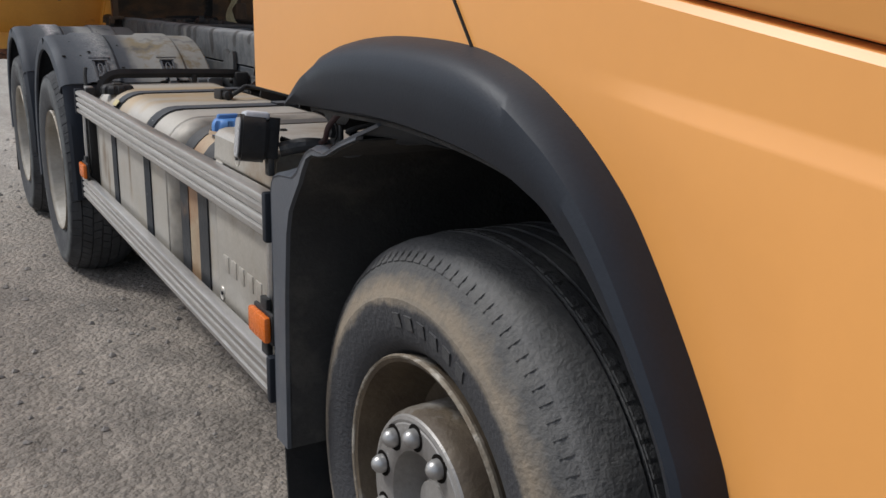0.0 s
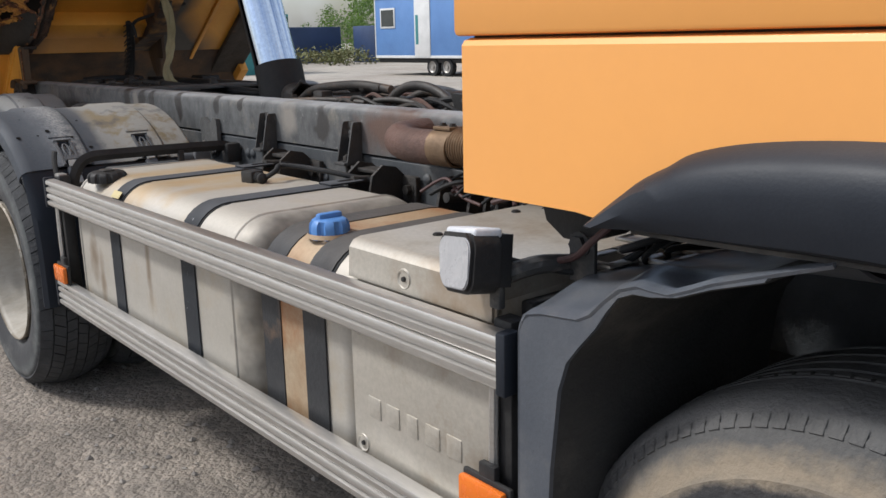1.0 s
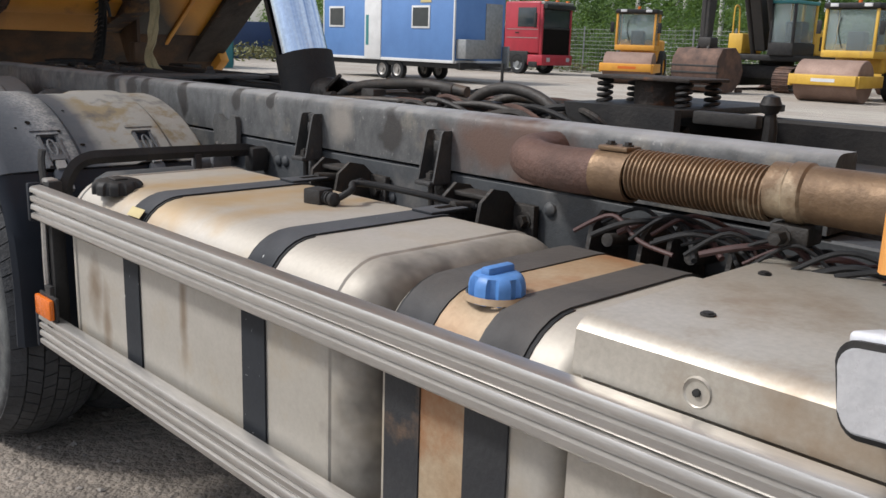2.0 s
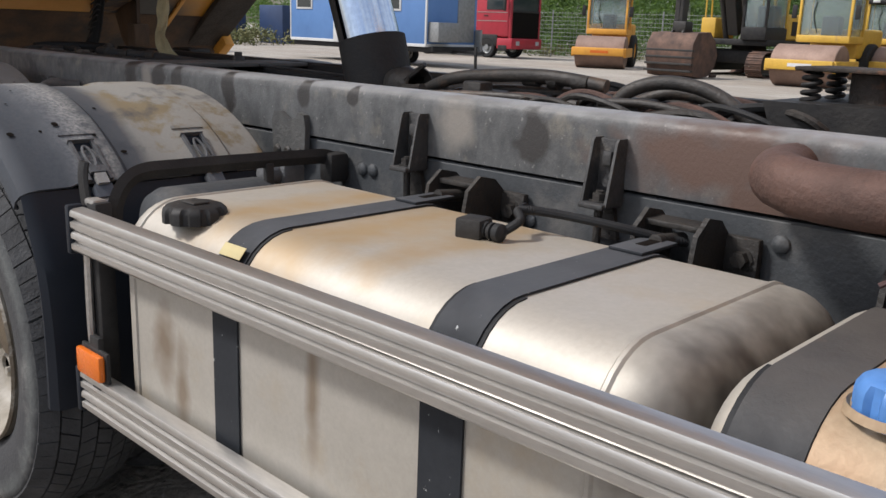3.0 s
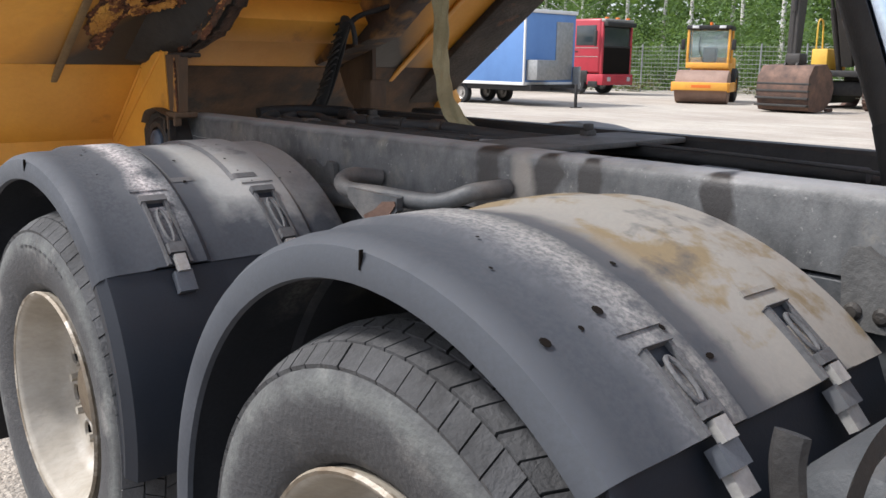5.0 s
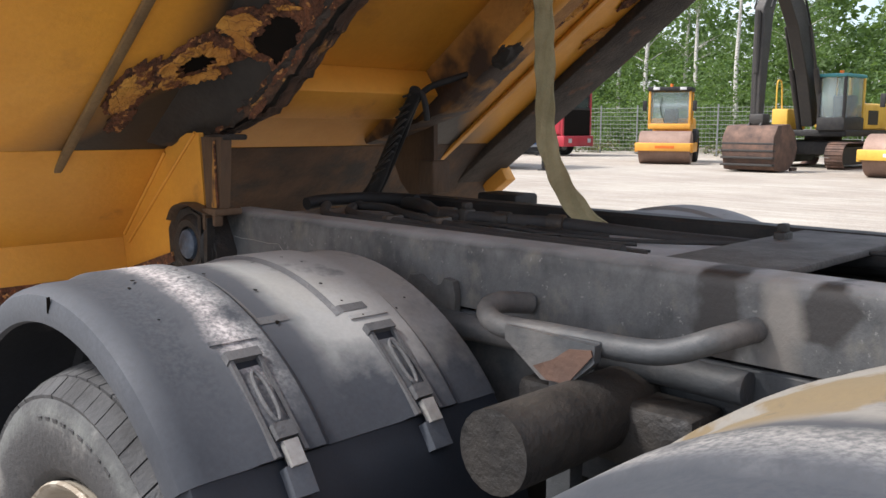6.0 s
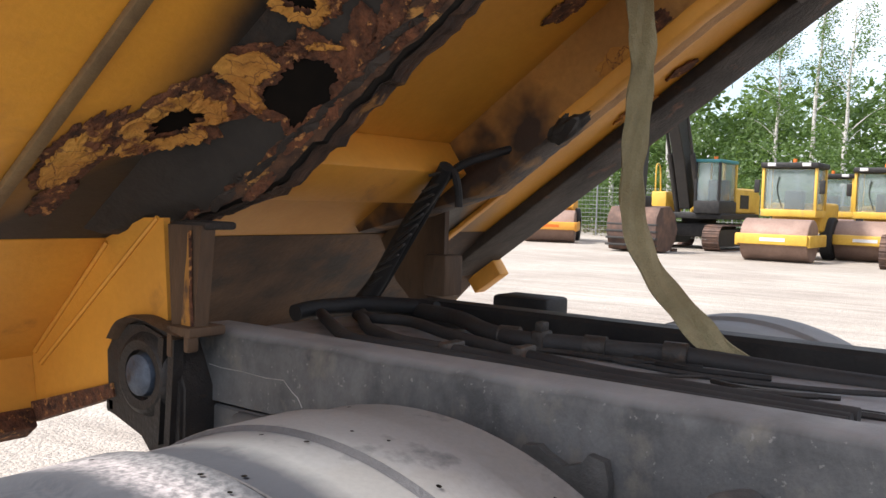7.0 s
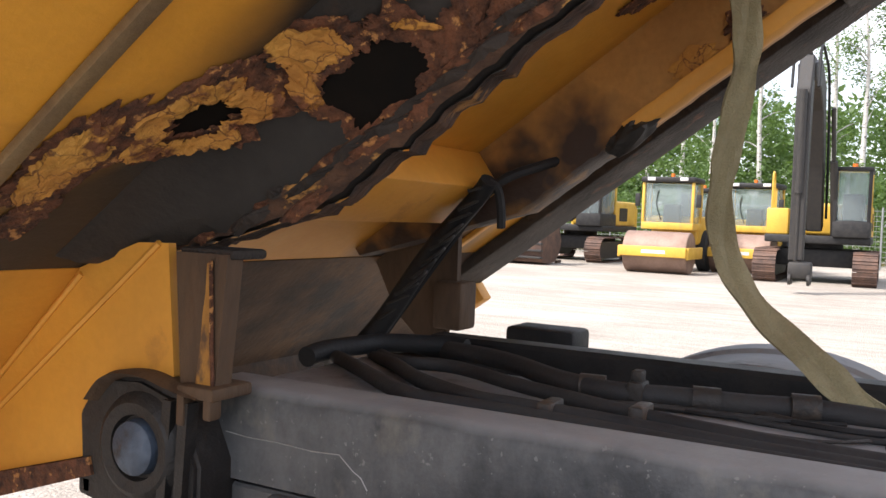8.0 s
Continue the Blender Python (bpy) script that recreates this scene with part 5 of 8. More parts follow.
for t in (0.0, 1.3):
    rows.append([Vector((1.16, 0.318, 1.28)) + d * t + (s1 * math.cos(radians(a)) + s2 * math.sin(radians(a))) * 0.0925 for a in range(-70, 90, 20)])
cs = Vector((1.16, 0.318, 1.28))
ang = [a for a in range(60, 171, 10)]
fy, fx = Vector((0, 1, 0)), Vector((1, 0, 0))
e2 = (fy - d * fy.dot(d)).normalized()
rows = [[cs + d * t + (fx * math.cos(radians(a)) + e2 * math.sin(radians(a))) * 0.104 for a in ang] for t in (0.0, 1.35)]
part("stack_strip", thick(grid(bm, rows), 0.004), M_BLACK, st, "black strip along the stack")
for t in (0.36, 0.39):
    bm = bmesh.new()
    c0 = cs + d * (t + 0.10)
    tube(bm, [c0, c0 + d * 0.003], 0.0952, 36, 1)
    part("stack_crease", bm, M_SILVER, st)
bm = bmesh.new()
lathe(bm, [(0.03, -0.02), (0.05, -0.05), (0.06, -0.10), (0.05, -0.14), (0.06, -0.16)], (1.14, 0.24, 1.17), 14, 0, 250, axis="y")
thick(bm, 0.006)
tube(bm, [(1.14, 0.20, 1.15), (1.10, 0.10, 1.19), (1.10, 0.02, 1.24)], 0.008, 6, 6)
tube(bm, [(1.12, 0.16, 1.17), (1.08, 0.06, 1.17), (1.02, -0.05, 1.18)], 0.012, 6, 6)
part("torn_duct", bm, M_GREASE, st)

# between the rails: cross members, hoses, valve blocks
for y in (-1.0, 0.0, 0.9, 1.42, 2.3, 2.70):
    part("cross_member", B(0.86, 1.51, y - 0.06, y + 0.06, 0.80, 1.13, r=0.01), M_FRAME, truck)
part("cross_plate", B(0.862, 1.508, 1.10, 1.34, 1.172, 1.188, r=0.004), M_PLATE, truck)
part("deck_plate", B(0.862, 1.29, 1.42, 2.78, 1.150, 1.162, r=0.003), M_DECK, truck)
part("deck_plate", B(0.862, 1.508, -0.9, 1.36, 0.98, 0.995, r=0.003), M_GREASE, truck)
upper_hoses = [
    [(1.46, 2.76, 1.165), (1.382, 2.617, 1.18), (1.31, 2.461, 1.184), (1.20, 2.305, 1.182), (1.165, 2.182, 1.18), (1.19, 2.087, 1.18), (1.214, 1.98, 1.178), (1.255, 1.866, 1.176), (1.28, 1.6, 1.165), (1.31, 1.2, 1.16), (1.33, 0.5, 1.15)],
    [(1.28, 2.74, 1.17), (1.18, 2.634, 1.18), (1.192, 2.516, 1.181), (1.111, 2.353, 1.181), (1.06, 2.215, 1.179), (1.03, 2.12, 1.177), (1.0, 1.98, 1.174), (0.98, 1.8, 1.172), (0.97, 1.5, 1.172)],
    [(1.27, 2.75, 1.165), (1.157, 2.63, 1.178), (1.033, 2.499, 1.181), (0.962, 2.361, 1.18), (0.955, 2.269, 1.179), (0.95, 2.14, 1.177), (0.93, 1.9, 1.173), (0.92, 1.5, 1.172)]]
lower_hoses = [
    [(1.20, 2.82, 1.16), (1.164, 2.773, 1.175), (1.065, 2.658, 1.181), (0.925, 2.471, 1.18), (0.905, 2.385, 1.179), (0.907, 2.322, 1.178), (0.905, 2.15, 1.175), (0.89, 1.9, 1.172), (0.89, 1.5, 1.172)],
    [(1.44, 2.87, 1.14), (1.47, 2.5, 1.13), (1.45, 2.0, 1.12), (1.46, 1.0, 1.12), (1.45, 0.2, 1.12)],
    [(1.40, 2.2, 1.11), (1.41, 1.5, 1.12), (1.42, 0.7, 1.13), (1.40, -0.1, 1.12)],
    [(1.24, 2.2, 1.168), (1.13, 1.9, 1.168), (1.15, 1.6, 1.168), (1.26, 1.2, 1.18), (1.28, 0.6, 1.17), (1.24, 0.35, 1.16)]]
for i, l in enumerate(upper_hoses + lower_hoses):
    part("hydraulic_hose", T(l, (0.019, 0.013, 0.014, 0.014, 0.020, 0.016, 0.005)[i], 12, 7), M_DUSTHOSE, truck)
for x, y in ((1.172, 2.15), (1.305, 1.3)):
    bm = B(x - 0.024, x + 0.024, y - 0.014, y + 0.014, 1.150, 1.204, r=0.006)
    box(bm, x - 0.014, x + 0.014, y - 0.010, y + 0.010, 1.20, 1.222, 0.004)
    part("hose_clamp", bm, M_GREASE, truck)
rn = random.Random(31)
for i in range(12):
    x0, y0 = rn.uniform(0.92, 1.2), rn.uniform(1.6, 2.35)
    pts = [(x0, y0, 1.166), (x0 + rn.uniform(-0.04, 0.04), y0 - 0.09, 1.169), (x0 + rn.uniform(-0.02, 0.08), y0 - rn.uniform(0.16, 0.3), 1.166)]
    part("loose_cable", T(pts, rn.uniform(0.003, 0.007), 6), M_GREASE if i % 3 else M_HOSE, truck)
for x, y in ((1.185, 2.235), (1.20, 2.04), (1.246, 1.89)):
    bm = bmesh.new()
    tube(bm, [(x - 0.006, y + 0.022, 1.1795), (x + 0.004, y - 0.022, 1.179)], 0.0235, 14, 1)
    part("pipe_joint", bm, M_OILY, truck)
part("hose_sleeve", T([(1.10, 2.80, 1.180), (1.16, 2.80, 1.186), (1.24, 2.785, 1.188), (1.33, 2.755, 1.188), (1.40, 2.65, 1.186), (1.405, 2.60, 1.184)], 0.021, 16), M_HOSE, truck, "black sleeve round the hoses")
for x, y in ((0.96, 2.225), (1.02, 2.10)):
    part("cable_clip", B(x - 0.03, x + 0.03, y - 0.012, y + 0.012, 1.160, 1.195, r=0.004), M_OILY, truck)
# hose bundle that climbs to the body
part("climbing_hose", T([(1.40, 2.86, 1.17), (1.415, 2.81, 1.24), (1.385, 2.68, 1.40), (1.345, 2.56, 1.51), (1.328, 2.525, 1.548)], lambda q: 0.026 - 0.008 * q, 12), M_HOSE, truck, "bundle of black hydraulic hoses wrapped and tied together")
part("climbing_hose", T([(1.43, 2.86, 1.15), (1.435, 2.79, 1.25), (1.40, 2.66, 1.40), (1.36, 2.53, 1.535), (1.44, 2.46, 1.585), (1.55, 2.40, 1.62), (1.66, 2.37, 1.665)], 0.011, 8), M_HOSE, truck)
part("climbing_hose", T([(1.335, 2.53, 1.545), (1.35, 2.515, 1.53), (1.36, 2.51, 1.49), (1.365, 2.51, 1.45)], 0.010, 8), M_HOSE, truck)
rn = random.Random(7)
for k in range(11):
    p = Vector((1.415, 2.80, 1.25)).lerp(Vector((1.34, 2.545, 1.525)), k / 10)
    part("hose_tie", T([p + Vector((-0.030, 0.018, rn.uniform(-0.03, 0.0))), p + Vector((-0.012, -0.026, 0.012)), p + Vector((0.03, 0.0, rn.uniform(0.0, 0.03)))], 0.004, 6), M_GREASE, truck)
# pipework behind the cab
rn = random.Random(21)
for l, r in (([(1.10, 0.05, 1.15), (1.08, -0.10, 1.205), (1.08, -0.25, 1.225), (1.08, -0.45, 1.235), (1.10, -0.62, 1.22)], 0.018),
             ([(1.12, 0.0, 1.14), (1.12, -0.2, 1.18), (1.14, -0.5, 1.19), (1.16, -0.7, 1.17)], 0.016),
             ([(1.05, -0.66, 1.14), (1.06, -0.70, 1.21), (1.07, -0.80, 1.243), (1.08, -0.92, 1.225), (1.09, -1.02, 1.16), (1.10, -1.08, 1.08)], 0.017),
             ([(1.12, -0.66, 1.17), (1.14, -0.78, 1.215), (1.15, -0.92, 1.19), (1.16, -1.05, 1.10)], 0.016),
             ([(0.98, -0.68, 1.19), (1.0, -0.80, 1.195), (1.02, -0.95, 1.17), (1.05, -1.1, 1.11)], 0.010),
             ([(0.92, -0.1, 1.17), (0.95, -0.4, 1.185), (0.98, -0.62, 1.18)], 0.010),
             ([(1.2, 0.0, 1.17), (1.22, -0.3, 1.19), (1.25, -0.6, 1.18), (1.26, -1.0, 1.17), (1.25, -1.3, 1.15)], 0.018)):
    part("coolant_hose", T(l, r, 12, 8), M_OILY, truck)
bm = bmesh.new()
lathe(bm, [(0.0, -0.58), (0.018, -0.575), (0.020, -0.53), (0.013, -0.525), (0.013, -0.49), (0.024, -0.485), (0.024, -0.455), (0.012, -0.45), (0.012, -0.42), (0.020, -0.415), (0.020, -0.37), (0.0, -0.35)], (1.09, 0, 1.225), 14, axis="y")
vb = part("valve_block", bm, M_GREASE, truck, "oily valve block with unions and hoses")
for i in range(10):
    x, y = rn.uniform(0.98, 1.3), rn.uniform(-0.75, -0.15)
    w = rn.uniform(0.025, 0.05)
    part("valve_body", B(x - w, x + w, y - w, y + w * 1.4, 1.0, rn.uniform(1.16, 1.215), r=0.008), M_GREASE, vb)
for i in range(34):
    x, y = rn.uniform(0.95, 1.35), rn.uniform(-0.2, -0.95)
    part("small_pipe", T([(x, y, 1.13), (x + rn.uniform(-0.05, 0.05), y - 0.1, rn.uniform(1.17, 1.215)), (x + rn.uniform(-0.08, 0.08), y - 0.25, rn.uniform(1.15, 1.2)), (x, y - 0.34, 1.12)], rn.uniform(0.006, 0.011), 7, 6), (M_HOSE, M_OILY, M_GREASE, M_PIPE)[i % 4], truck)
# rear cab mount: beam, two coil springs, damper pot
bm = prism(bmesh.new(), [(-1.06, 1.225), (-1.40, 1.225), (-1.40, 1.15), (-1.30, 1.15), (-1.20, 1.12), (-1.10, 1.12)], 1.02, 1.05, "x")
box(bm, 1.05, 1.6, -1.40, -1.06, 1.205, 1.225, 0.004)
mount = part("cab_mount", bm, M_BLACK, truck, "black cab mount with coil springs")
for x, y in ((1.12, -1.12), (1.12, -1.36), (1.26, -1.12), (1.26, -1.36)):
    pts = [(x + 0.018 * math.cos(t * 0.9), y + 0.018 * math.sin(t * 0.9), 1.222 + 0.0022 * t) for t in range(0, 32)]
    part("coil_spring", T(pts, 0.005, 6, 2), M_BLACK, mount)
bm = bmesh.new()
lathe(bm, [(0.0, 1.20), (0.062, 1.20), (0.062, 1.285), (0.05, 1.29), (0.0, 1.29)], (1.19, -1.24, 0), 20, axis="z")
box(bm, 1.09, 1.29, -1.39, -1.09, 1.288, 1.297, 0.003)
part("damper_pot", bm, M_RUST, mount)
bm = bmesh.new()
box(bm, 1.0, 1.03, -1.62, -1.46, 1.20, 1.23, 0.004)
part("mount_arm", bm, M_BLACK, mount)
bm = bmesh.new()
tube(bm, [(1.1, -1.60, 1.10), (1.1, -1.605, 1.19), (1.1, -1.60, 1.24)], lambda t: 0.020 - 0.008 * t, 10, 6)
lathe(bm, [(0.0, 1.225), (0.018, 1.231), (0.026, 1.25), (0.018, 1.269), (0.0, 1.275)], (1.1, -1.60, 0), 14, axis="z")
part("gear_lever", bm, M_BLACK, truck, "black lever with a ball knob")
# engine and gearbox mass under the cab
part("gearbox", B(0.87, 1.50, -3.4, -1.35, 0.55, 1.10, r=0.05), M_GREASE, truck)

# ---- webbing strap that hangs from the body
WEB = [(1.30, 1.66, 1.09), (1.30, 1.75, 1.14), (1.285, 1.82, 1.192), (1.29, 1.89, 1.252), (1.36, 1.99, 1.321), (1.402, 2.054, 1.40), (1.43, 2.084, 1.50), (1.415, 2.075, 1.60), (1.380, 2.052, 1.694), (1.348, 2.034, 1.781), (1.340, 2.038, 1.862), (1.36, 2.06, 1.95), (1.40, 2.08, 2.05)]
facing = Vector((0.77, 0.64, -0.05))
rows = []
web_line = spline(WEB, 8)
for i, p in enumerate(web_line):
    dr = (web_line[min(i + 1, len(web_line) - 1)] - web_line[max(i - 1, 0)]).normalized()
    sd_ = dr.cross(facing).normalized()
    q = 0.0275 + 0.002 * math.sin(i * 0.7)
    rows.append([p + sd_ * (k / 4 * q) + facing * (0.004 * math.sin(k * 1.3 + i * 0.35) - 0.003 * abs(k) / 4) for k in range(-4, 5)])
part("webbing_strap", thick(grid(bmesh.new(), rows), 0.005), M_WEB, truck, "dirty yellow-green webbing strap hanging from the body")

# ---- cab
cab = part("cab", B(0.05, 2.32, -4.75, -2.236, 1.418, 3.25, r=0.035, seg=3), M_ORANGE, truck, "orange cab with dark plastic wheel arches")
ARCH = [(-2.545, 1.152), (-2.62, 1.215), (-2.66, 1.237), (-2.70, 1.258), (-2.78, 1.276), (-2.90, 1.287), (-3.03, 1.288), (-3.13, 1.282), (-3.205, 1.268), (-3.266, 1.248), (-3.322, 1.220), (-3.365, 1.194), (-3.407, 1.163), (-3.447, 1.127), (-3.487, 1.079), (-3.526, 1.026), (-3.554, 0.985), (-3.583, 0.938), (-3.613, 0.878), (-3.66, 0.72), (-3.68, 0.50)]
ARCH_IN = [(-2.62, 1.156), (-2.69, 1.157), (-2.75, 1.159), (-2.81, 1.161), (-2.89, 1.164), (-2.98, 1.164), (-3.08, 1.160), (-3.16, 1.154), (-3.215, 1.148), (-3.26, 1.140), (-3.30, 1.128), (-3.345, 1.112), (-3.375, 1.094), (-3.405, 1.074), (-3.443, 1.042), (-3.482, 1.003), (-3.505, 0.977), (-3.53, 0.948), (-3.573, 0.870), (-3.62, 0.70), (-3.64, 0.50)]
ARCH, ARCH_IN = [[(p.y, p.z) for p in spline([(0, y, z) for y, z in pts], 4)] for pts in (ARCH, ARCH_IN)]
top = lambda y: 1.405 if y > -3.15 else 1.405 - 0.17 * (-3.15 - y)
crease = lambda y: 1.263 - 0.117 * (-3.30 - y)


def panel_row(y, z):
    t, c = top(y), crease(y)
    k = min(1.0, max(0.0, (-3.24 - y) / 0.36))
    g = min(1.0, max(0.0, (c - z - 0.01) / 0.14))
    k = k * k * (3 - 2 * k) * g * g * (3 - 2 * g)
    c = max(min(c, t - 0.07), z + 0.02)
    return [(0.030, y, z), (0.030 - 0.004 * k, y, z + (c - z) * 0.6), (0.030 - 0.009 * k, y, c - 0.008), (0.030 - 0.008 * k, y, c - 0.002), (0.030, y, c + 0.013), (0.030, y, c + 0.020), (0.030, y, t - 0.012), (0.036, y, t - 0.004), (0.05, y, t), (0.075, y, t)]


rows = [panel_row(y, 1.157) for y in (-2.25, -2.256, -2.30, -2.40, -2.50)] + [panel_row(y, z) for y, z in ARCH] + [panel_row(y, 0.5) for y in (-3.9, -4.2, -4.65)]
rows[0] = [(x + 0.008, y, z) for x, y, z in rows[0]]
rows.insert(0, [(0.10, y, z) for x, y, z in rows[0]])
part("lower_panel", thick(grid(bmesh.new(), rows), 0.003), M_ORANGE, cab)
edge = [-2.238, -2.30, -2.6, -3.0, -3.15, -3.4, -3.8, -4.2, -4.65]
rows = [[(0.10, y, top(y) + 0.003), (0.040, y, top(y) + 0.003), (0.034, y, top(y) + 0.005), (0.031, y, top(y) + 0.011), (0.031, y, 1.55), (0.06, y, 1.56)] for y in edge]
rows.insert(0, [(0.10, y, z) for x, y, z in rows[0]])
part("upper_panel", thick(grid(bmesh.new(), rows), 0.003), M_ORANGE, cab)
part("panel_gap", prism(bmesh.new(), [(-2.262, 1.398), (-3.15, 1.398), (-4.6, 1.15), (-4.6, 1.176), (-3.15, 1.424), (-2.262, 1.424)], 0.052, 0.30, "x"), M_GROOVE, cab)
bm = bmesh.new()
prism(bm, [(-3.021, 1.404), (-3.0243, 1.404), (-3.1235, 1.283), (-3.1200, 1.283)], 0.0262, 0.034, "x")
part("door_gap", bm, M_GROOVE, cab)
rows = []
for (y0, z0), (y1, z1) in zip(ARCH, ARCH_IN):
    f = lambda k, x: (x, y0 + (y1 - y0) * k, z0 + (z1 - z0) * k)
    rows.append([f(-0.02, 0.034), f(0.03, 0.010), f(0.10, -0.008), f(0.22, -0.022), f(0.45, -0.028), f(0.75, -0.022), f(0.95, -0.014), f(1.0, -0.004), f(1.0, 0.20)])
part("wheel_arch", thick(grid(bmesh.new(), rows), 0.005), M_PLASTIC, cab, "dark grey plastic wheel arch trim")
rows = [[(x, y, z - 0.003) for x in (0.006, 0.4, 0.80)] for y, z in ARCH_IN]
part("arch_liner", thick(grid(bmesh.new(), rows), 0.006), M_LINER, cab)
part("floor_pan", B(0.10, 2.27, -4.6, -2.30, 1.30, 1.40, r=0.02), M_BLACK, cab)
part("inner_wheel_wall", B(0.80, 0.87, -3.7, -2.45, 0.3, 1.3), M_LINER, truck)
bm = bmesh.new()
cyl(bm, (0.35, -2.95, 1.05), (0.62, -3.2, 1.16), 0.05, 16)
part("air_spring", bm, M_PIPE, truck)

# rear part of the front mudguard: moulded deck and rear wall, edge face, dark inner liner
RIDGE = [(-2.404, 0.968), (-2.412, 0.985), (-2.43, 0.998), (-2.46, 1.006), (-2.50, 1.010), (-2.53, 1.013), (-2.555, 1.026), (-2.58, 1.052), (-2.605, 1.073), (-2.635, 1.084), (-2.66, 1.083), (-2.685, 1.083), (-2.715, 1.095), (-2.75, 1.111), (-2.82, 1.135), (-2.90, 1.162)]


def deck(y, z, x):
    k = min(1.0, x / 0.16)
    k = k * k * (3 - 2 * k)
    back = min(1.11, 1.03 + 0.22 * max(0.0, -2.44 - y)) if y < -2.42 else z + 0.02
    bump = 0.018 * math.exp(-((x - 0.10) / 0.05) ** 2 - ((y + 2.60) / 0.05) ** 2) - 0.014 * math.exp(-((x - 0.06) / 0.03) ** 2 - ((y + 2.68) / 0.03) ** 2)
    return z + (back - z) * k + bump


rows = []
for x in (0.0, 0.012, 0.03, 0.05, 0.07, 0.09, 0.11, 0.14, 0.17, 0.21, 0.28, 0.40, 0.62):
    e0 = 0.010 if x == 0 else 0.0
    rows.append([(x, -2.404 - e0, z) for z in (0.40, 0.55, 0.70, 0.85, 0.93)] + [(x, y - (e0 if y > -2.42 else 0), deck(y, z - e0 * 0.6, x)) for y, z in RIDGE])
fm = part("front_mudguard", thick(grid(bmesh.new(), rows), 0.005), M_MOULD, truck, "dark moulded plastic mudguard behind the front wheel")
inner = [(-2.82, 1.120), (-2.75, 1.097), (-2.70, 1.076), (-2.66, 1.068), (-2.63, 1.066), (-2.605, 1.055), (-2.585, 1.030), (-2.565, 1.000), (-2.535, 0.965), (-2.512, 0.935), (-2.496, 0.885), (-2.482, 0.75), (-2.476, 0.60), (-2.475, 0.40)]
bm = prism(bmesh.new(), [(-2.412, 0.40), (-2.412, 0.962)] + [(y - 0.004, z - 0.009) for y, z in RIDGE[1:-1]] + inner, 0.001, 0.014, "x")
part("mudguard_edge", bm, M_MOULD, fm)
bm = grid(bmesh.new(), [[(x, y + 0.004, z) for y, z in inner] for x in (0.010, 0.30, 0.62)])
part("mudguard_liner", thick(bm, 0.004), M_LINER, fm)
bm = grid(bmesh.new(), [[(x, -2.44 - 0.02 * (0.4 - z) / 0.2, z) for x in (0.01, 0.45)] for z in (0.42, 0.33, 0.235)])
part("rubber_flap", thick(bm, 0.008), M_HOSE, fm)

# ---- work lamp and bits under the cab corner
LAMP = Matrix.Translation((0.005, -2.303, 1.062)) @ Matrix.Rotation(radians(-13), 4, "Z") @ Matrix.Rotation(radians(-8), 4, "X") @ Matrix.Rotation(radians(6), 4, "Y")


def lampbox(x0, x1, y0, y1, z0, z1, r):
    bm = B(x0, x1, y0, y1, z0, z1, r=r, seg=3)
    for v in bm.verts:   # narrower towards the foot
        v.co.y *= 1 - 0.16 * max(0.0, -v.co.z) / 0.06
    bmesh.ops.transform(bm, matrix=LAMP, verts=bm.verts)
    return bm


def lampslab(x0, x1, hy, z0, z1, rc, soft):
    """A slab with rounded corners, narrower towards the foot."""
    pts = []
    for cy, cz, a0 in ((hy - rc, z1 - rc, 0), (rc - hy, z1 - rc, 90), (rc - hy, z0 + rc, 180), (hy - rc, z0 + rc, 270)):
        for k in range(6):
            a = radians(a0 + 18 * k)
            y, z = cy + rc * math.cos(a), cz + rc * math.sin(a)
            pts.append((y * (1 - 0.16 * max(0.0, -z) / 0.06), z))
    bm = prism(bmesh.new(), pts, x0, x1, "x")
    rim = [e for e in bm.edges if abs(e.verts[0].co.x - e.verts[1].co.x) < 1e-6]
    bmesh.ops.bevel(bm, geom=rim, offset=soft, segments=2, affect="EDGES")
    bmesh.ops.transform(bm, matrix=LAMP, verts=bm.verts)
    return bm


lamp = part("work_lamp", lampslab(-0.032, 0.026, 0.060, -0.060, 0.038, 0.024, 0.006), M_BLACK, truck, "square work lamp with dusty white lens")
part("lamp_lens", lampslab(-0.0345, -0.026, 0.053, -0.053, 0.031, 0.021, 0.002), M_LENS, lamp)
part("lamp_shell", lampbox(-0.024, 0.028, -0.050, 0.050, 0.030, 0.046, 0.006), M_LAMPTOP, lamp)
for k in range(7):
    part("lamp_fin", lampbox(0.026, 0.050, -0.046 + 0.014 * k, -0.041 + 0.014 * k, -0.050, 0.036, 0.001), M_BLACK, lamp)
bm = bmesh.new()
box(bm, 0.02, 0.035, -2.35, -2.325, 0.975, 1.015, 0.004)
tube(bm, [(0.05, -2.34, 1.03), (0.10, -2.36, 1.04), (0.16, -2.38, 1.035)], 0.016, 10, 6)
part("lamp_bracket", bm, M_BRKT, lamp)
bm = prism(bmesh.new(), [(-2.30, 1.16), (-2.46, 1.16), (-2.45, 1.10), (-2.41, 1.075), (-2.36, 1.075), (-2.32, 1.10)], 0.16, 0.26, "x")
part("cab_stop", bm, M_BLACK, truck)
bm = B(0.145, 0.155, -2.44, -2.385, 1.01, 1.09, r=0.004)
bolt(bm, (0.145, -2.41, 1.075), (-1, 0, 0), 0.016, 0.012)
part("stop_bracket", bm, M_BRKT, truck)
part("red_hose", T([(0.13, -2.36, 1.04), (0.12, -2.42, 1.06), (0.11, -2.46, 1.09), (0.12, -2.49, 1.12)], 0.006, 8), M_REDHOSE, truck)
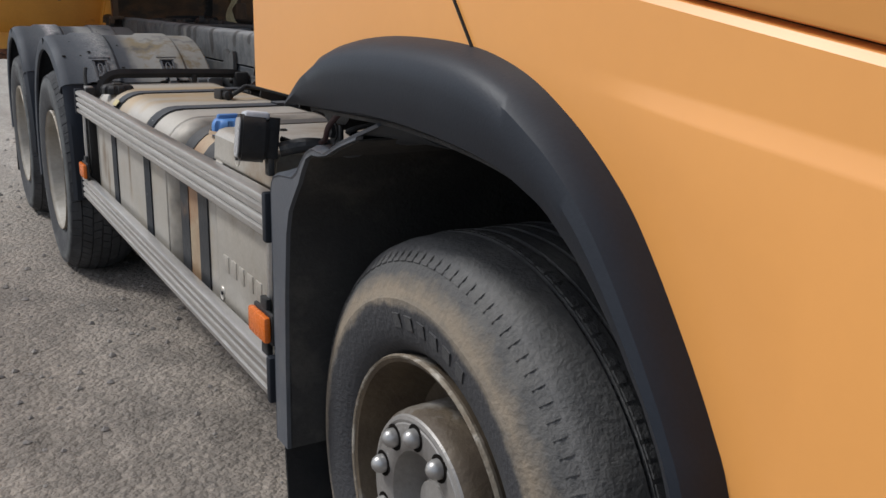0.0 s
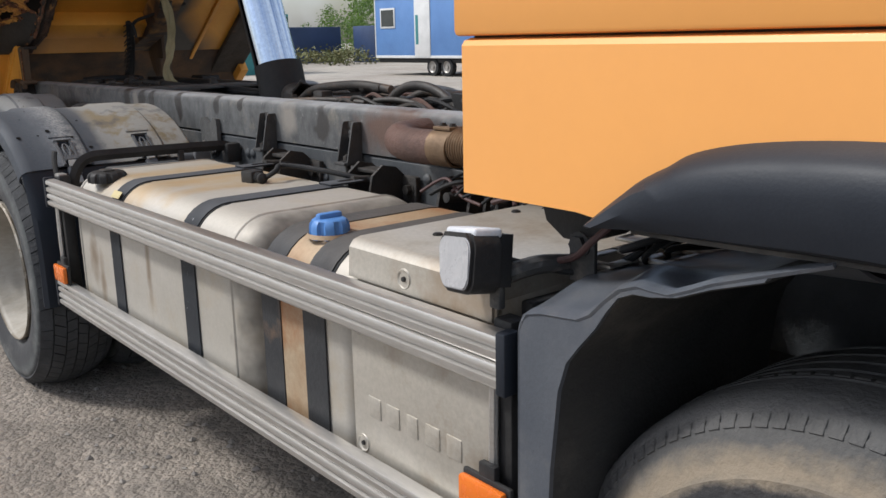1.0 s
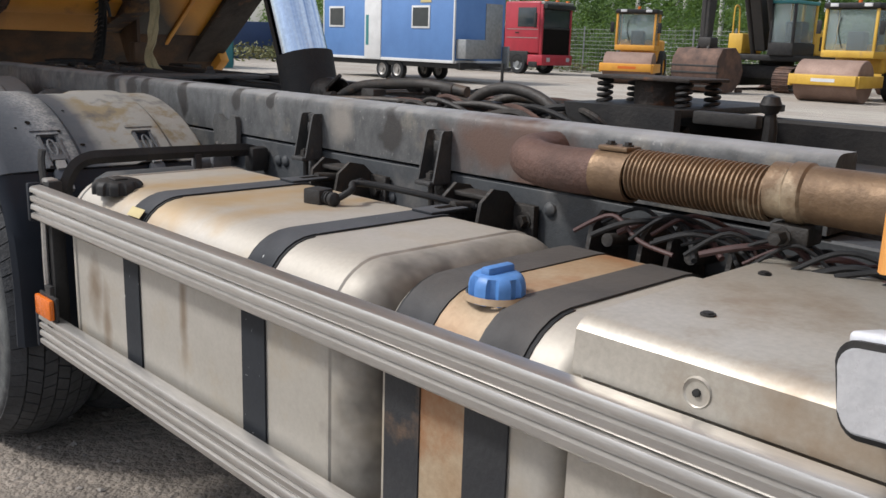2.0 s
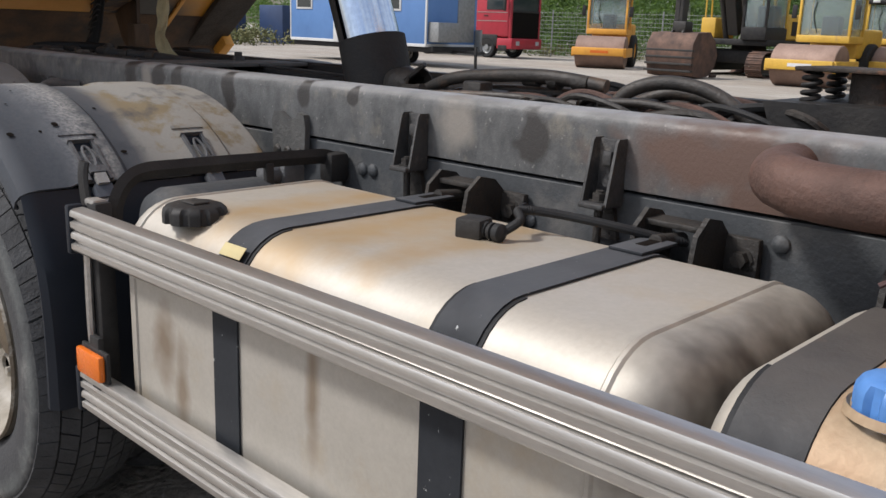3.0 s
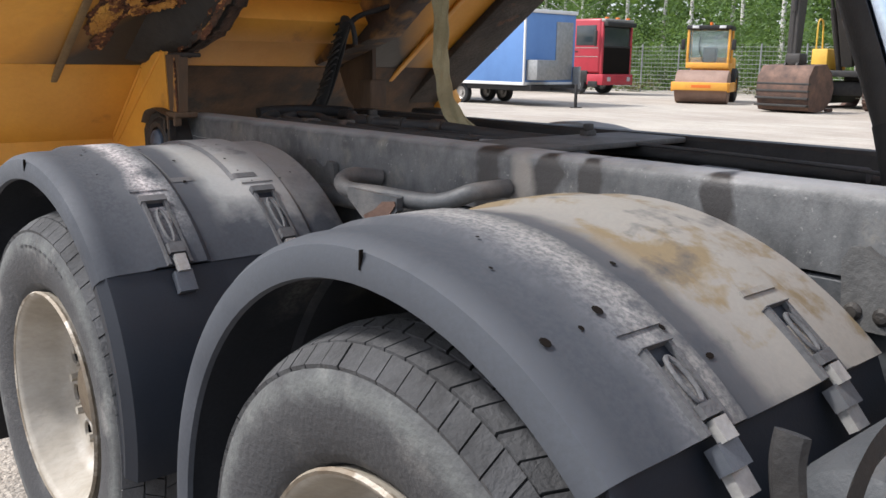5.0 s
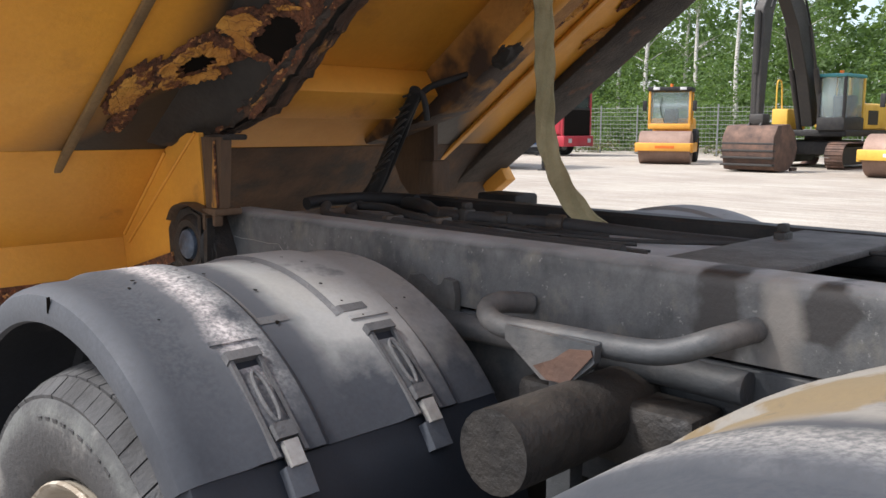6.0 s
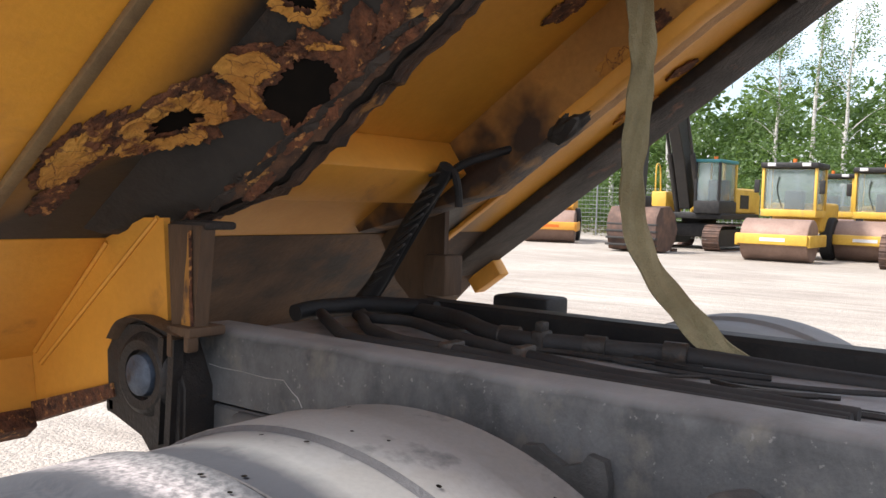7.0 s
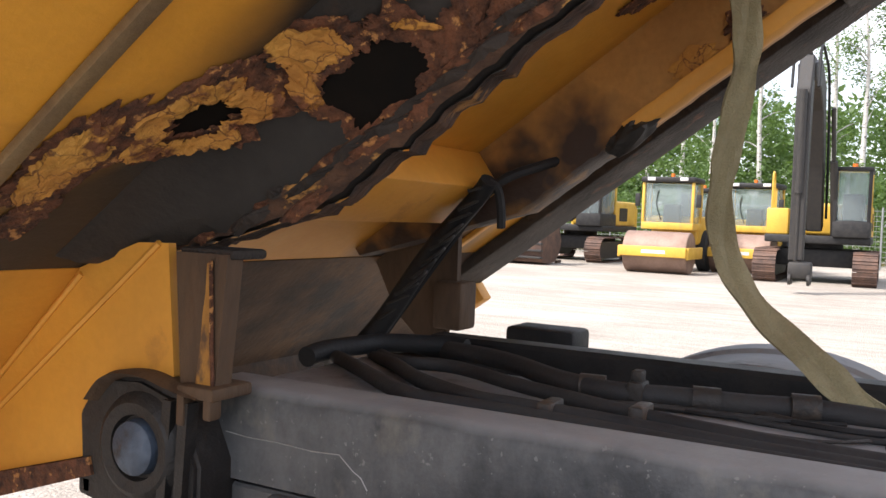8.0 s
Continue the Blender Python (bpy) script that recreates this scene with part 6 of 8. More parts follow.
part("lamp_cable", T([(0.06, -2.32, 1.05), (0.12, -2.37, 1.03), (0.20, -2.42, 1.02), (0.3, -2.40, 1.03)], 0.006, 8), M_HOSE, truck)
for x0, y0, x1, y1, z in ((0.18, -2.45, 0.46, -2.37, 1.035), (0.24, -2.52, 0.52, -2.46, 1.04), (0.30, -2.44, 0.34, -2.36, 1.05)):
    bm = bmesh.new()
    box(bm, x0, x1, y0, y0 + 0.018, z, z + 0.006, 0.002)
    box(bm, x0, x1, y1 - 0.018, y1, z, z + 0.006, 0.002)
    for k in range(4):
        xx = x0 + (x1 - x0) * k / 3
        box(bm, xx - 0.008, xx + 0.008, y0, y1, z, z + 0.006, 0.002)
    part("step_grating", bm, M_COVER, truck)
rn = random.Random(9)
for k in range(9):
    x, y = rn.uniform(0.2, 0.6), rn.uniform(-2.5, -2.33)
    part("cab_wire", T([(x, y, 1.03), (x + rn.uniform(-0.06, 0.06), y - 0.03, 1.06), (x + rn.uniform(-0.1, 0.1), y - 0.08, 1.05 + rn.uniform(0, 0.06)), (x, y - 0.16, 1.12)], 0.006, 6), M_HOSE, truck)

# ---- tipping body, in its own axes: x, u along the floor towards the cab, n up from the floor
TIP = 35.7
HINGE = Vector((0, 2.85, 1.08))


def tip(x, u, n):
    c, s = math.cos(radians(TIP)), math.sin(radians(TIP))
    return Vector((x, HINGE.y - u * c + n * s, HINGE.z + u * s + n * c))


def tipped(bm):
    for v in bm.verts:
        v.co = tip(*v.co)
    return bm


def tbox(*a, **k):
    return tipped(B(*a, **k))


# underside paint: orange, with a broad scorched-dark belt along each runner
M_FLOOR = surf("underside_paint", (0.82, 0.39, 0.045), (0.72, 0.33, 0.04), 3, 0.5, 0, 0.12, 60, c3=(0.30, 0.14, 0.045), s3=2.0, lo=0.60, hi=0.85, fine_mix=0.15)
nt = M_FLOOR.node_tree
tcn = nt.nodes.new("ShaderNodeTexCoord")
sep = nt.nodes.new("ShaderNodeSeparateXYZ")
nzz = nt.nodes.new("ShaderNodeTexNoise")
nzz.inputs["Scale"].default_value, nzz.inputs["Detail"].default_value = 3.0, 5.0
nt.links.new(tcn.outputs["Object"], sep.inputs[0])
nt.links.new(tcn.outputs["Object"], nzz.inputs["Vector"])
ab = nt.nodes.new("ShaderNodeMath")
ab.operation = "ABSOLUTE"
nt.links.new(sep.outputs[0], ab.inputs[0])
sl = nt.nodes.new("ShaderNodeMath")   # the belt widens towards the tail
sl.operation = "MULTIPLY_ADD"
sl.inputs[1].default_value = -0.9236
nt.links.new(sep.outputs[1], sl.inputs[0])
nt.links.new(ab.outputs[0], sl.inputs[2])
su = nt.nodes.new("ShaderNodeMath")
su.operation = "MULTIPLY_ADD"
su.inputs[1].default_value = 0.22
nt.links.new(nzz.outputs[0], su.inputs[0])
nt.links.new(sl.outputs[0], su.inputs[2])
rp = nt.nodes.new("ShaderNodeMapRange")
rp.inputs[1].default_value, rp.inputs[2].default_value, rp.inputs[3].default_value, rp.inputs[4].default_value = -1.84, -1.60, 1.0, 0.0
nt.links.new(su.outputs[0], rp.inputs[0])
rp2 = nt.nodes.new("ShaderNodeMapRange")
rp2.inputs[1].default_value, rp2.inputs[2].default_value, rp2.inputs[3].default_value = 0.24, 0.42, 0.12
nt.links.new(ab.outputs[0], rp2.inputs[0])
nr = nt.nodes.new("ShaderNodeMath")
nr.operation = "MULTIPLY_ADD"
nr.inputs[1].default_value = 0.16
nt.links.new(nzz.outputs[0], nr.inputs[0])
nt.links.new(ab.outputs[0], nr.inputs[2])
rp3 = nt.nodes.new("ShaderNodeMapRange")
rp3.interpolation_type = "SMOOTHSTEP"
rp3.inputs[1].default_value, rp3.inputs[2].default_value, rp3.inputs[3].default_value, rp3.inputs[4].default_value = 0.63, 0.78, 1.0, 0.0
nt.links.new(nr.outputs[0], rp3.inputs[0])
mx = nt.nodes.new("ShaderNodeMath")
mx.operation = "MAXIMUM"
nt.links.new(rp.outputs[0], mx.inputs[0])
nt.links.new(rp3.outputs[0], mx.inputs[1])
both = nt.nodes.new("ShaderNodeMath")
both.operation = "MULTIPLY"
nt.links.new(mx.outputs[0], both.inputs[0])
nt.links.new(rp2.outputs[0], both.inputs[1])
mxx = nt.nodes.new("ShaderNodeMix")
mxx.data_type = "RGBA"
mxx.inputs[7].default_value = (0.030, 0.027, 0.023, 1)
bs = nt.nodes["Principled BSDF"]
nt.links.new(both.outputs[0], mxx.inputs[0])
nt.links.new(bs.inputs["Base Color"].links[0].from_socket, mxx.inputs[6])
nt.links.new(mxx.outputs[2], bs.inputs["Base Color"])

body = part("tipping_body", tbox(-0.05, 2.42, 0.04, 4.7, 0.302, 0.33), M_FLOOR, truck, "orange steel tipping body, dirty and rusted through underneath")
for sx in (0, 1):
    bm = prism(bmesh.new(), [(-0.05, 0.302), (-0.02, 0.302), (-0.02, 1.55), (-0.14, 1.60), (-0.14, 1.50), (-0.05, 1.46)], -0.45, 4.7)
    part("body_side", tipped(mirror_x(bm) if sx else bm), M_OLDORANGE, body)
    part("floor_lip", tipped(mirror_x(B(0.385, 0.412, -0.35, 4.6, 0.286, 0.301, r=0.004)) if sx else B(0.385, 0.412, -0.35, 4.6, 0.286, 0.301, r=0.004)), M_OLDORANGE if sx else M_LIP, body)
part("body_headboard", tbox(-0.05, 2.42, 4.66, 4.70, 0.33, 1.6), M_OLDORANGE, body)


def web_x(n):
    # the runner's flank curves out of the floor
    k = max(0.0, min(1.0, (n - 0.14) / 0.162))
    return 0.768 - 0.14 * k ** 3.2


def web_n(x):
    lo, hi = 0.14, 0.302
    for _ in range(24):
        mid = (lo + hi) / 2
        lo, hi = (mid, hi) if web_x(mid) > x else (lo, mid)
    return lo if 0.63 < x < 0.767 else (0.302 if x <= 0.63 or x > 0.80 else 0.14)


# rust-eaten runners with ragged lower edges
def ragged(y0, y1, step, base, amp, seed):
    out = []
    u = y0
    while u <= y1:
        out.append((u, base(u) + amp * noise.noise(Vector((u * 14, seed, 0))) + amp * 0.6 * noise.noise(Vector((u * 45, seed, 3)))))
        u += step
    return out


burns = [tip(1.47, u, 0.17 + 0.10 * (0.7 - u)) for u in (0.10, 0.22, 0.34, 0.46, 0.58, 0.70)]
blotted(M_FARRUN, [(p.y, p.z, 0.095, 0.095) for p in burns], (0.045, 0.028, 0.021), 1.6)

RB = lambda u: 0.30 if u < 0.05 else max(0.138, 0.30 - 0.36 * (u - 0.05))
for x0, x1, seed in ((0.765, 0.822, 1.0), (1.47, 1.605, 5.0)):
    low = ragged(0.10, 4.4, 0.02, RB, 0.016 if seed == 1.0 else 0.003, seed)
    bm = bmesh.new()
    curl = (lambda n: web_x(n) - 0.768) if seed == 1.0 else (lambda n: 0.0)
    rows = [[(x0 + curl(n + (0.3015 - n) * k) + 0.004 * noise.noise(Vector((u * 20, k * 3, seed))) * (k < 1), u, n + (0.3015 - n) * k) for u, n in low] for k in (1.0, 0.95, 0.88, 0.78, 0.66, 0.5, 0.3)] + [[(x0 + 0.010 * noise.noise(Vector((u * 30, 1, seed))), u, n) for u, n in low], [(x0 + 0.02, u, n - 0.004) for u, n in low], [(x1, u, n + 0.006) for u, n in low], [(x1, u, 0.302) for u, n in low]]
    run = part("runner", tipped(thick(grid(bm, rows), 0.005)), M_RUNNER if seed == 1.0 else M_FARRUN, body, "rust-eaten dark steel body runner")
    if seed == 1.0:
        near_runner = run
    if seed != 1.0:
        up = [(u, n) for u, n in low if u > 0.80]
        bm = grid(bmesh.new(), [[(x0 - 0.012, u, n + 0.020) for u, n in up], [(x0 - 0.012, u, n + 0.004) for u, n in up], [(x0 - 0.004, u, n - 0.010) for u, n in up], [(x0 + 0.014, u, n - 0.016) for u, n in up], [(x0 + 0.040, u, n - 0.014) for u, n in up], [(x0 + 0.052, u, n - 0.002) for u, n in up]])
        part("runner_flange", tipped(thick(bm, 0.004)), M_OLDORANGE, run, "smooth orange-painted flange")
        for k, (u, dn, r) in enumerate(((0.98, 0.035, 0.05), (1.10, 0.045, 0.045), (1.22, 0.10, 0.05), (1.32, 0.04, 0.06))):
            bm = bmesh.new()
            ctr = bm.verts.new((x0 - 0.012, u, RB(u) + dn))
            ring = []
            for j in range(40):
                a = 2 * math.pi * j / 40
                q = r * (1 + 0.5 * noise.noise(Vector((math.cos(a) * 2 + k, math.sin(a) * 2, 3.0))) + 0.4 * noise.noise(Vector((math.cos(a) * 7, math.sin(a) * 7 + k, 5.0))))
                ring.append(bm.verts.new((x0 - 0.005, u + q * math.cos(a), RB(u) + dn + 0.6 * q * math.sin(a))))
            for j in range(40):
                bm.faces.new((ctr, ring[j], ring[(j + 1) % 40]))
            part("rust_flake", tipped(bm), M_FLAKE if k % 2 == 0 else M_SCAB, run, smooth=False)
        bm = bmesh.new()
        bmesh.ops.create_icosphere(bm, subdivisions=3, radius=1.0)
        for v in bm.verts:
            k = 1 + 0.35 * noise.noise(v.co * 2.1) + 0.2 * noise.noise(v.co * 6)
            v.co = Vector((x0 + 0.018 + 0.04 * k * v.co.x, 0.80 + 0.06 * k * v.co.y, RB(0.80) - 0.004 + 0.026 * k * v.co.z))
        part("burnt_lump", tipped(bm), M_RUNNER, run, "burnt black lump on the flange")
    if seed != 1.0:
        continue
    # a crumbling strip of rust along the lower edge, and single scabs on it
    strip = bmesh.new()
    rows = []
    for k in (0.0, 0.35, 0.7, 1.0):
        rows.append([(x0 - 0.004 - 0.010 * abs(noise.noise(Vector((u * 26, k * 4, seed)))) * (k < 1), u, n - 0.003 + k * max(0.008, (0.072 if u < 0.75 else 0.05) + 0.06 * noise.noise(Vector((u * 9, 2, seed))) + 0.02 * noise.noise(Vector((u * 40, 4, seed))))) for u, n in low if 0.12 < u < 2.2])
    part("rust_strip", tipped(grid(strip, rows)), M_BAND, run)
    under = [(u, n) for u, n in low if 0.12 < u < 2.2]
    rows = [[(x0 + 0.006 + 0.048 * k, u, n - 0.007 - 0.016 * abs(noise.noise(Vector((u * 16, k * 5, 8.0)))) - 0.008 * abs(noise.noise(Vector((u * 50, k * 14, 2.0))))) for u, n in under] for k in (0.0, 0.2, 0.4, 0.6, 0.8, 1.0)]
    part("rust_strip", tipped(grid(bmesh.new(), rows)), M_STRAND, run, "crumbling brown strands of rust", smooth=False)
    rn = random.Random(int(seed))
    for k in range(34):
        u = 0.12 + 1.1 * k / 34 + rn.uniform(-0.012, 0.012)
        n0 = RB(u) + rn.uniform(0.0, 0.045)
        bm = bmesh.new()
        m = 22
        ctr = bm.verts.new((x0 - 0.020, u, n0 + 0.004))
        ru, rv = rn.uniform(0.015, 0.055), rn.uniform(0.005, 0.014)
        ring = []
        for j in range(m):
            a = 2 * math.pi * j / m
            q = 1 + 0.5 * noise.noise(Vector((math.cos(a) * 2 + k, math.sin(a) * 2, seed))) + 0.35 * noise.noise(Vector((math.cos(a) * 6 + k, math.sin(a) * 6, seed)))
            ring.append(bm.verts.new((x0 - 0.010 + 0.006 * rn.random(), u + ru * q * math.cos(a), n0 + rv * q * math.sin(a) - 0.1 * (ru * q * math.cos(a)))))
        for j in range(m):
            bm.faces.new((ctr, ring[j], ring[(j + 1) % m]))
        part("rust_scab", tipped(bm), M_SCAB if k % 2 else M_RUST, run, smooth=False)


def patch(name, cu, cv, ru, rv, seed, own, mat, on, hole=None, lift=0.004, dome=0.006, turn=0.0):
    """An irregular flake lying on the floor (on='n') or on the runner's side (on='x'), with an eaten-out middle if hole is given."""
    bm = bmesh.new()
    m = 150
    rings = []
    ks = (1.0, 0.97, 0.92, 0.86, 0.79, 0.71, 0.62, 0.52, 0.42, 0.3, 0.15) if hole is None else [1.0, 0.96, 0.90] + [0.84 + (hole + 0.05 - 0.84) * q / 4 for q in range(5)] + [hole]
    for i, k in enumerate(ks):
        ring = []
        for j in range(m):
            a = 2 * math.pi * j / m
            q = 1 + 0.42 * noise.noise(Vector((math.cos(a) * 1.6, math.sin(a) * 1.6, seed))) + 0.15 * noise.noise(Vector((math.cos(a) * 4, math.sin(a) * 4, seed + 0.3))) + 0.12 * noise.noise(Vector((math.cos(a) * 11, math.sin(a) * 11, seed + i * 0.4))) + 0.09 * noise.noise(Vector((math.cos(a) * 27, math.sin(a) * 27, seed + i * 0.2)))
            if hole is not None and i >= len(ks) - 2:
                q += 0.22 * noise.noise(Vector((math.cos(a) * 4, math.sin(a) * 4, seed + 9)))
            du, dv_ = ru * k * q * math.cos(a), rv * k * q * math.sin(a)
            du, dv_ = du * math.cos(turn) - dv_ * math.sin(turn), du * math.sin(turn) + dv_ * math.cos(turn)
            h = lift * (0.2 if i == 0 else 1) + dome * (abs(noise.noise(Vector((du * 34, dv_ * 34, seed)))) + 0.6 * abs(noise.noise(Vector((du * 80, dv_ * 80, seed))))) * (0 if i == 0 else 1)
            ring.append(bm.verts.new((cv + dv_ - 0.5 * (h if cv + dv_ > 0.63 else 0), cu + du, min(0.3005, web_n(cv + dv_) - 0.001) - h) if on == "n" else (web_x(cv + dv_) - 0.004 - h, cu + du, cv + dv_ - (h * 0.6 if cv + dv_ > 0.25 else 0))))
        rings.append(ring)
    for a, b in zip(rings, rings[1:]):
        for j in range(m):
            bm.faces.new((a[j], a[(j + 1) % m], b[(j + 1) % m], b[j]))
    if hole is None:
        bm.faces.new(rings[-1])
    ob = part(name, tipped(bm), mat, own)
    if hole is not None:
        # flat black sheet across the opening: the hole's shade as colour
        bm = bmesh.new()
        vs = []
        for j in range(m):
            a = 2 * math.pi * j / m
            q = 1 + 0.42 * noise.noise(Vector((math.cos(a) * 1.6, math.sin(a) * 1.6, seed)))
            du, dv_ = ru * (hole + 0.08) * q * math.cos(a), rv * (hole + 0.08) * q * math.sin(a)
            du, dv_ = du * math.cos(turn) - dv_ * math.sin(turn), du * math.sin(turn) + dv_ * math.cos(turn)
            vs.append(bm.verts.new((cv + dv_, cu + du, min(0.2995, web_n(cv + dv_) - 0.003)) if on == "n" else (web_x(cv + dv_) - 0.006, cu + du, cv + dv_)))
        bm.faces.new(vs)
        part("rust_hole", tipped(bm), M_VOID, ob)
    return ob


def rust(cu, cv, ru, rv, seed, own, on, hole=None, turn=0.0, grow=1.25):
    """A bright flake with a darker red-brown border of the same outline."""
    patch("rust_border", cu + 0.12 * ru, cv + 0.10 * rv, ru * grow, rv * grow, seed + 0.35, own, M_SCAB, on, None if hole is None else hole * 0.8, 0.002, 0.006, turn)
    patch("rust_flake", cu, cv, ru, rv, seed, own, M_FLAKE, on, hole, 0.007, 0.009, turn)


rust(0.475, 0.622, 0.105, 0.062, 2.3, body, "n", 0.50, 0.5, 1.2)
rust(0.335, 0.475, 0.095, 0.042, 4.4, body, "n", None, 0.25, 1.4)
patch("rust_border", 0.405, 0.545, 0.055, 0.035, 4.7, body, M_SCAB, "n", None, 0.003, 0.007, 0.4)
patch("rust_border", 0.21, 0.50, 0.07, 0.03, 4.9, body, M_SCAB, "n", None, 0.003, 0.006, 0.2)
patch("rust_border", 0.69, 0.218, 0.105, 0.075, 7.0, near_runner, M_SCAB, "x", 0.72, 0.005, 0.006)
rust(0.655, 0.284, 0.052, 0.019, 8.0, near_runner, "x", None, -0.3, 1.3)
rust(0.60, 0.262, 0.028, 0.015, 8.5, near_runner, "x", None, 0.7, 1.4)
patch("rust_border", 0.775, 0.235, 0.06, 0.016, 8.8, near_runner, M_SCAB, "x", None, 0.006, 0.007, -0.7)
patch("rust_flake", 0.78, 0.238, 0.03, 0.006, 8.8, near_runner, M_FLAKE, "x", None, 0.012, 0.006, -0.7)
patch("rust_border", 0.83, 0.20, 0.06, 0.03, 9.0, near_runner, M_SCAB, "x", None, 0.006, 0.008, 0.5)
patch("rust_border", 0.93, 0.205, 0.07, 0.02, 10.0, near_runner, M_SCAB, "x", None, 0.006, 0.008, 0.3)
rust(0.83, 0.287, 0.045, 0.026, 11.0, near_runner, "x", 0.5, 0.0, 1.25)
for k, (u, x, r) in enumerate(((0.78, 1.86, 0.05), (0.86, 1.88, 0.06), (1.02, 1.90, 0.06), (0.92, 1.55, 0.07), (1.0, 1.35, 0.06), (0.75, 2.15, 0.07), (0.95, 2.12, 0.05))):
    patch("rust_flake", u, x, r, r * 0.6, 20.0 + k, body, M_FLAKE if k % 2 else M_SCAB, "n", 0.4 if k == 2 else None, 0.005, 0.006, 0.4)
patch("rust_border", 0.98, 0.62, 0.06, 0.03, 31.0, body, M_SCAB, "n", None, 0.004, 0.006)

# cross bearers, far gusset, rear gusset plates
part("cross_bearer", tbox(0.823, 1.47, 0.36, 0.50, 0.20, 0.302, r=0.006), M_OLDORANGE, body)
part("cross_bearer", tbox(0.823, 1.47, 1.25, 1.39, 0.20, 0.302, r=0.006), M_OLDORANGE, body)
part("cross_bearer", tbox(1.605, 2.15, 1.30, 1.40, 0.24, 0.301, r=0.006), M_RUST, body)
part("far_sill", tbox(2.17, 2.42, -0.40, 4.6, 0.262, 0.301, r=0.008), M_RUST, body)
tail = [(0.06, 0.300), (-0.36, 0.235), (-0.41, 0.125), (-0.44, 0.125), (-0.40, 0.26), (0.06, 0.325)]
part("tail_plate", tipped(prism(bmesh.new(), tail, -0.05, 0.699, "x")), M_OLDORANGE, body)
# inner half darker: shade behind post and bearer put into the paint
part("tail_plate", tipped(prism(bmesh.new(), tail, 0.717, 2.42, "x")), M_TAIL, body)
gp = prism(bmesh.new(), [(0.255, 0.225), (0.20, 0.262), (0.06, 0.302), (-0.36, 0.24), (-0.44, 0.26), (-0.44, 0.15), (-0.08, 0.022), (0.10, 0.03), (0.15, 0.045)], 0.70, 0.716, "x")
hgus = part("hinge_gusset", tipped(gp), M_OLDORANGE, body, "orange folded steel plate above the hinge")
for p, q in (((0.24, 0.235), (-0.33, 0.20)), ((0.06, 0.290), (-0.34, 0.236))):
    part("weld_bead", T([tip(0.699, *p), tip(0.697, *q)], 0.006, 6, 1), M_OLDORANGE, hgus)
part("gusset_rim", tipped(prism(bmesh.new(), [(-0.08, 0.020), (-0.44, 0.150), (-0.46, 0.105), (-0.09, -0.008)], 0.685, 0.73, "x")), M_SCAB, hgus)
part("tail_sill", tbox(-0.05, 0.684, -0.465, -0.40, 0.070, 0.124, r=0.008), M_SCAB, body, "rust-eaten sill under the tail")
gp = prism(bmesh.new(), [(0.30, 0.25), (0.27, 0.30), (0.04, 0.30), (0.02, 0.16), (0.05, 0.02), (0.16, 0.05)], 1.635, 1.655, "x")
part("hinge_gusset", tipped(gp), M_POSTRUST, body)
part("far_bracket", B(1.60, 1.69, 2.72, 2.80, 1.19, 1.31, r=0.01), M_POSTRUST, body)
bm = tbox(2.37, 2.435, -0.22, -0.08, 0.20, 0.302, r=0.006)
part("corner_plate", bm, M_OLDORANGE, body)
bm = prism(bmesh.new(), [(2.664, 1.19), (2.735, 1.19), (2.752, 1.40), (2.646, 1.40)], 0.695, 0.73, "x")
post = part("body_prop", bm, M_POSTRUST, body, "rust-streaked steel upright under the body")
part("prop_streak", prism(bmesh.new(), [(2.668, 1.20), (2.700, 1.20), (2.6965, 1.235), (2.692, 1.27), (2.690, 1.305), (2.685, 1.34), (2.6835, 1.385), (2.679, 1.388), (2.676, 1.34), (2.6745, 1.30), (2.671, 1.25)], 0.691, 0.6945, "x"), M_STREAK, post)
part("prop_edge", T([(0.691, 2.665, 1.20), (0.690, 2.669, 1.26), (0.691, 2.672, 1.32), (0.690, 2.675, 1.39)], 0.0035, 6, 4), M_SCAB, post)
part("prop_head", B(0.70, 0.78, 2.64, 2.75, 1.392, 1.408, r=0.006), M_RUST, post)

# hinge at the frame's end
bm = prism(bmesh.new(), [(2.95, 0.98), (2.96, 1.12), (2.93, 1.165), (2.88, 1.19), (2.82, 1.195), (2.745, 1.175), (2.72, 1.13), (2.69, 1.07), (2.69, 0.90), (2.78, 0.90), (2.82, 0.96)], 0.69, 0.80, "x")
bmesh.ops.bevel(bm, geom=[e for e in bm.edges if e.verts[0].co.x == e.verts[1].co.x], offset=0.008, segments=2, affect="EDGES")
hb = part("hinge_block", bm, M_GREASE, truck, "greasy black hinge block with a round pin")
bm = bmesh.new()
lathe(bm, [(0.0, 0.664), (0.036, 0.666), (0.043, 0.671), (0.046, 0.692)], (0, 2.812, 1.085), 28)
part("hinge_pin", bm, M_PIN, hb, "round pin with worn blue-grey paint")
bm = bmesh.new()
lathe(bm, [(0.050, 0.692), (0.053, 0.676), (0.072, 0.673), (0.082, 0.679), (0.090, 0.692)], (0, 2.812, 1.085), 32)
part("hinge_collar", bm, M_GREASE, hb)
bm = bmesh.new()
tube(bm, [(0.70, 2.915, 1.15), (0.695, 2.87, 1.192), (0.695, 2.80, 1.203), (0.695, 2.73, 1.190), (0.70, 2.68, 1.18)], 0.007, 6, 6, wide=0.035)
box(bm, 0.67, 0.76, 2.645, 2.72, 1.180, 1.200, 0.005)
box(bm, 0.672, 0.70, 2.705, 2.722, 1.135, 1.186, 0.005)
box(bm, 0.672, 0.70, 2.652, 2.668, 1.150, 1.186, 0.005)
part("hinge_strap", bm, M_POSTRUST, hb)
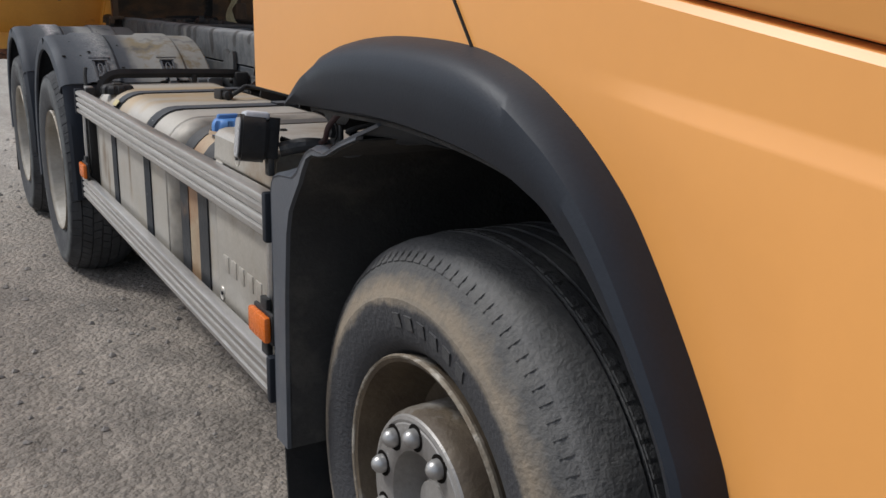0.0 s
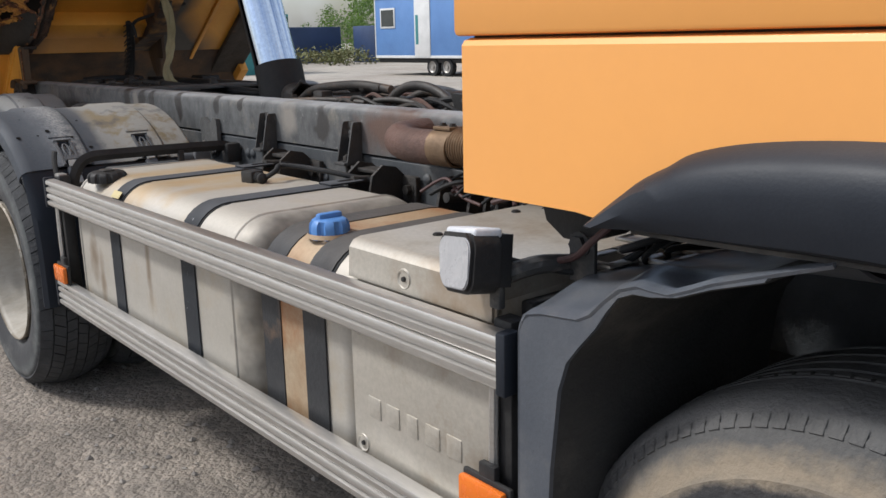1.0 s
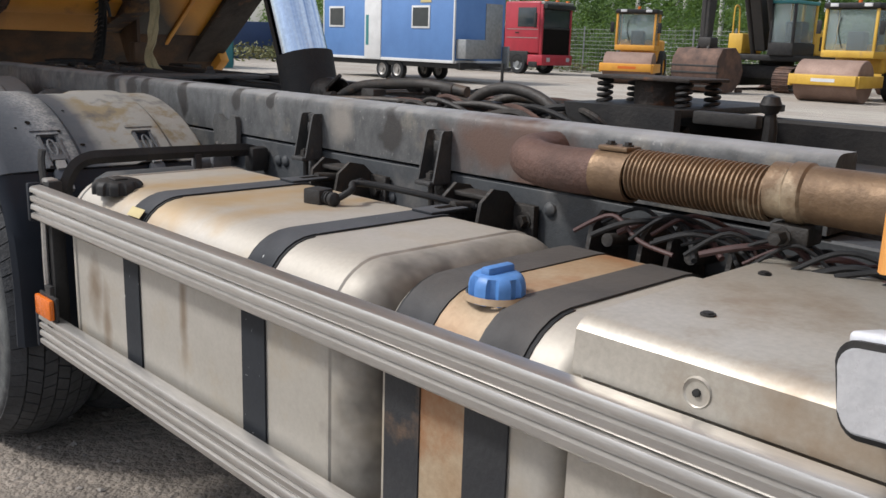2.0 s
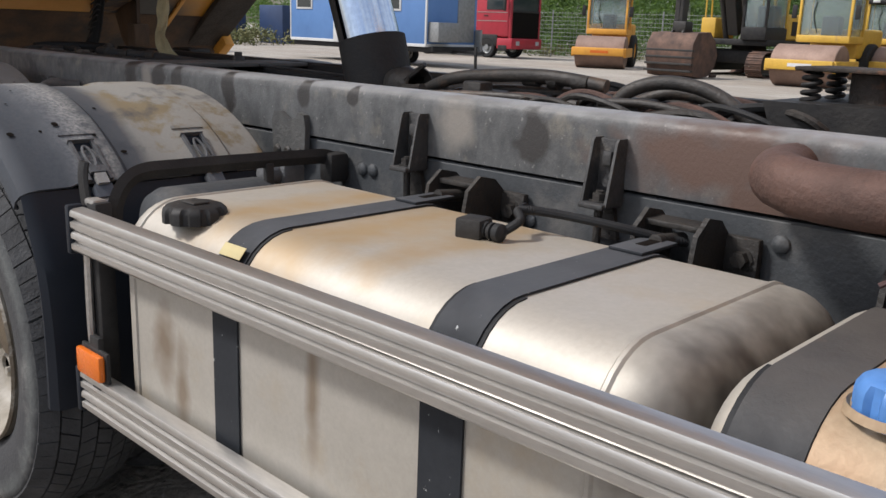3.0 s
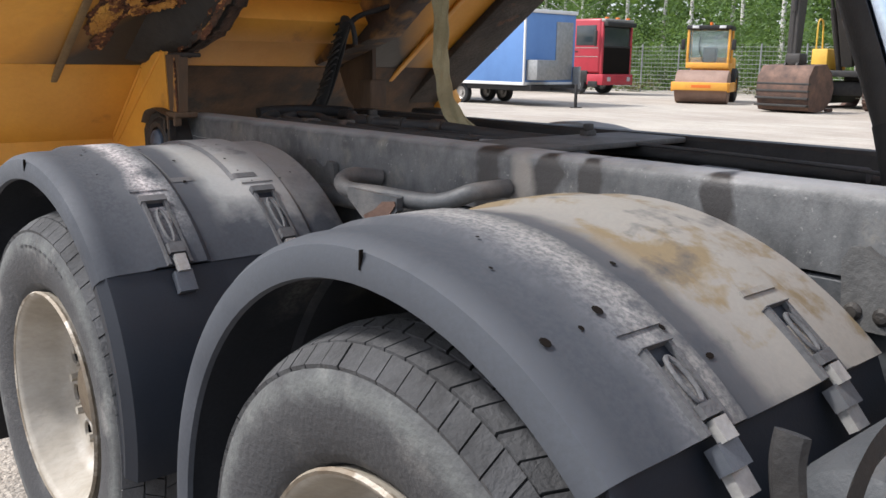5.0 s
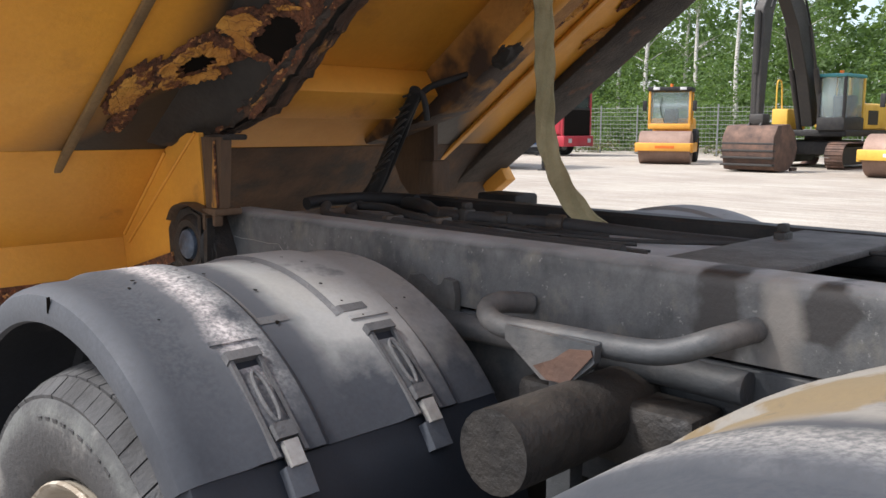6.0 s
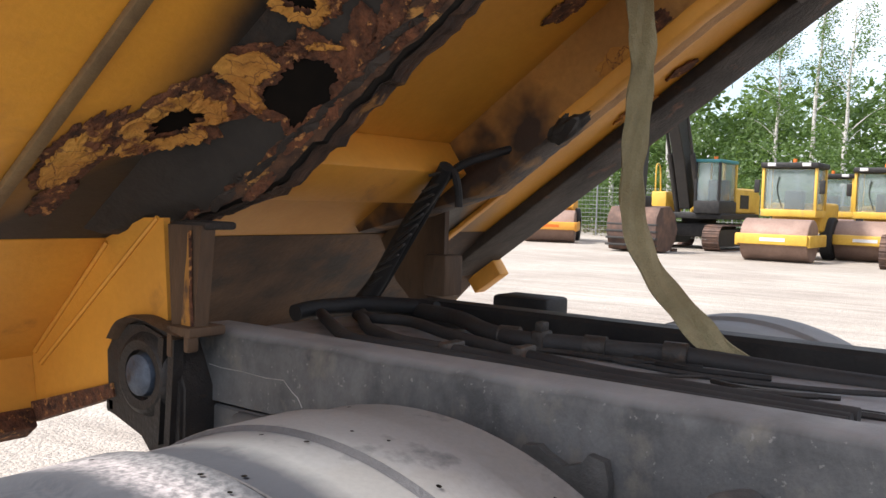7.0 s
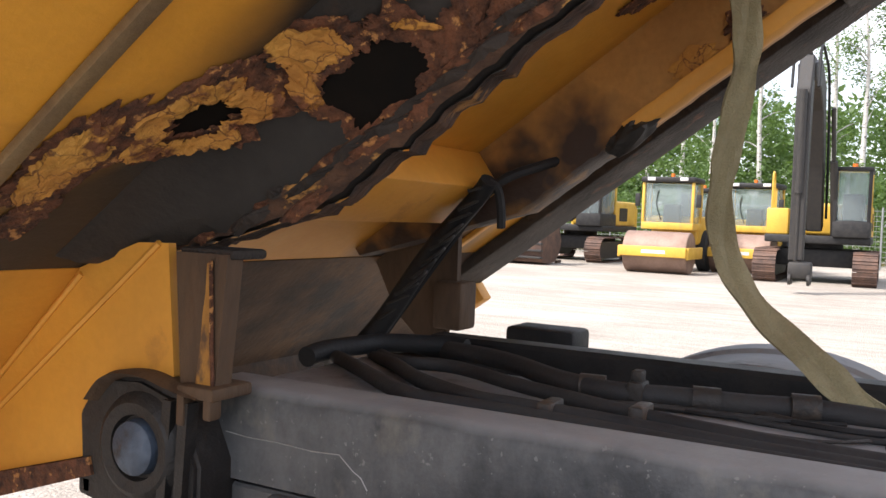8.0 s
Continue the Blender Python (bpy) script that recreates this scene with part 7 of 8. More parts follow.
part("hinge_tail", B(0.69, 0.76, 2.92, 2.96, 0.98, 1.02, r=0.01), M_GREASE, hb)
part("rear_bumper_beam", B(0.40, 1.97, 2.78, 2.90, 0.75, 0.88, r=0.01), M_GREASE, truck)

# ribs of the hinge bearing, chalky scratch on the rail
for y in (2.70, 2.735):
    part("hinge_rib", prism(bmesh.new(), [(y, 1.17), (y + 0.018, 1.17), (y + 0.03, 0.95), (y + 0.012, 0.95)], 0.676, 0.70, "x"), M_GREASE, hb)
part("scratch", T([(0.7645, 2.702, 1.112), (0.7645, 2.66, 1.109), (0.7645, 2.60, 1.110), (0.7645, 2.53, 1.107), (0.7645, 2.48, 1.11), (0.7645, 2.455, 1.09), (0.7645, 2.44, 1.082), (0.7645, 2.428, 1.065)], 0.0010, 5, 1), M_CLIP, near_sub)

# black box on the far rail
part("valve_box", B(1.80, 1.93, 2.50, 2.69, 1.10, 1.19, r=0.012), M_BLACK, truck)
# ---------------------------------------------------------------- the yard
def placed(ob, x, y, turn):
    ob.matrix_basis = pose(x, y, 0, 0, 0, turn)
    return ob


# site trailer, built with its long side facing -x
trl = holder("site_trailer", (20.95, 19.7, 0.0), "blue panelled site office trailer with white door and trim", "trailer")
X0, X1, Y0, Y1, Z0, Z1 = 20.95, 23.5, 19.7, 27.1, 0.72, 3.0
part("cabin", B(X0, X1, Y0, Y1, Z0, Z1, r=0.02), M_TRAILER, trl)
bm = B(X0 - 0.05, X1 + 0.05, Y0 - 0.05, Y1 + 0.05, Z1, Z1 + 0.12, r=0.02)
part("roof_edge", bm, M_WHITE, trl)
for y in (Y0, Y1):
    part("corner_trim", B(X0 - 0.012, X0 + 0.05, y - 0.03, y + 0.03, Z0, Z1, r=0.004), M_WHITE, trl)
part("base_trim", B(X0 - 0.014, X0 + 0.05, Y0, Y1, Z0 - 0.04, Z0 + 0.06, r=0.004), M_WHITE, trl)
part("base_trim", B(X0, X1, Y0 - 0.014, Y0 + 0.05, Z0 - 0.04, Z0 + 0.06, r=0.004), M_WHITE, trl)
for y0, y1, z0, z1 in ((20.9, 21.85, 1.84, 2.62), (25.75, 26.72, 1.84, 2.62)):
    w = part("window_frame", B(X0 - 0.03, X0 + 0.02, y0, y1, z0, z1, r=0.01), M_WHITE, trl)
    part("pane", B(X0 - 0.034, X0 - 0.028, y0 + 0.07, y1 - 0.07, z0 + 0.07, z1 - 0.07), M_GLASS, w)
d = part("door", B(X0 - 0.03, X0 + 0.02, 23.55, 24.5, 0.70, 2.95, r=0.01), M_WHITE, trl)
part("door_window", B(X0 - 0.034, X0 - 0.028, 24.25, 24.42, 1.2, 2.3), M_TEAL, d)
part("end_door", B(22.5, 23.35, Y0 - 0.03, Y0 + 0.02, 0.85, 2.75, r=0.01), M_POST, trl)
part("heater_box", B(21.05, 22.05, Y0 - 0.5, Y0 - 0.02, 0.85, 1.5, r=0.02), M_POST, trl)
part("sign", B(X0 - 0.02, X0 - 0.012, 20.85, 21.4, 2.72, 2.82), M_LABEL, trl)
part("chassis", B(X0 + 0.15, X1 - 0.15, Y0 - 0.2, Y1, 0.50, 0.70, r=0.02), M_BLACK, trl)
part("draw_bar", B(22.1, 22.3, 18.2, Y0, 0.50, 0.60, r=0.01), M_BLACK, trl)
part("jockey_leg", B(21.9, 21.98, 18.25, 18.33, 0.0, 0.75, r=0.01), M_BLACK, trl)
part("jockey_foot", B(21.8, 22.1, 18.15, 18.4, 0.0, 0.03), M_BLACK, trl)
for x in (X0 + 0.1, X1 - 0.35):
    for y in (23.6, 22.75):
        bm = bmesh.new()
        lathe(bm, [(0.22, 0.0), (0.33, 0.01), (0.35, 0.04), (0.35, 0.20), (0.2, 0.22)], (x, y, 0.35), 24)
        ty = part("tyre", bm, M_HOSE, trl)
        bm = bmesh.new()
        lathe(bm, [(0.225, 0.01), (0.18, 0.05), (0.08, 0.05), (0.07, 0.0), (0.0, 0.0)], (x, y, 0.35), 20)
        part("wheel", bm, M_SILVER, ty)
part("end_ladder", B(23.4, 23.5, Y0 - 0.3, Y0 - 0.02, 0.4, 1.3, r=0.01), M_POST, trl)


# red truck
rt = holder("red_truck", (33.3, 25.0, 0.0), "old red lorry parked by the fence, its grille open and black", "truck")
part("cab_shell", B(33.3, 35.6, 24.9, 27.2, 1.0, 3.45, r=0.10, seg=3), M_REDTRUCK, rt)
part("roof_visor", B(33.35, 35.55, 24.7, 25.0, 3.3, 3.44, r=0.04), M_SILVER, rt)
for x in (33.6, 34.4, 35.2):
    part("marker_lamp", B(x, x + 0.16, 24.8, 24.95, 3.44, 3.52, r=0.02), M_REFL, rt)
part("windscreen", B(33.36, 35.54, 24.83, 24.92, 2.2, 3.28, r=0.03), M_GLASS, rt)
part("side_window", B(33.27, 33.32, 25.15, 26.3, 2.25, 3.15, r=0.02), M_GLASS, rt)
part("door_handle", B(33.27, 33.30, 26.2, 26.45, 1.95, 2.0, r=0.01), M_BLACK, rt)
part("wheel_arch", B(33.26, 33.5, 25.55, 26.85, 0.55, 1.12, r=0.08), M_BLACK, rt)
part("cab_step", B(33.25, 33.5, 24.95, 25.5, 0.35, 0.62, r=0.03), M_BLACK, rt)
part("mirror", B(33.05, 33.15, 24.95, 25.1, 2.2, 2.9, r=0.03), M_BLACK, rt)
part("open_grille", B(33.38, 35.52, 24.82, 24.92, 0.65, 2.18, r=0.03), M_VOID, rt)
part("bumper", B(33.28, 35.6, 24.65, 25.6, 0.45, 0.95, r=0.05), M_REDTRUCK, rt)
part("chassis", B(33.9, 34.9, 25.0, 31.5, 0.6, 1.0, r=0.03), M_BLACK, rt)
part("load_bed", B(33.3, 35.6, 27.6, 31.8, 1.1, 2.2, r=0.03), M_BLACK, rt)
for z in (1.72, 2.12):
    part("stripe", B(33.285, 33.30, 25.0, 27.0, z, z + 0.03), M_SILVER, rt)
for x in (33.25, 35.2):
    for y in (26.2, 30.3):
        bm = bmesh.new()
        lathe(bm, [(0.3, 0.02), (0.46, 0.0), (0.5, 0.04), (0.5, 0.3), (0.3, 0.32)], (x, y, 0.5), 28)
        ty = part("tyre", bm, M_HOSE, rt)
        bm = bmesh.new()
        lathe(bm, [(0.3, 0.03), (0.25, 0.08), (0.14, 0.08), (0.12, 0.0), (0.0, 0.0)], (x, y, 0.5), 20)
        part("wheel", bm, M_POST, ty)
part("front_panel", B(33.42, 35.48, 24.795, 24.835, 0.62, 2.15, r=0.015), M_VOID, rt, "black open front")
for x in (33.32, 35.46):
    part("corner_pillar", B(x, x + 0.12, 24.78, 24.92, 0.95, 3.30, r=0.03), M_REDTRUCK, rt)
part("windscreen_rail", B(33.42, 35.48, 24.79, 24.90, 2.15, 2.24, r=0.02), M_BLACK, rt)
part("sun_shade", B(33.36, 35.54, 24.55, 24.86, 3.10, 3.30, r=0.03), M_BLACK, rt)
for x in (33.6, 35.1):
    part("head_lamp", B(x, x + 0.25, 24.62, 24.66, 0.62, 0.82, r=0.02), M_LENS, rt)
rt.location = (32.63, 25.87, 0.0)


# road rollers: built facing -x at the origin, drum on the ground line
def roller(x, y, turn, paint, label):
    r = holder("road_roller", (0, 0, 0), label, "road roller", "road rollers in the yard")
    bm = bmesh.new()
    lathe(bm, [(0.0, -0.95), (0.60, -0.95), (0.62, -0.93), (0.62, 0.93), (0.60, 0.95), (0.0, 0.95)], (0.62, 0, 0.62), 40, axis="y")
    part("drum", bm, M_DRUM, r, "dusty brown steel drum")
    bm = B(-0.22, 0.02, -1.0, 1.0, 0.50, 0.80, r=0.03)
    box(bm, -0.10, 1.7, -1.06, -0.97, 0.45, 0.80, 0.03)
    box(bm, -0.10, 1.7, 0.97, 1.06, 0.45, 0.80, 0.03)
    fr = part("drum_frame", bm, paint, r)
    part("scraper", B(-0.20, -0.05, -0.9, 0.9, 0.72, 0.78, r=0.01), M_POST, fr)
    part("front_plate", B(-0.225, -0.218, -0.4, 0.3, 0.60, 0.70), M_REFL if paint is M_OLDORANGE else M_WHITE, fr)
    part("bonnet", B(2.3, 4.4, -0.75, 0.75, 0.85, 1.75, r=0.10, seg=3), paint, r)
    c = part("operator_cab", B(1.35, 2.55, -0.80, 0.80, 1.30, 1.52, r=0.03), paint, r)
    for xx, yy in ((1.40, -0.76), (1.40, 0.76), (2.5, -0.76), (2.5, 0.76)):
        part("cab_pillar", B(xx - 0.04, xx + 0.04, yy - 0.04, yy + 0.04, 1.5, 2.75, r=0.01), paint, c)
    part("cab_glass", B(1.42, 2.48, -0.74, 0.74, 1.52, 2.72, r=0.02), M_CABGLASS, c)
    part("cab_roof", B(1.28, 2.62, -0.84, 0.84, 2.75, 2.92, r=0.05), M_BLACK, c)
    for yy in (-0.5, 0.5):
        part("roof_lamp", B(1.24, 1.30, yy - 0.12, yy + 0.12, 2.80, 2.90, r=0.01), M_WHITE, c)
    bm = bmesh.new()
    cyl(bm, (1.9, 0, 2.9), (1.9, 0, 3.05), 0.06, 12)
    part("beacon", bm, M_REFL, c)
    part("wiper", T([(1.40, 0.2, 1.6), (1.395, 0.35, 2.1), (1.395, 0.3, 2.5)], 0.015, 6), M_BLACK, c)
    part("mirror", B(1.35, 1.40, -1.02, -0.86, 2.0, 2.4, r=0.02), M_BLACK, c)
    part("mirror", B(1.35, 1.40, 0.86, 1.02, 2.0, 2.4, r=0.02), M_BLACK, c)
    part("seat", B(1.9, 2.4, -0.25, 0.25, 1.5, 2.1, r=0.06), M_BLACK, c)
    for yy in (-0.95, 0.62):
        bm = bmesh.new()
        lathe(bm, [(0.34, 0.0), (0.60, 0.0), (0.66, 0.05), (0.66, 0.32), (0.6, 0.36), (0.34, 0.34)], (3.3, yy, 0.66), 28, axis="y")
        t = part("tyre", bm, M_HOSE, r)
        bm = bmesh.new()
        lathe(bm, [(0.35, 0.04), (0.28, 0.1), (0.1, 0.1), (0.0, 0.08)], (3.3, yy, 0.66), 20, axis="y")
        part("wheel", bm, paint, t)
    return placed(r, x, y, turn)


M_CABGLASS = bpy.data.materials.new("cab_glass")
M_CABGLASS.use_nodes = True
g = M_CABGLASS.node_tree.nodes["Principled BSDF"]
g.inputs["Base Color"].default_value = (0.55, 0.65, 0.66, 1)
g.inputs["Transmission Weight"].default_value, g.inputs["Roughness"].default_value, g.inputs["IOR"].default_value = 0.75, 0.05, 1.2

roller(25.6, 8.85, 0, M_YELLOW, "yellow single-drum road roller with glazed cab")
roller(28.9, 18.1, 24, M_OLDORANGE, "orange single-drum road roller with dark cab glass")
roller(28.6, 7.0, -4, M_YELLOW, "yellow single-drum road roller behind another one")
roller(33.5, 9.4, 6, M_YELLOW, "far yellow road roller by the trees")


# excavators: built facing -x, slewing centre at the origin
def excavator(x, y, turn, boom, stick, foot, bucket, label):
    e = holder("excavator", (0, 0, 0), label, "excavator", "excavators in the yard")
    for s in (-1, 1):
        y0 = s * 1.25
        n = 44
        pts = []
        for i in range(15):
            a = radians(90 + 180 * i / 14)
            pts.append((-1.65 + 0.42 * math.cos(a), 0.45 + 0.42 * math.sin(a)))
        for i in range(15):
            a = radians(-90 + 180 * i / 14)
            pts.append((1.65 + 0.42 * math.cos(a), 0.45 + 0.42 * math.sin(a)))
        tr = part("track_frame", prism(bmesh.new(), [(px * 0.93, 0.45 + (pz - 0.45) * 0.72) for px, pz in pts], y0 - 0.2, y0 + 0.2), M_BLACK, e)
        # track shoes with grouser bars
        ring = [Vector((px, 0, pz)) for px, pz in pts]
        ring.append(ring[0])
        length = [0.0]
        for a, b in zip(ring, ring[1:]):
            length.append(length[-1] + (b - a).length)
        for k in range(46):
            t = length[-1] * k / 46
            i = max(j for j in range(len(length) - 1) if length[j] <= t)
            p = ring[i].lerp(ring[i + 1], (t - length[i]) / max(1e-6, length[i + 1] - length[i]))
            dr = (ring[i + 1] - ring[i]).normalized()
            nn = Vector((dr.z, 0, -dr.x))
            if nn.dot(p - Vector((0, 0, 0.45))) < 0 and abs(p.x) > 1.7 or (abs(p.x) <= 1.7 and nn.z * (p.z - 0.45) < 0):
                nn = -nn
            bm = bmesh.new()
            pr = [(-0.095, 0.0), (0.095, 0.0), (0.095, 0.02), (0.02, 0.025), (0.015, 0.055), (-0.005, 0.055), (-0.01, 0.025), (-0.095, 0.02)]
            o = [p + dr * a + nn * b for a, b in pr]
            v0 = [bm.verts.new((q.x, y0 - 0.3, q.z)) for q in o]
            v1 = [bm.verts.new((q.x, y0 + 0.3, q.z)) for q in o]
            for j in range(8):
                bm.faces.new((v0[j], v0[(j + 1) % 8], v1[(j + 1) % 8], v1[j]))
            bm.faces.new(v0[::-1])
            bm.faces.new(v1)
            part("track_shoe", bm, M_TRACK, tr, smooth=False)
    part("undercarriage", B(-0.9, 0.9, -1.1, 1.1, 0.45, 0.95, r=0.08), M_BLACK, e)
    bm = bmesh.new()
    lathe(bm, [(0.0, 0.9), (0.62, 0.9), (0.62, 1.12), (0.0, 1.12)], (0, 0, 0), 28, axis="z")
    part("slew_ring", bm, M_BLACK, e)
    part("upper_deck", B(-1.4, 2.6, -1.35, 1.35, 1.10, 1.32, r=0.04), M_BLACK, e)
    h = part("engine_cover", B(0.2, 2.6, -1.32, 0.45, 1.32, 2.25, r=0.10, seg=3), M_YELLOW, e)
    part("cover_grille", B(0.5, 1.4, -1.335, -1.30, 1.5, 2.0), M_BLACK, h)
    part("counterweight", B(2.3, 2.75, -1.33, 1.33, 1.15, 2.1, r=0.12, seg=3), M_YELLOW, e)
    part("tool_box", B(-1.3, 0.2, 0.75, 1.33, 1.32, 2.05, r=0.05), M_YELLOW, e)
    bm = bmesh.new()
    tube(bm, [(-1.25, 1.2, 2.05), (-1.25, 1.2, 2.9), (-1.1, 1.2, 3.05), (-0.9, 1.2, 2.9), (-0.8, 1.2, 2.05)], 0.03, 8, 5)
    part("handrail", bm, M_YELLOW, e)
    c = part("operator_cab", B(-1.55, 0.15, -1.32, -0.38, 1.30, 1.75, r=0.04), M_BLACK, e)
    for xx, yy in ((-1.50, -1.27), (-1.50, -0.43), (0.10, -1.27), (0.10, -0.43)):
        part("cab_pillar", B(xx - 0.045, xx + 0.045, yy - 0.045, yy + 0.045, 1.7, 3.1, r=0.01), M_BLACK if xx < 0 else M_YELLOW, c)
    part("cab_glass", B(-1.50, 0.08, -1.26, -0.44, 1.75, 3.08, r=0.02), M_CABGLASS, c)
    part("cab_roof", B(-1.58, 0.18, -1.34, -0.36, 3.08, 3.20, r=0.04), M_TEAL if bucket else M_BLACK, c)
    part("seat", B(-0.7, -0.15, -1.1, -0.6, 1.5, 2.5, r=0.06), M_BLACK, c)
    bm = bmesh.new()
    cyl(bm, (-0.8, -0.85, 3.2), (-0.8, -0.85, 3.33), 0.07, 12)
    part("beacon", bm, M_REFL, c)
    # boom, stick, rams

    def beam(name, line, w, hs, mat, own):
        bm2 = bmesh.new()
        line = [Vector(p) for p in line]
        rings = []
        for i, p in enumerate(line):
            dr = (line[min(i + 1, len(line) - 1)] - line[max(i - 1, 0)]).normalized()
            up = Vector((-dr.z, 0, dr.x)) if abs(dr.y) < 0.99 else Vector((0, 0, 1))
            q = hs[i]
            rings.append([bm2.verts.new(p + up * a * q + Vector((0, b * w, 0))) for a, b in ((-1, -1), (-1, 1), (1, 1), (1, -1))])
        for a, b in zip(rings, rings[1:]):
            for j in range(4):
                bm2.faces.new((a[j], a[(j + 1) % 4], b[(j + 1) % 4], b[j]))
        bm2.faces.new(rings[0][::-1])
        bm2.faces.new(rings[-1])
        bmesh.ops.bevel(bm2, geom=bm2.edges[:], offset=0.03, segments=1, affect="EDGES")
        return part(name, bm2, mat, own)

    b = beam("boom", boom, 0.21, [0.25, 0.38, 0.45, 0.36, 0.20], M_GREASE, e)
    s = beam("stick", stick, 0.16, [0.22, 0.34, 0.24, 0.15], M_GREASE, e)
    for yy in (-0.42, 0.42):
        bm = bmesh.new()
        q0, q1 = Vector((-1.0, yy, 1.3)), Vector(boom[2]) + Vector((0.1, yy, -0.25))
        cyl(bm, q0, q0.lerp(q1, 0.6), 0.10, 14)
        cyl(bm, q0.lerp(q1, 0.58), q1, 0.055, 12)
        part("boom_ram", bm, M_GREASE, b)
    bm = bmesh.new()
    q0, q1 = Vector(boom[2]) + Vector((0, 0, 0.5)), Vector(stick[0]) + Vector((0.1, 0, 0.25))
    cyl(bm, q0, q0.lerp(q1, 0.65), 0.11, 14)
    cyl(bm, q0.lerp(q1, 0.6), q1, 0.06, 12)
    part("stick_ram", bm, M_GREASE, b)
    bm = bmesh.new()
    q0, q1 = Vector(stick[1]) + Vector((-0.42, 0, 0)), Vector(foot) + Vector((-0.12, 0, 0.3))
    cyl(bm, q0, q0.lerp(q1, 0.6), 0.09, 14)
    cyl(bm, q0.lerp(q1, 0.55), q1, 0.05, 12)
    part("bucket_ram", bm, M_GREASE, s)
    for yy in (-0.28, 0.28):
        part("boom_hose", T([Vector(boom[0]) + Vector((0, yy, 0.3)), Vector(boom[1]) + Vector((0, yy, 0.45)), Vector(boom[2]) + Vector((0, yy, 0.5)), Vector(boom[3]) + Vector((0, yy, 0.4)), Vector(stick[0]) + Vector((0, yy, 0.3)), Vector(stick[1]) + Vector((-0.1, yy, 0.1))], 0.035, 6, 5), M_HOSE, b)
    fx, fy, fz = foot
    hb2 = part("quick_hitch", B(fx - 0.25, fx + 0.25, -0.25, 0.25, fz - 0.1, fz + 0.28, r=0.06), M_GREASE, s)
    for yy in (-0.2, 0.2):
        bm = bmesh.new()
        cyl(bm, (fx - 0.22, yy - 0.03, fz - 0.12), (fx - 0.22, yy + 0.03, fz - 0.12), 0.13, 14)
        part("hitch_jaw", bm, M_GREASE, hb2)
        bm = bmesh.new()
        cyl(bm, (fx + 0.18, yy - 0.03, fz - 0.12), (fx + 0.18, yy + 0.03, fz - 0.12), 0.13, 14)
        part("hitch_jaw", bm, M_GREASE, hb2)
    if bucket:
        prof = [(fx - 0.45, fz - 0.1), (fx + 0.35, fz - 0.05), (fx + 0.75, fz - 0.35), (fx + 0.95, fz - 0.8), (fx + 0.85, fz - 1.15), (fx + 0.45, 0.08), (fx - 0.1, 0.02), (fx - 0.55, 0.08), (fx - 0.75, fz - 0.9), (fx - 0.72, fz - 0.45)]
        bk = part("bucket", prism(bmesh.new(), [(px, pz) for px, pz in prof], -0.85, 0.85), M_TRACK, e, "rust-brown digging bucket resting on the ground")
        for k in range(4):
            zz = 0.2 + 0.22 * k
            part("wear_strip", B(fx - 0.80 + 0.02 * k, fx - 0.6, -0.87, 0.87, zz, zz + 0.07, r=0.01), M_GREASE, bk)
        for k in range(5):
            part("bucket_tooth", B(fx + 0.8, fx + 1.15, -0.8 + 0.36 * k, -0.68 + 0.36 * k, 0.02, 0.12, r=0.02), M_TRACK, bk)
    return placed(e, x, y, turn)


excavator(31.6, 13.3, -1, [(-0.9, 0.1, 1.5), (-1.5, 0.1, 3.3), (-2.4, 0.1, 5.0), (-3.4, 0.1, 5.9), (-4.6, 0.1, 5.7)], [(-4.2, 0.1, 6.0), (-4.75, 0.1, 5.0), (-4.85, 0.1, 3.3), (-4.9, 0.1, 1.7)], (-4.9, 0.1, 1.55), True, "yellow and black tracked excavator with its bucket on the ground")
excavator(27.3, 4.5, 2, [(-0.9, 0.1, 1.5), (-1.5, 0.1, 3.3), (-2.6, 0.1, 4.9), (-4.0, 0.1, 5.3), (-5.6, 0.1, 5.1)], [(-5.5, 0.1, 5.4), (-5.85, 0.1, 4.6), (-5.9, 0.1, 2.6), (-5.9, 0.1, 0.75)], (-5.9, 0.1, 0.45), False, "yellow and black tracked excavator with an empty quick hitch")

# containers beyond the trailer
cn = holder("shipping_container", (17.6, 32.3, 0), "teal corrugated steel container", "container")
bm = bmesh.new()
pr = []
for k in range(40):
    y = 32.4 + 6.0 * k / 40
    pr += [(y, 0.0), (y + 0.05, 0.03), (y + 0.10, 0.03)]
grid(bm, [[(20.0 + d, y, z) for y, d in pr] for z in (0.12, 2.6)])
part("side_wall", thick(bm, 0.01), M_TEAL, cn)
part("shell", B(17.6, 19.97, 32.4, 38.4, 0.0, 2.6, r=0.03), M_TEAL, cn)
part("end_door", B(17.7, 19.9, 32.36, 32.41, 0.2, 2.5, r=0.01), M_TEAL, cn)
for i, (x, y) in enumerate(((33.0, 44.0), (27.5, 48.0), (38.5, 39.5))):
    ob = solo("container", B(x, x + 5.6, y, y + 2.4, 0.0, 2.3, r=0.03), M_NAVY, "dark blue steel container among weeds", "container", "dark blue containers")

# wire fence
fence = holder("wire_fence", (38.5, 20.0, 0), "galvanised wire mesh fence in front of the bushes", "fence")
for k in range(26):
    y = -12 + 2.2 * k
    bm = bmesh.new()
    cyl(bm, (38.5, y, 0), (38.5, y, 2.45), 0.04, 8)
    part("fence_post", bm, M_POST, fence)
bm = bmesh.new()
for k in range(12):
    cyl(bm, (38.5, -12, 0.1 + 0.2 * k), (38.5, 43, 0.1 + 0.2 * k), 0.008, 4)
for k in range(280):
    cyl(bm, (38.5, -12 + 0.2 * k, 0.05), (38.5, -12 + 0.2 * k, 2.4), 0.006, 3)
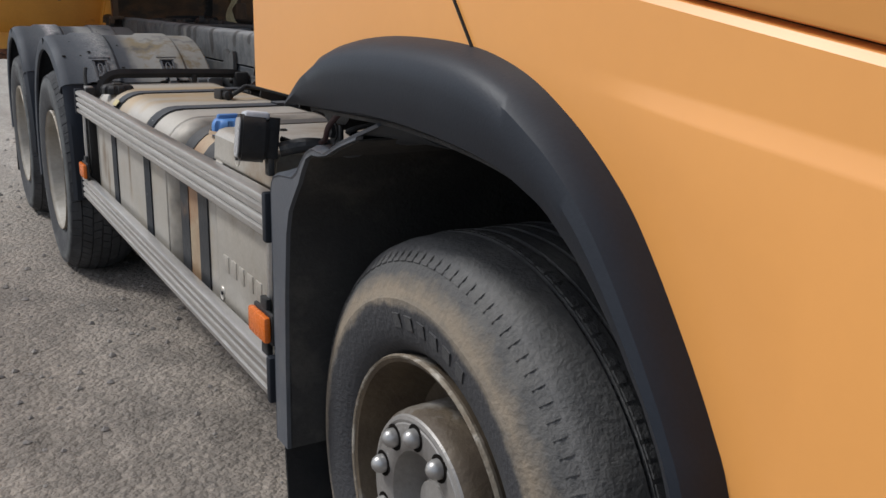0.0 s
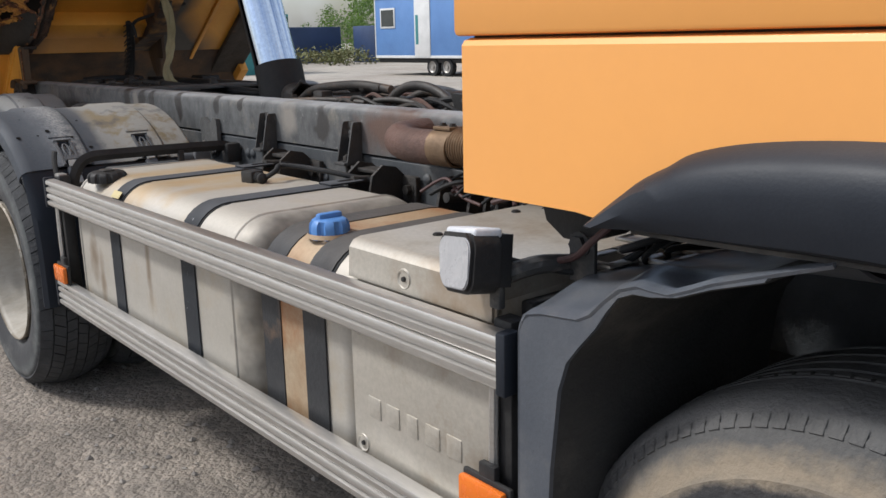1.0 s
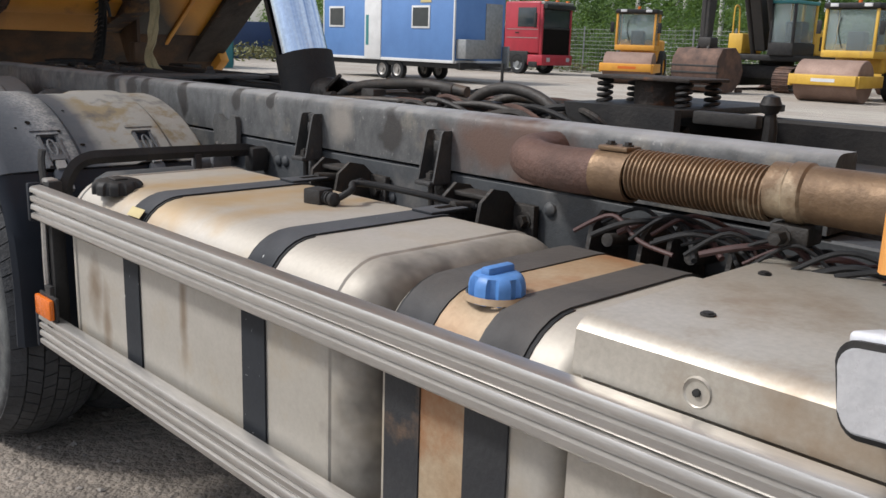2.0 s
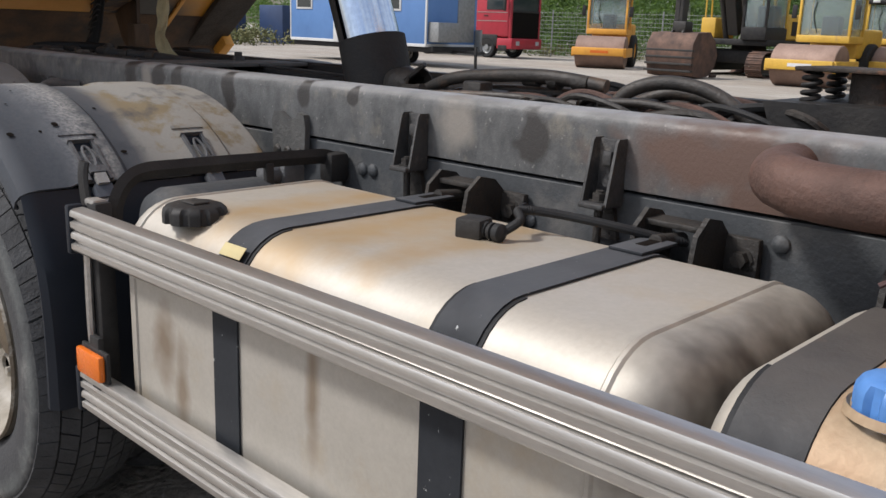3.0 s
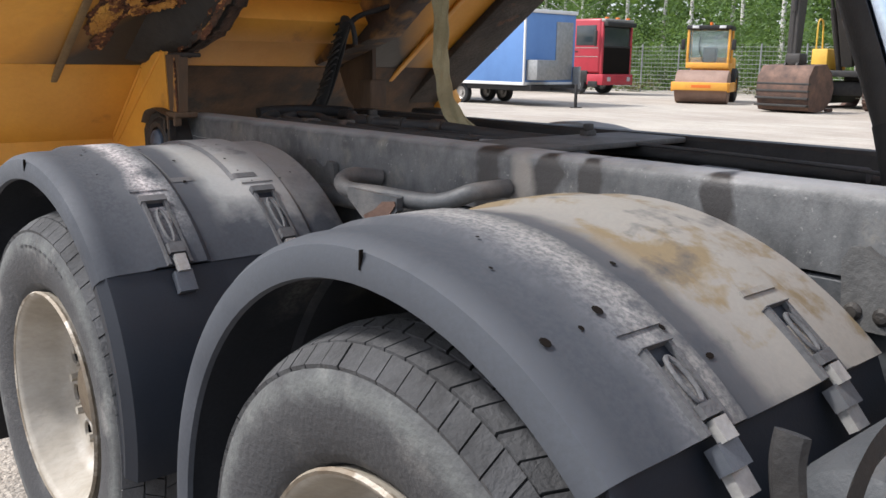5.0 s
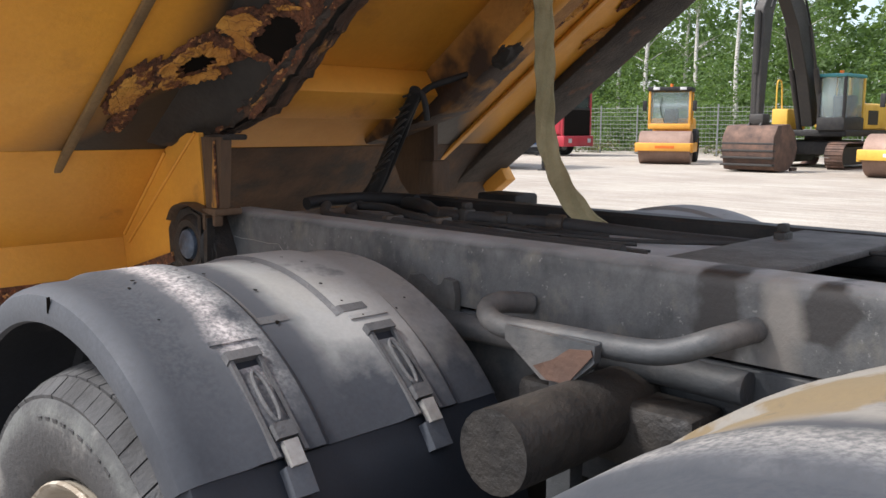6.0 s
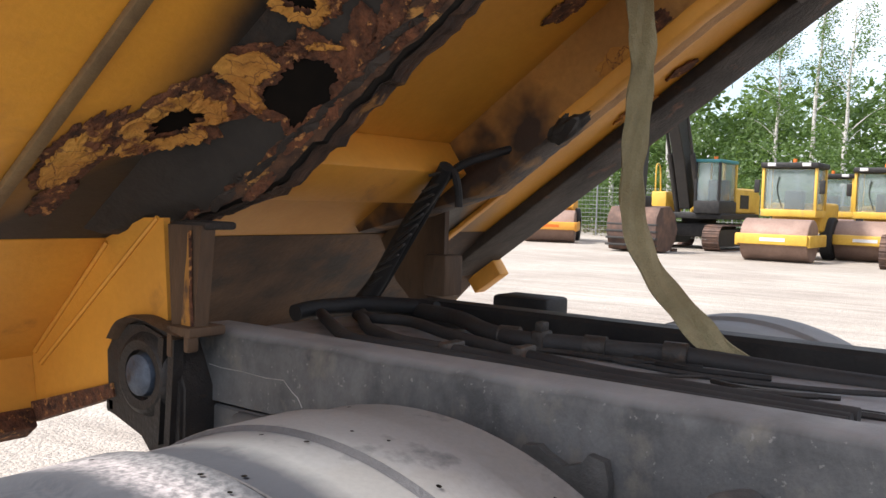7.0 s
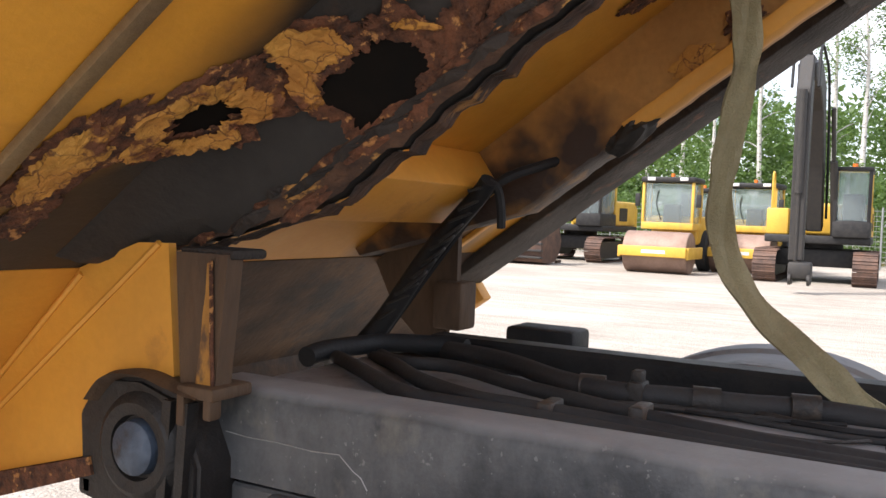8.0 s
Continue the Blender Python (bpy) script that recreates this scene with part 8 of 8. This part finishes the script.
tagged(part("wire_mesh", bm, M_POST, fence), kind="stuff")


# ---- trees
def leaves(bm, centre, radius, count, size, rn, squash=0.8):
    """A loose clump of small leaf blades."""
    for _ in range(count):
        v = Vector((rn.gauss(0, 1), rn.gauss(0, 1), rn.gauss(0, 1))).normalized() * radius * (rn.random() ** 0.5)
        v.z *= squash
        p = Vector(centre) + v
        a = Vector((rn.gauss(0, 1), rn.gauss(0, 1), rn.gauss(0, 0.6))).normalized()
        b = a.cross(Vector((rn.gauss(0, 1), rn.gauss(0, 1), rn.gauss(0, 1)))).normalized()
        s = size * rn.uniform(0.6, 1.3)
        vs = [bm.verts.new(p + a * s), bm.verts.new(p + b * s * 0.5), bm.verts.new(p - a * s), bm.verts.new(p - b * s * 0.5)]
        bm.faces.new(vs)


def birch(x, y, h, seed):
    rn = random.Random(seed)
    t = holder("birch_tree", (x, y, 0), "tall birch tree with pale trunk and airy crown", "tree", "birches behind the yard")
    lean = (rn.uniform(-0.6, 0.6), rn.uniform(-0.6, 0.6))
    bm = bmesh.new()
    axis = [(x + lean[0] * (k / 6) ** 2, y + lean[1] * (k / 6) ** 2 + 0.1 * rn.uniform(-1, 1), h * k / 6) for k in range(7)]
    tube(bm, axis, lambda q: 0.16 * (1 - q) + 0.02, 8, 3)
    tips = []
    for k in range(16):
        q = rn.uniform(0.35, 0.95)
        z = h * q
        base = Vector(axis[int(q * 6)]).lerp(Vector(axis[min(6, int(q * 6) + 1)]), q * 6 - int(q * 6))
        a = rn.uniform(0, 6.28)
        ln = rn.uniform(1.0, 2.4) * (1.15 - q * 0.7)
        end = base + Vector((math.cos(a) * ln, math.sin(a) * ln, ln * rn.uniform(0.3, 0.9)))
        tube(bm, [base, base.lerp(end, 0.5) + Vector((0, 0, 0.15)), end], lambda s: 0.04 * (1 - s) + 0.008, 5, 3)
        tips += [base.lerp(end, 0.6), end, end + Vector((rn.uniform(-0.4, 0.4), rn.uniform(-0.4, 0.4), -rn.uniform(0.3, 1.0)))]
    part("trunk", bm, M_BARK, t)
    bm = bmesh.new()
    for p in tips:
        leaves(bm, p, rn.uniform(0.45, 0.9), 80, 0.075, rn, 1.1)
    part("crown", bm, M_LEAF2, t, smooth=False)


rn = random.Random(3)
for i in range(24):
    birch(44 + rn.uniform(0, 9), -14 + 2.6 * i + rn.uniform(-0.8, 0.8), rn.uniform(11, 16), 100 + i)
bm = bmesh.new()
for i in range(1300):
    y = rn.uniform(-22, 66)
    d = rn.uniform(0, 9)
    x = 41.0 + d
    hgt = 1.0 + 3.6 * rn.random() ** 0.7 + 0.28 * d + 1.2 * noise.noise(Vector((y * 0.15, 0, 0)))
    z = rn.uniform(0.03, 1.0) * hgt
    leaves(bm, (x, y, z), rn.uniform(0.7, 1.25), 105, 0.105, rn, 0.8)
tagged(part("undergrowth", bm, M_LEAF, None, smooth=False), "dense green bushes and young trees behind the fence", "bushes", kind="stuff")
bm = bmesh.new()
for i in range(1300):
    y = rn.uniform(-30, 76)
    x = 52 + rn.uniform(0, 14)
    z = rn.uniform(0.2, 9)
    leaves(bm, (x, y, z), rn.uniform(1.2, 2.2), 80, 0.26, rn, 0.9)
tagged(part("far_wood", bm, M_LEAF, None, smooth=False), "darker green woodland further back", "woodland", kind="stuff")
bm = bmesh.new()
for i in range(150):
    x, y = rn.uniform(24, 40), rn.uniform(40, 47)
    leaves(bm, (x, y, rn.uniform(0.1, 0.8)), 0.6, 26, 0.12, rn, 0.7)
for i in range(120):
    y = rn.uniform(-12, 42)
    leaves(bm, (39.3 + rn.uniform(-0.7, 1.2), y, rn.uniform(0.05, 0.5)), 0.45, 26, 0.10, rn, 0.6)
tagged(part("weeds", bm, M_GRASS, None, smooth=False), "tall weeds and grass along the fence", "weeds", kind="stuff")

# stones scattered on the near ground
bm = bmesh.new()
rn = random.Random(17)
for i in range(2600):
    x, y = rn.uniform(-2.2, 1.2), rn.uniform(-2.6, 6.5)
    s = 0.004 + 0.014 * rn.random() ** 3
    c = Vector((x, y, s * 0.25))
    top_ = bm.verts.new(c + Vector((rn.uniform(-0.2, 0.2) * s, rn.uniform(-0.2, 0.2) * s, s * rn.uniform(0.5, 0.9))))
    ring = [bm.verts.new(c + Vector((math.cos(a) * s * rn.uniform(0.7, 1.2), math.sin(a) * s * rn.uniform(0.7, 1.2), 0))) for a in (0, 1.05, 2.1, 3.14, 4.2, 5.25)]
    for j in range(6):
        bm.faces.new((top_, ring[j], ring[(j + 1) % 6]))
tagged(part("gravel_stones", bm, M_STONE, None), "small loose stones on the gravel", "gravel", kind="stuff")
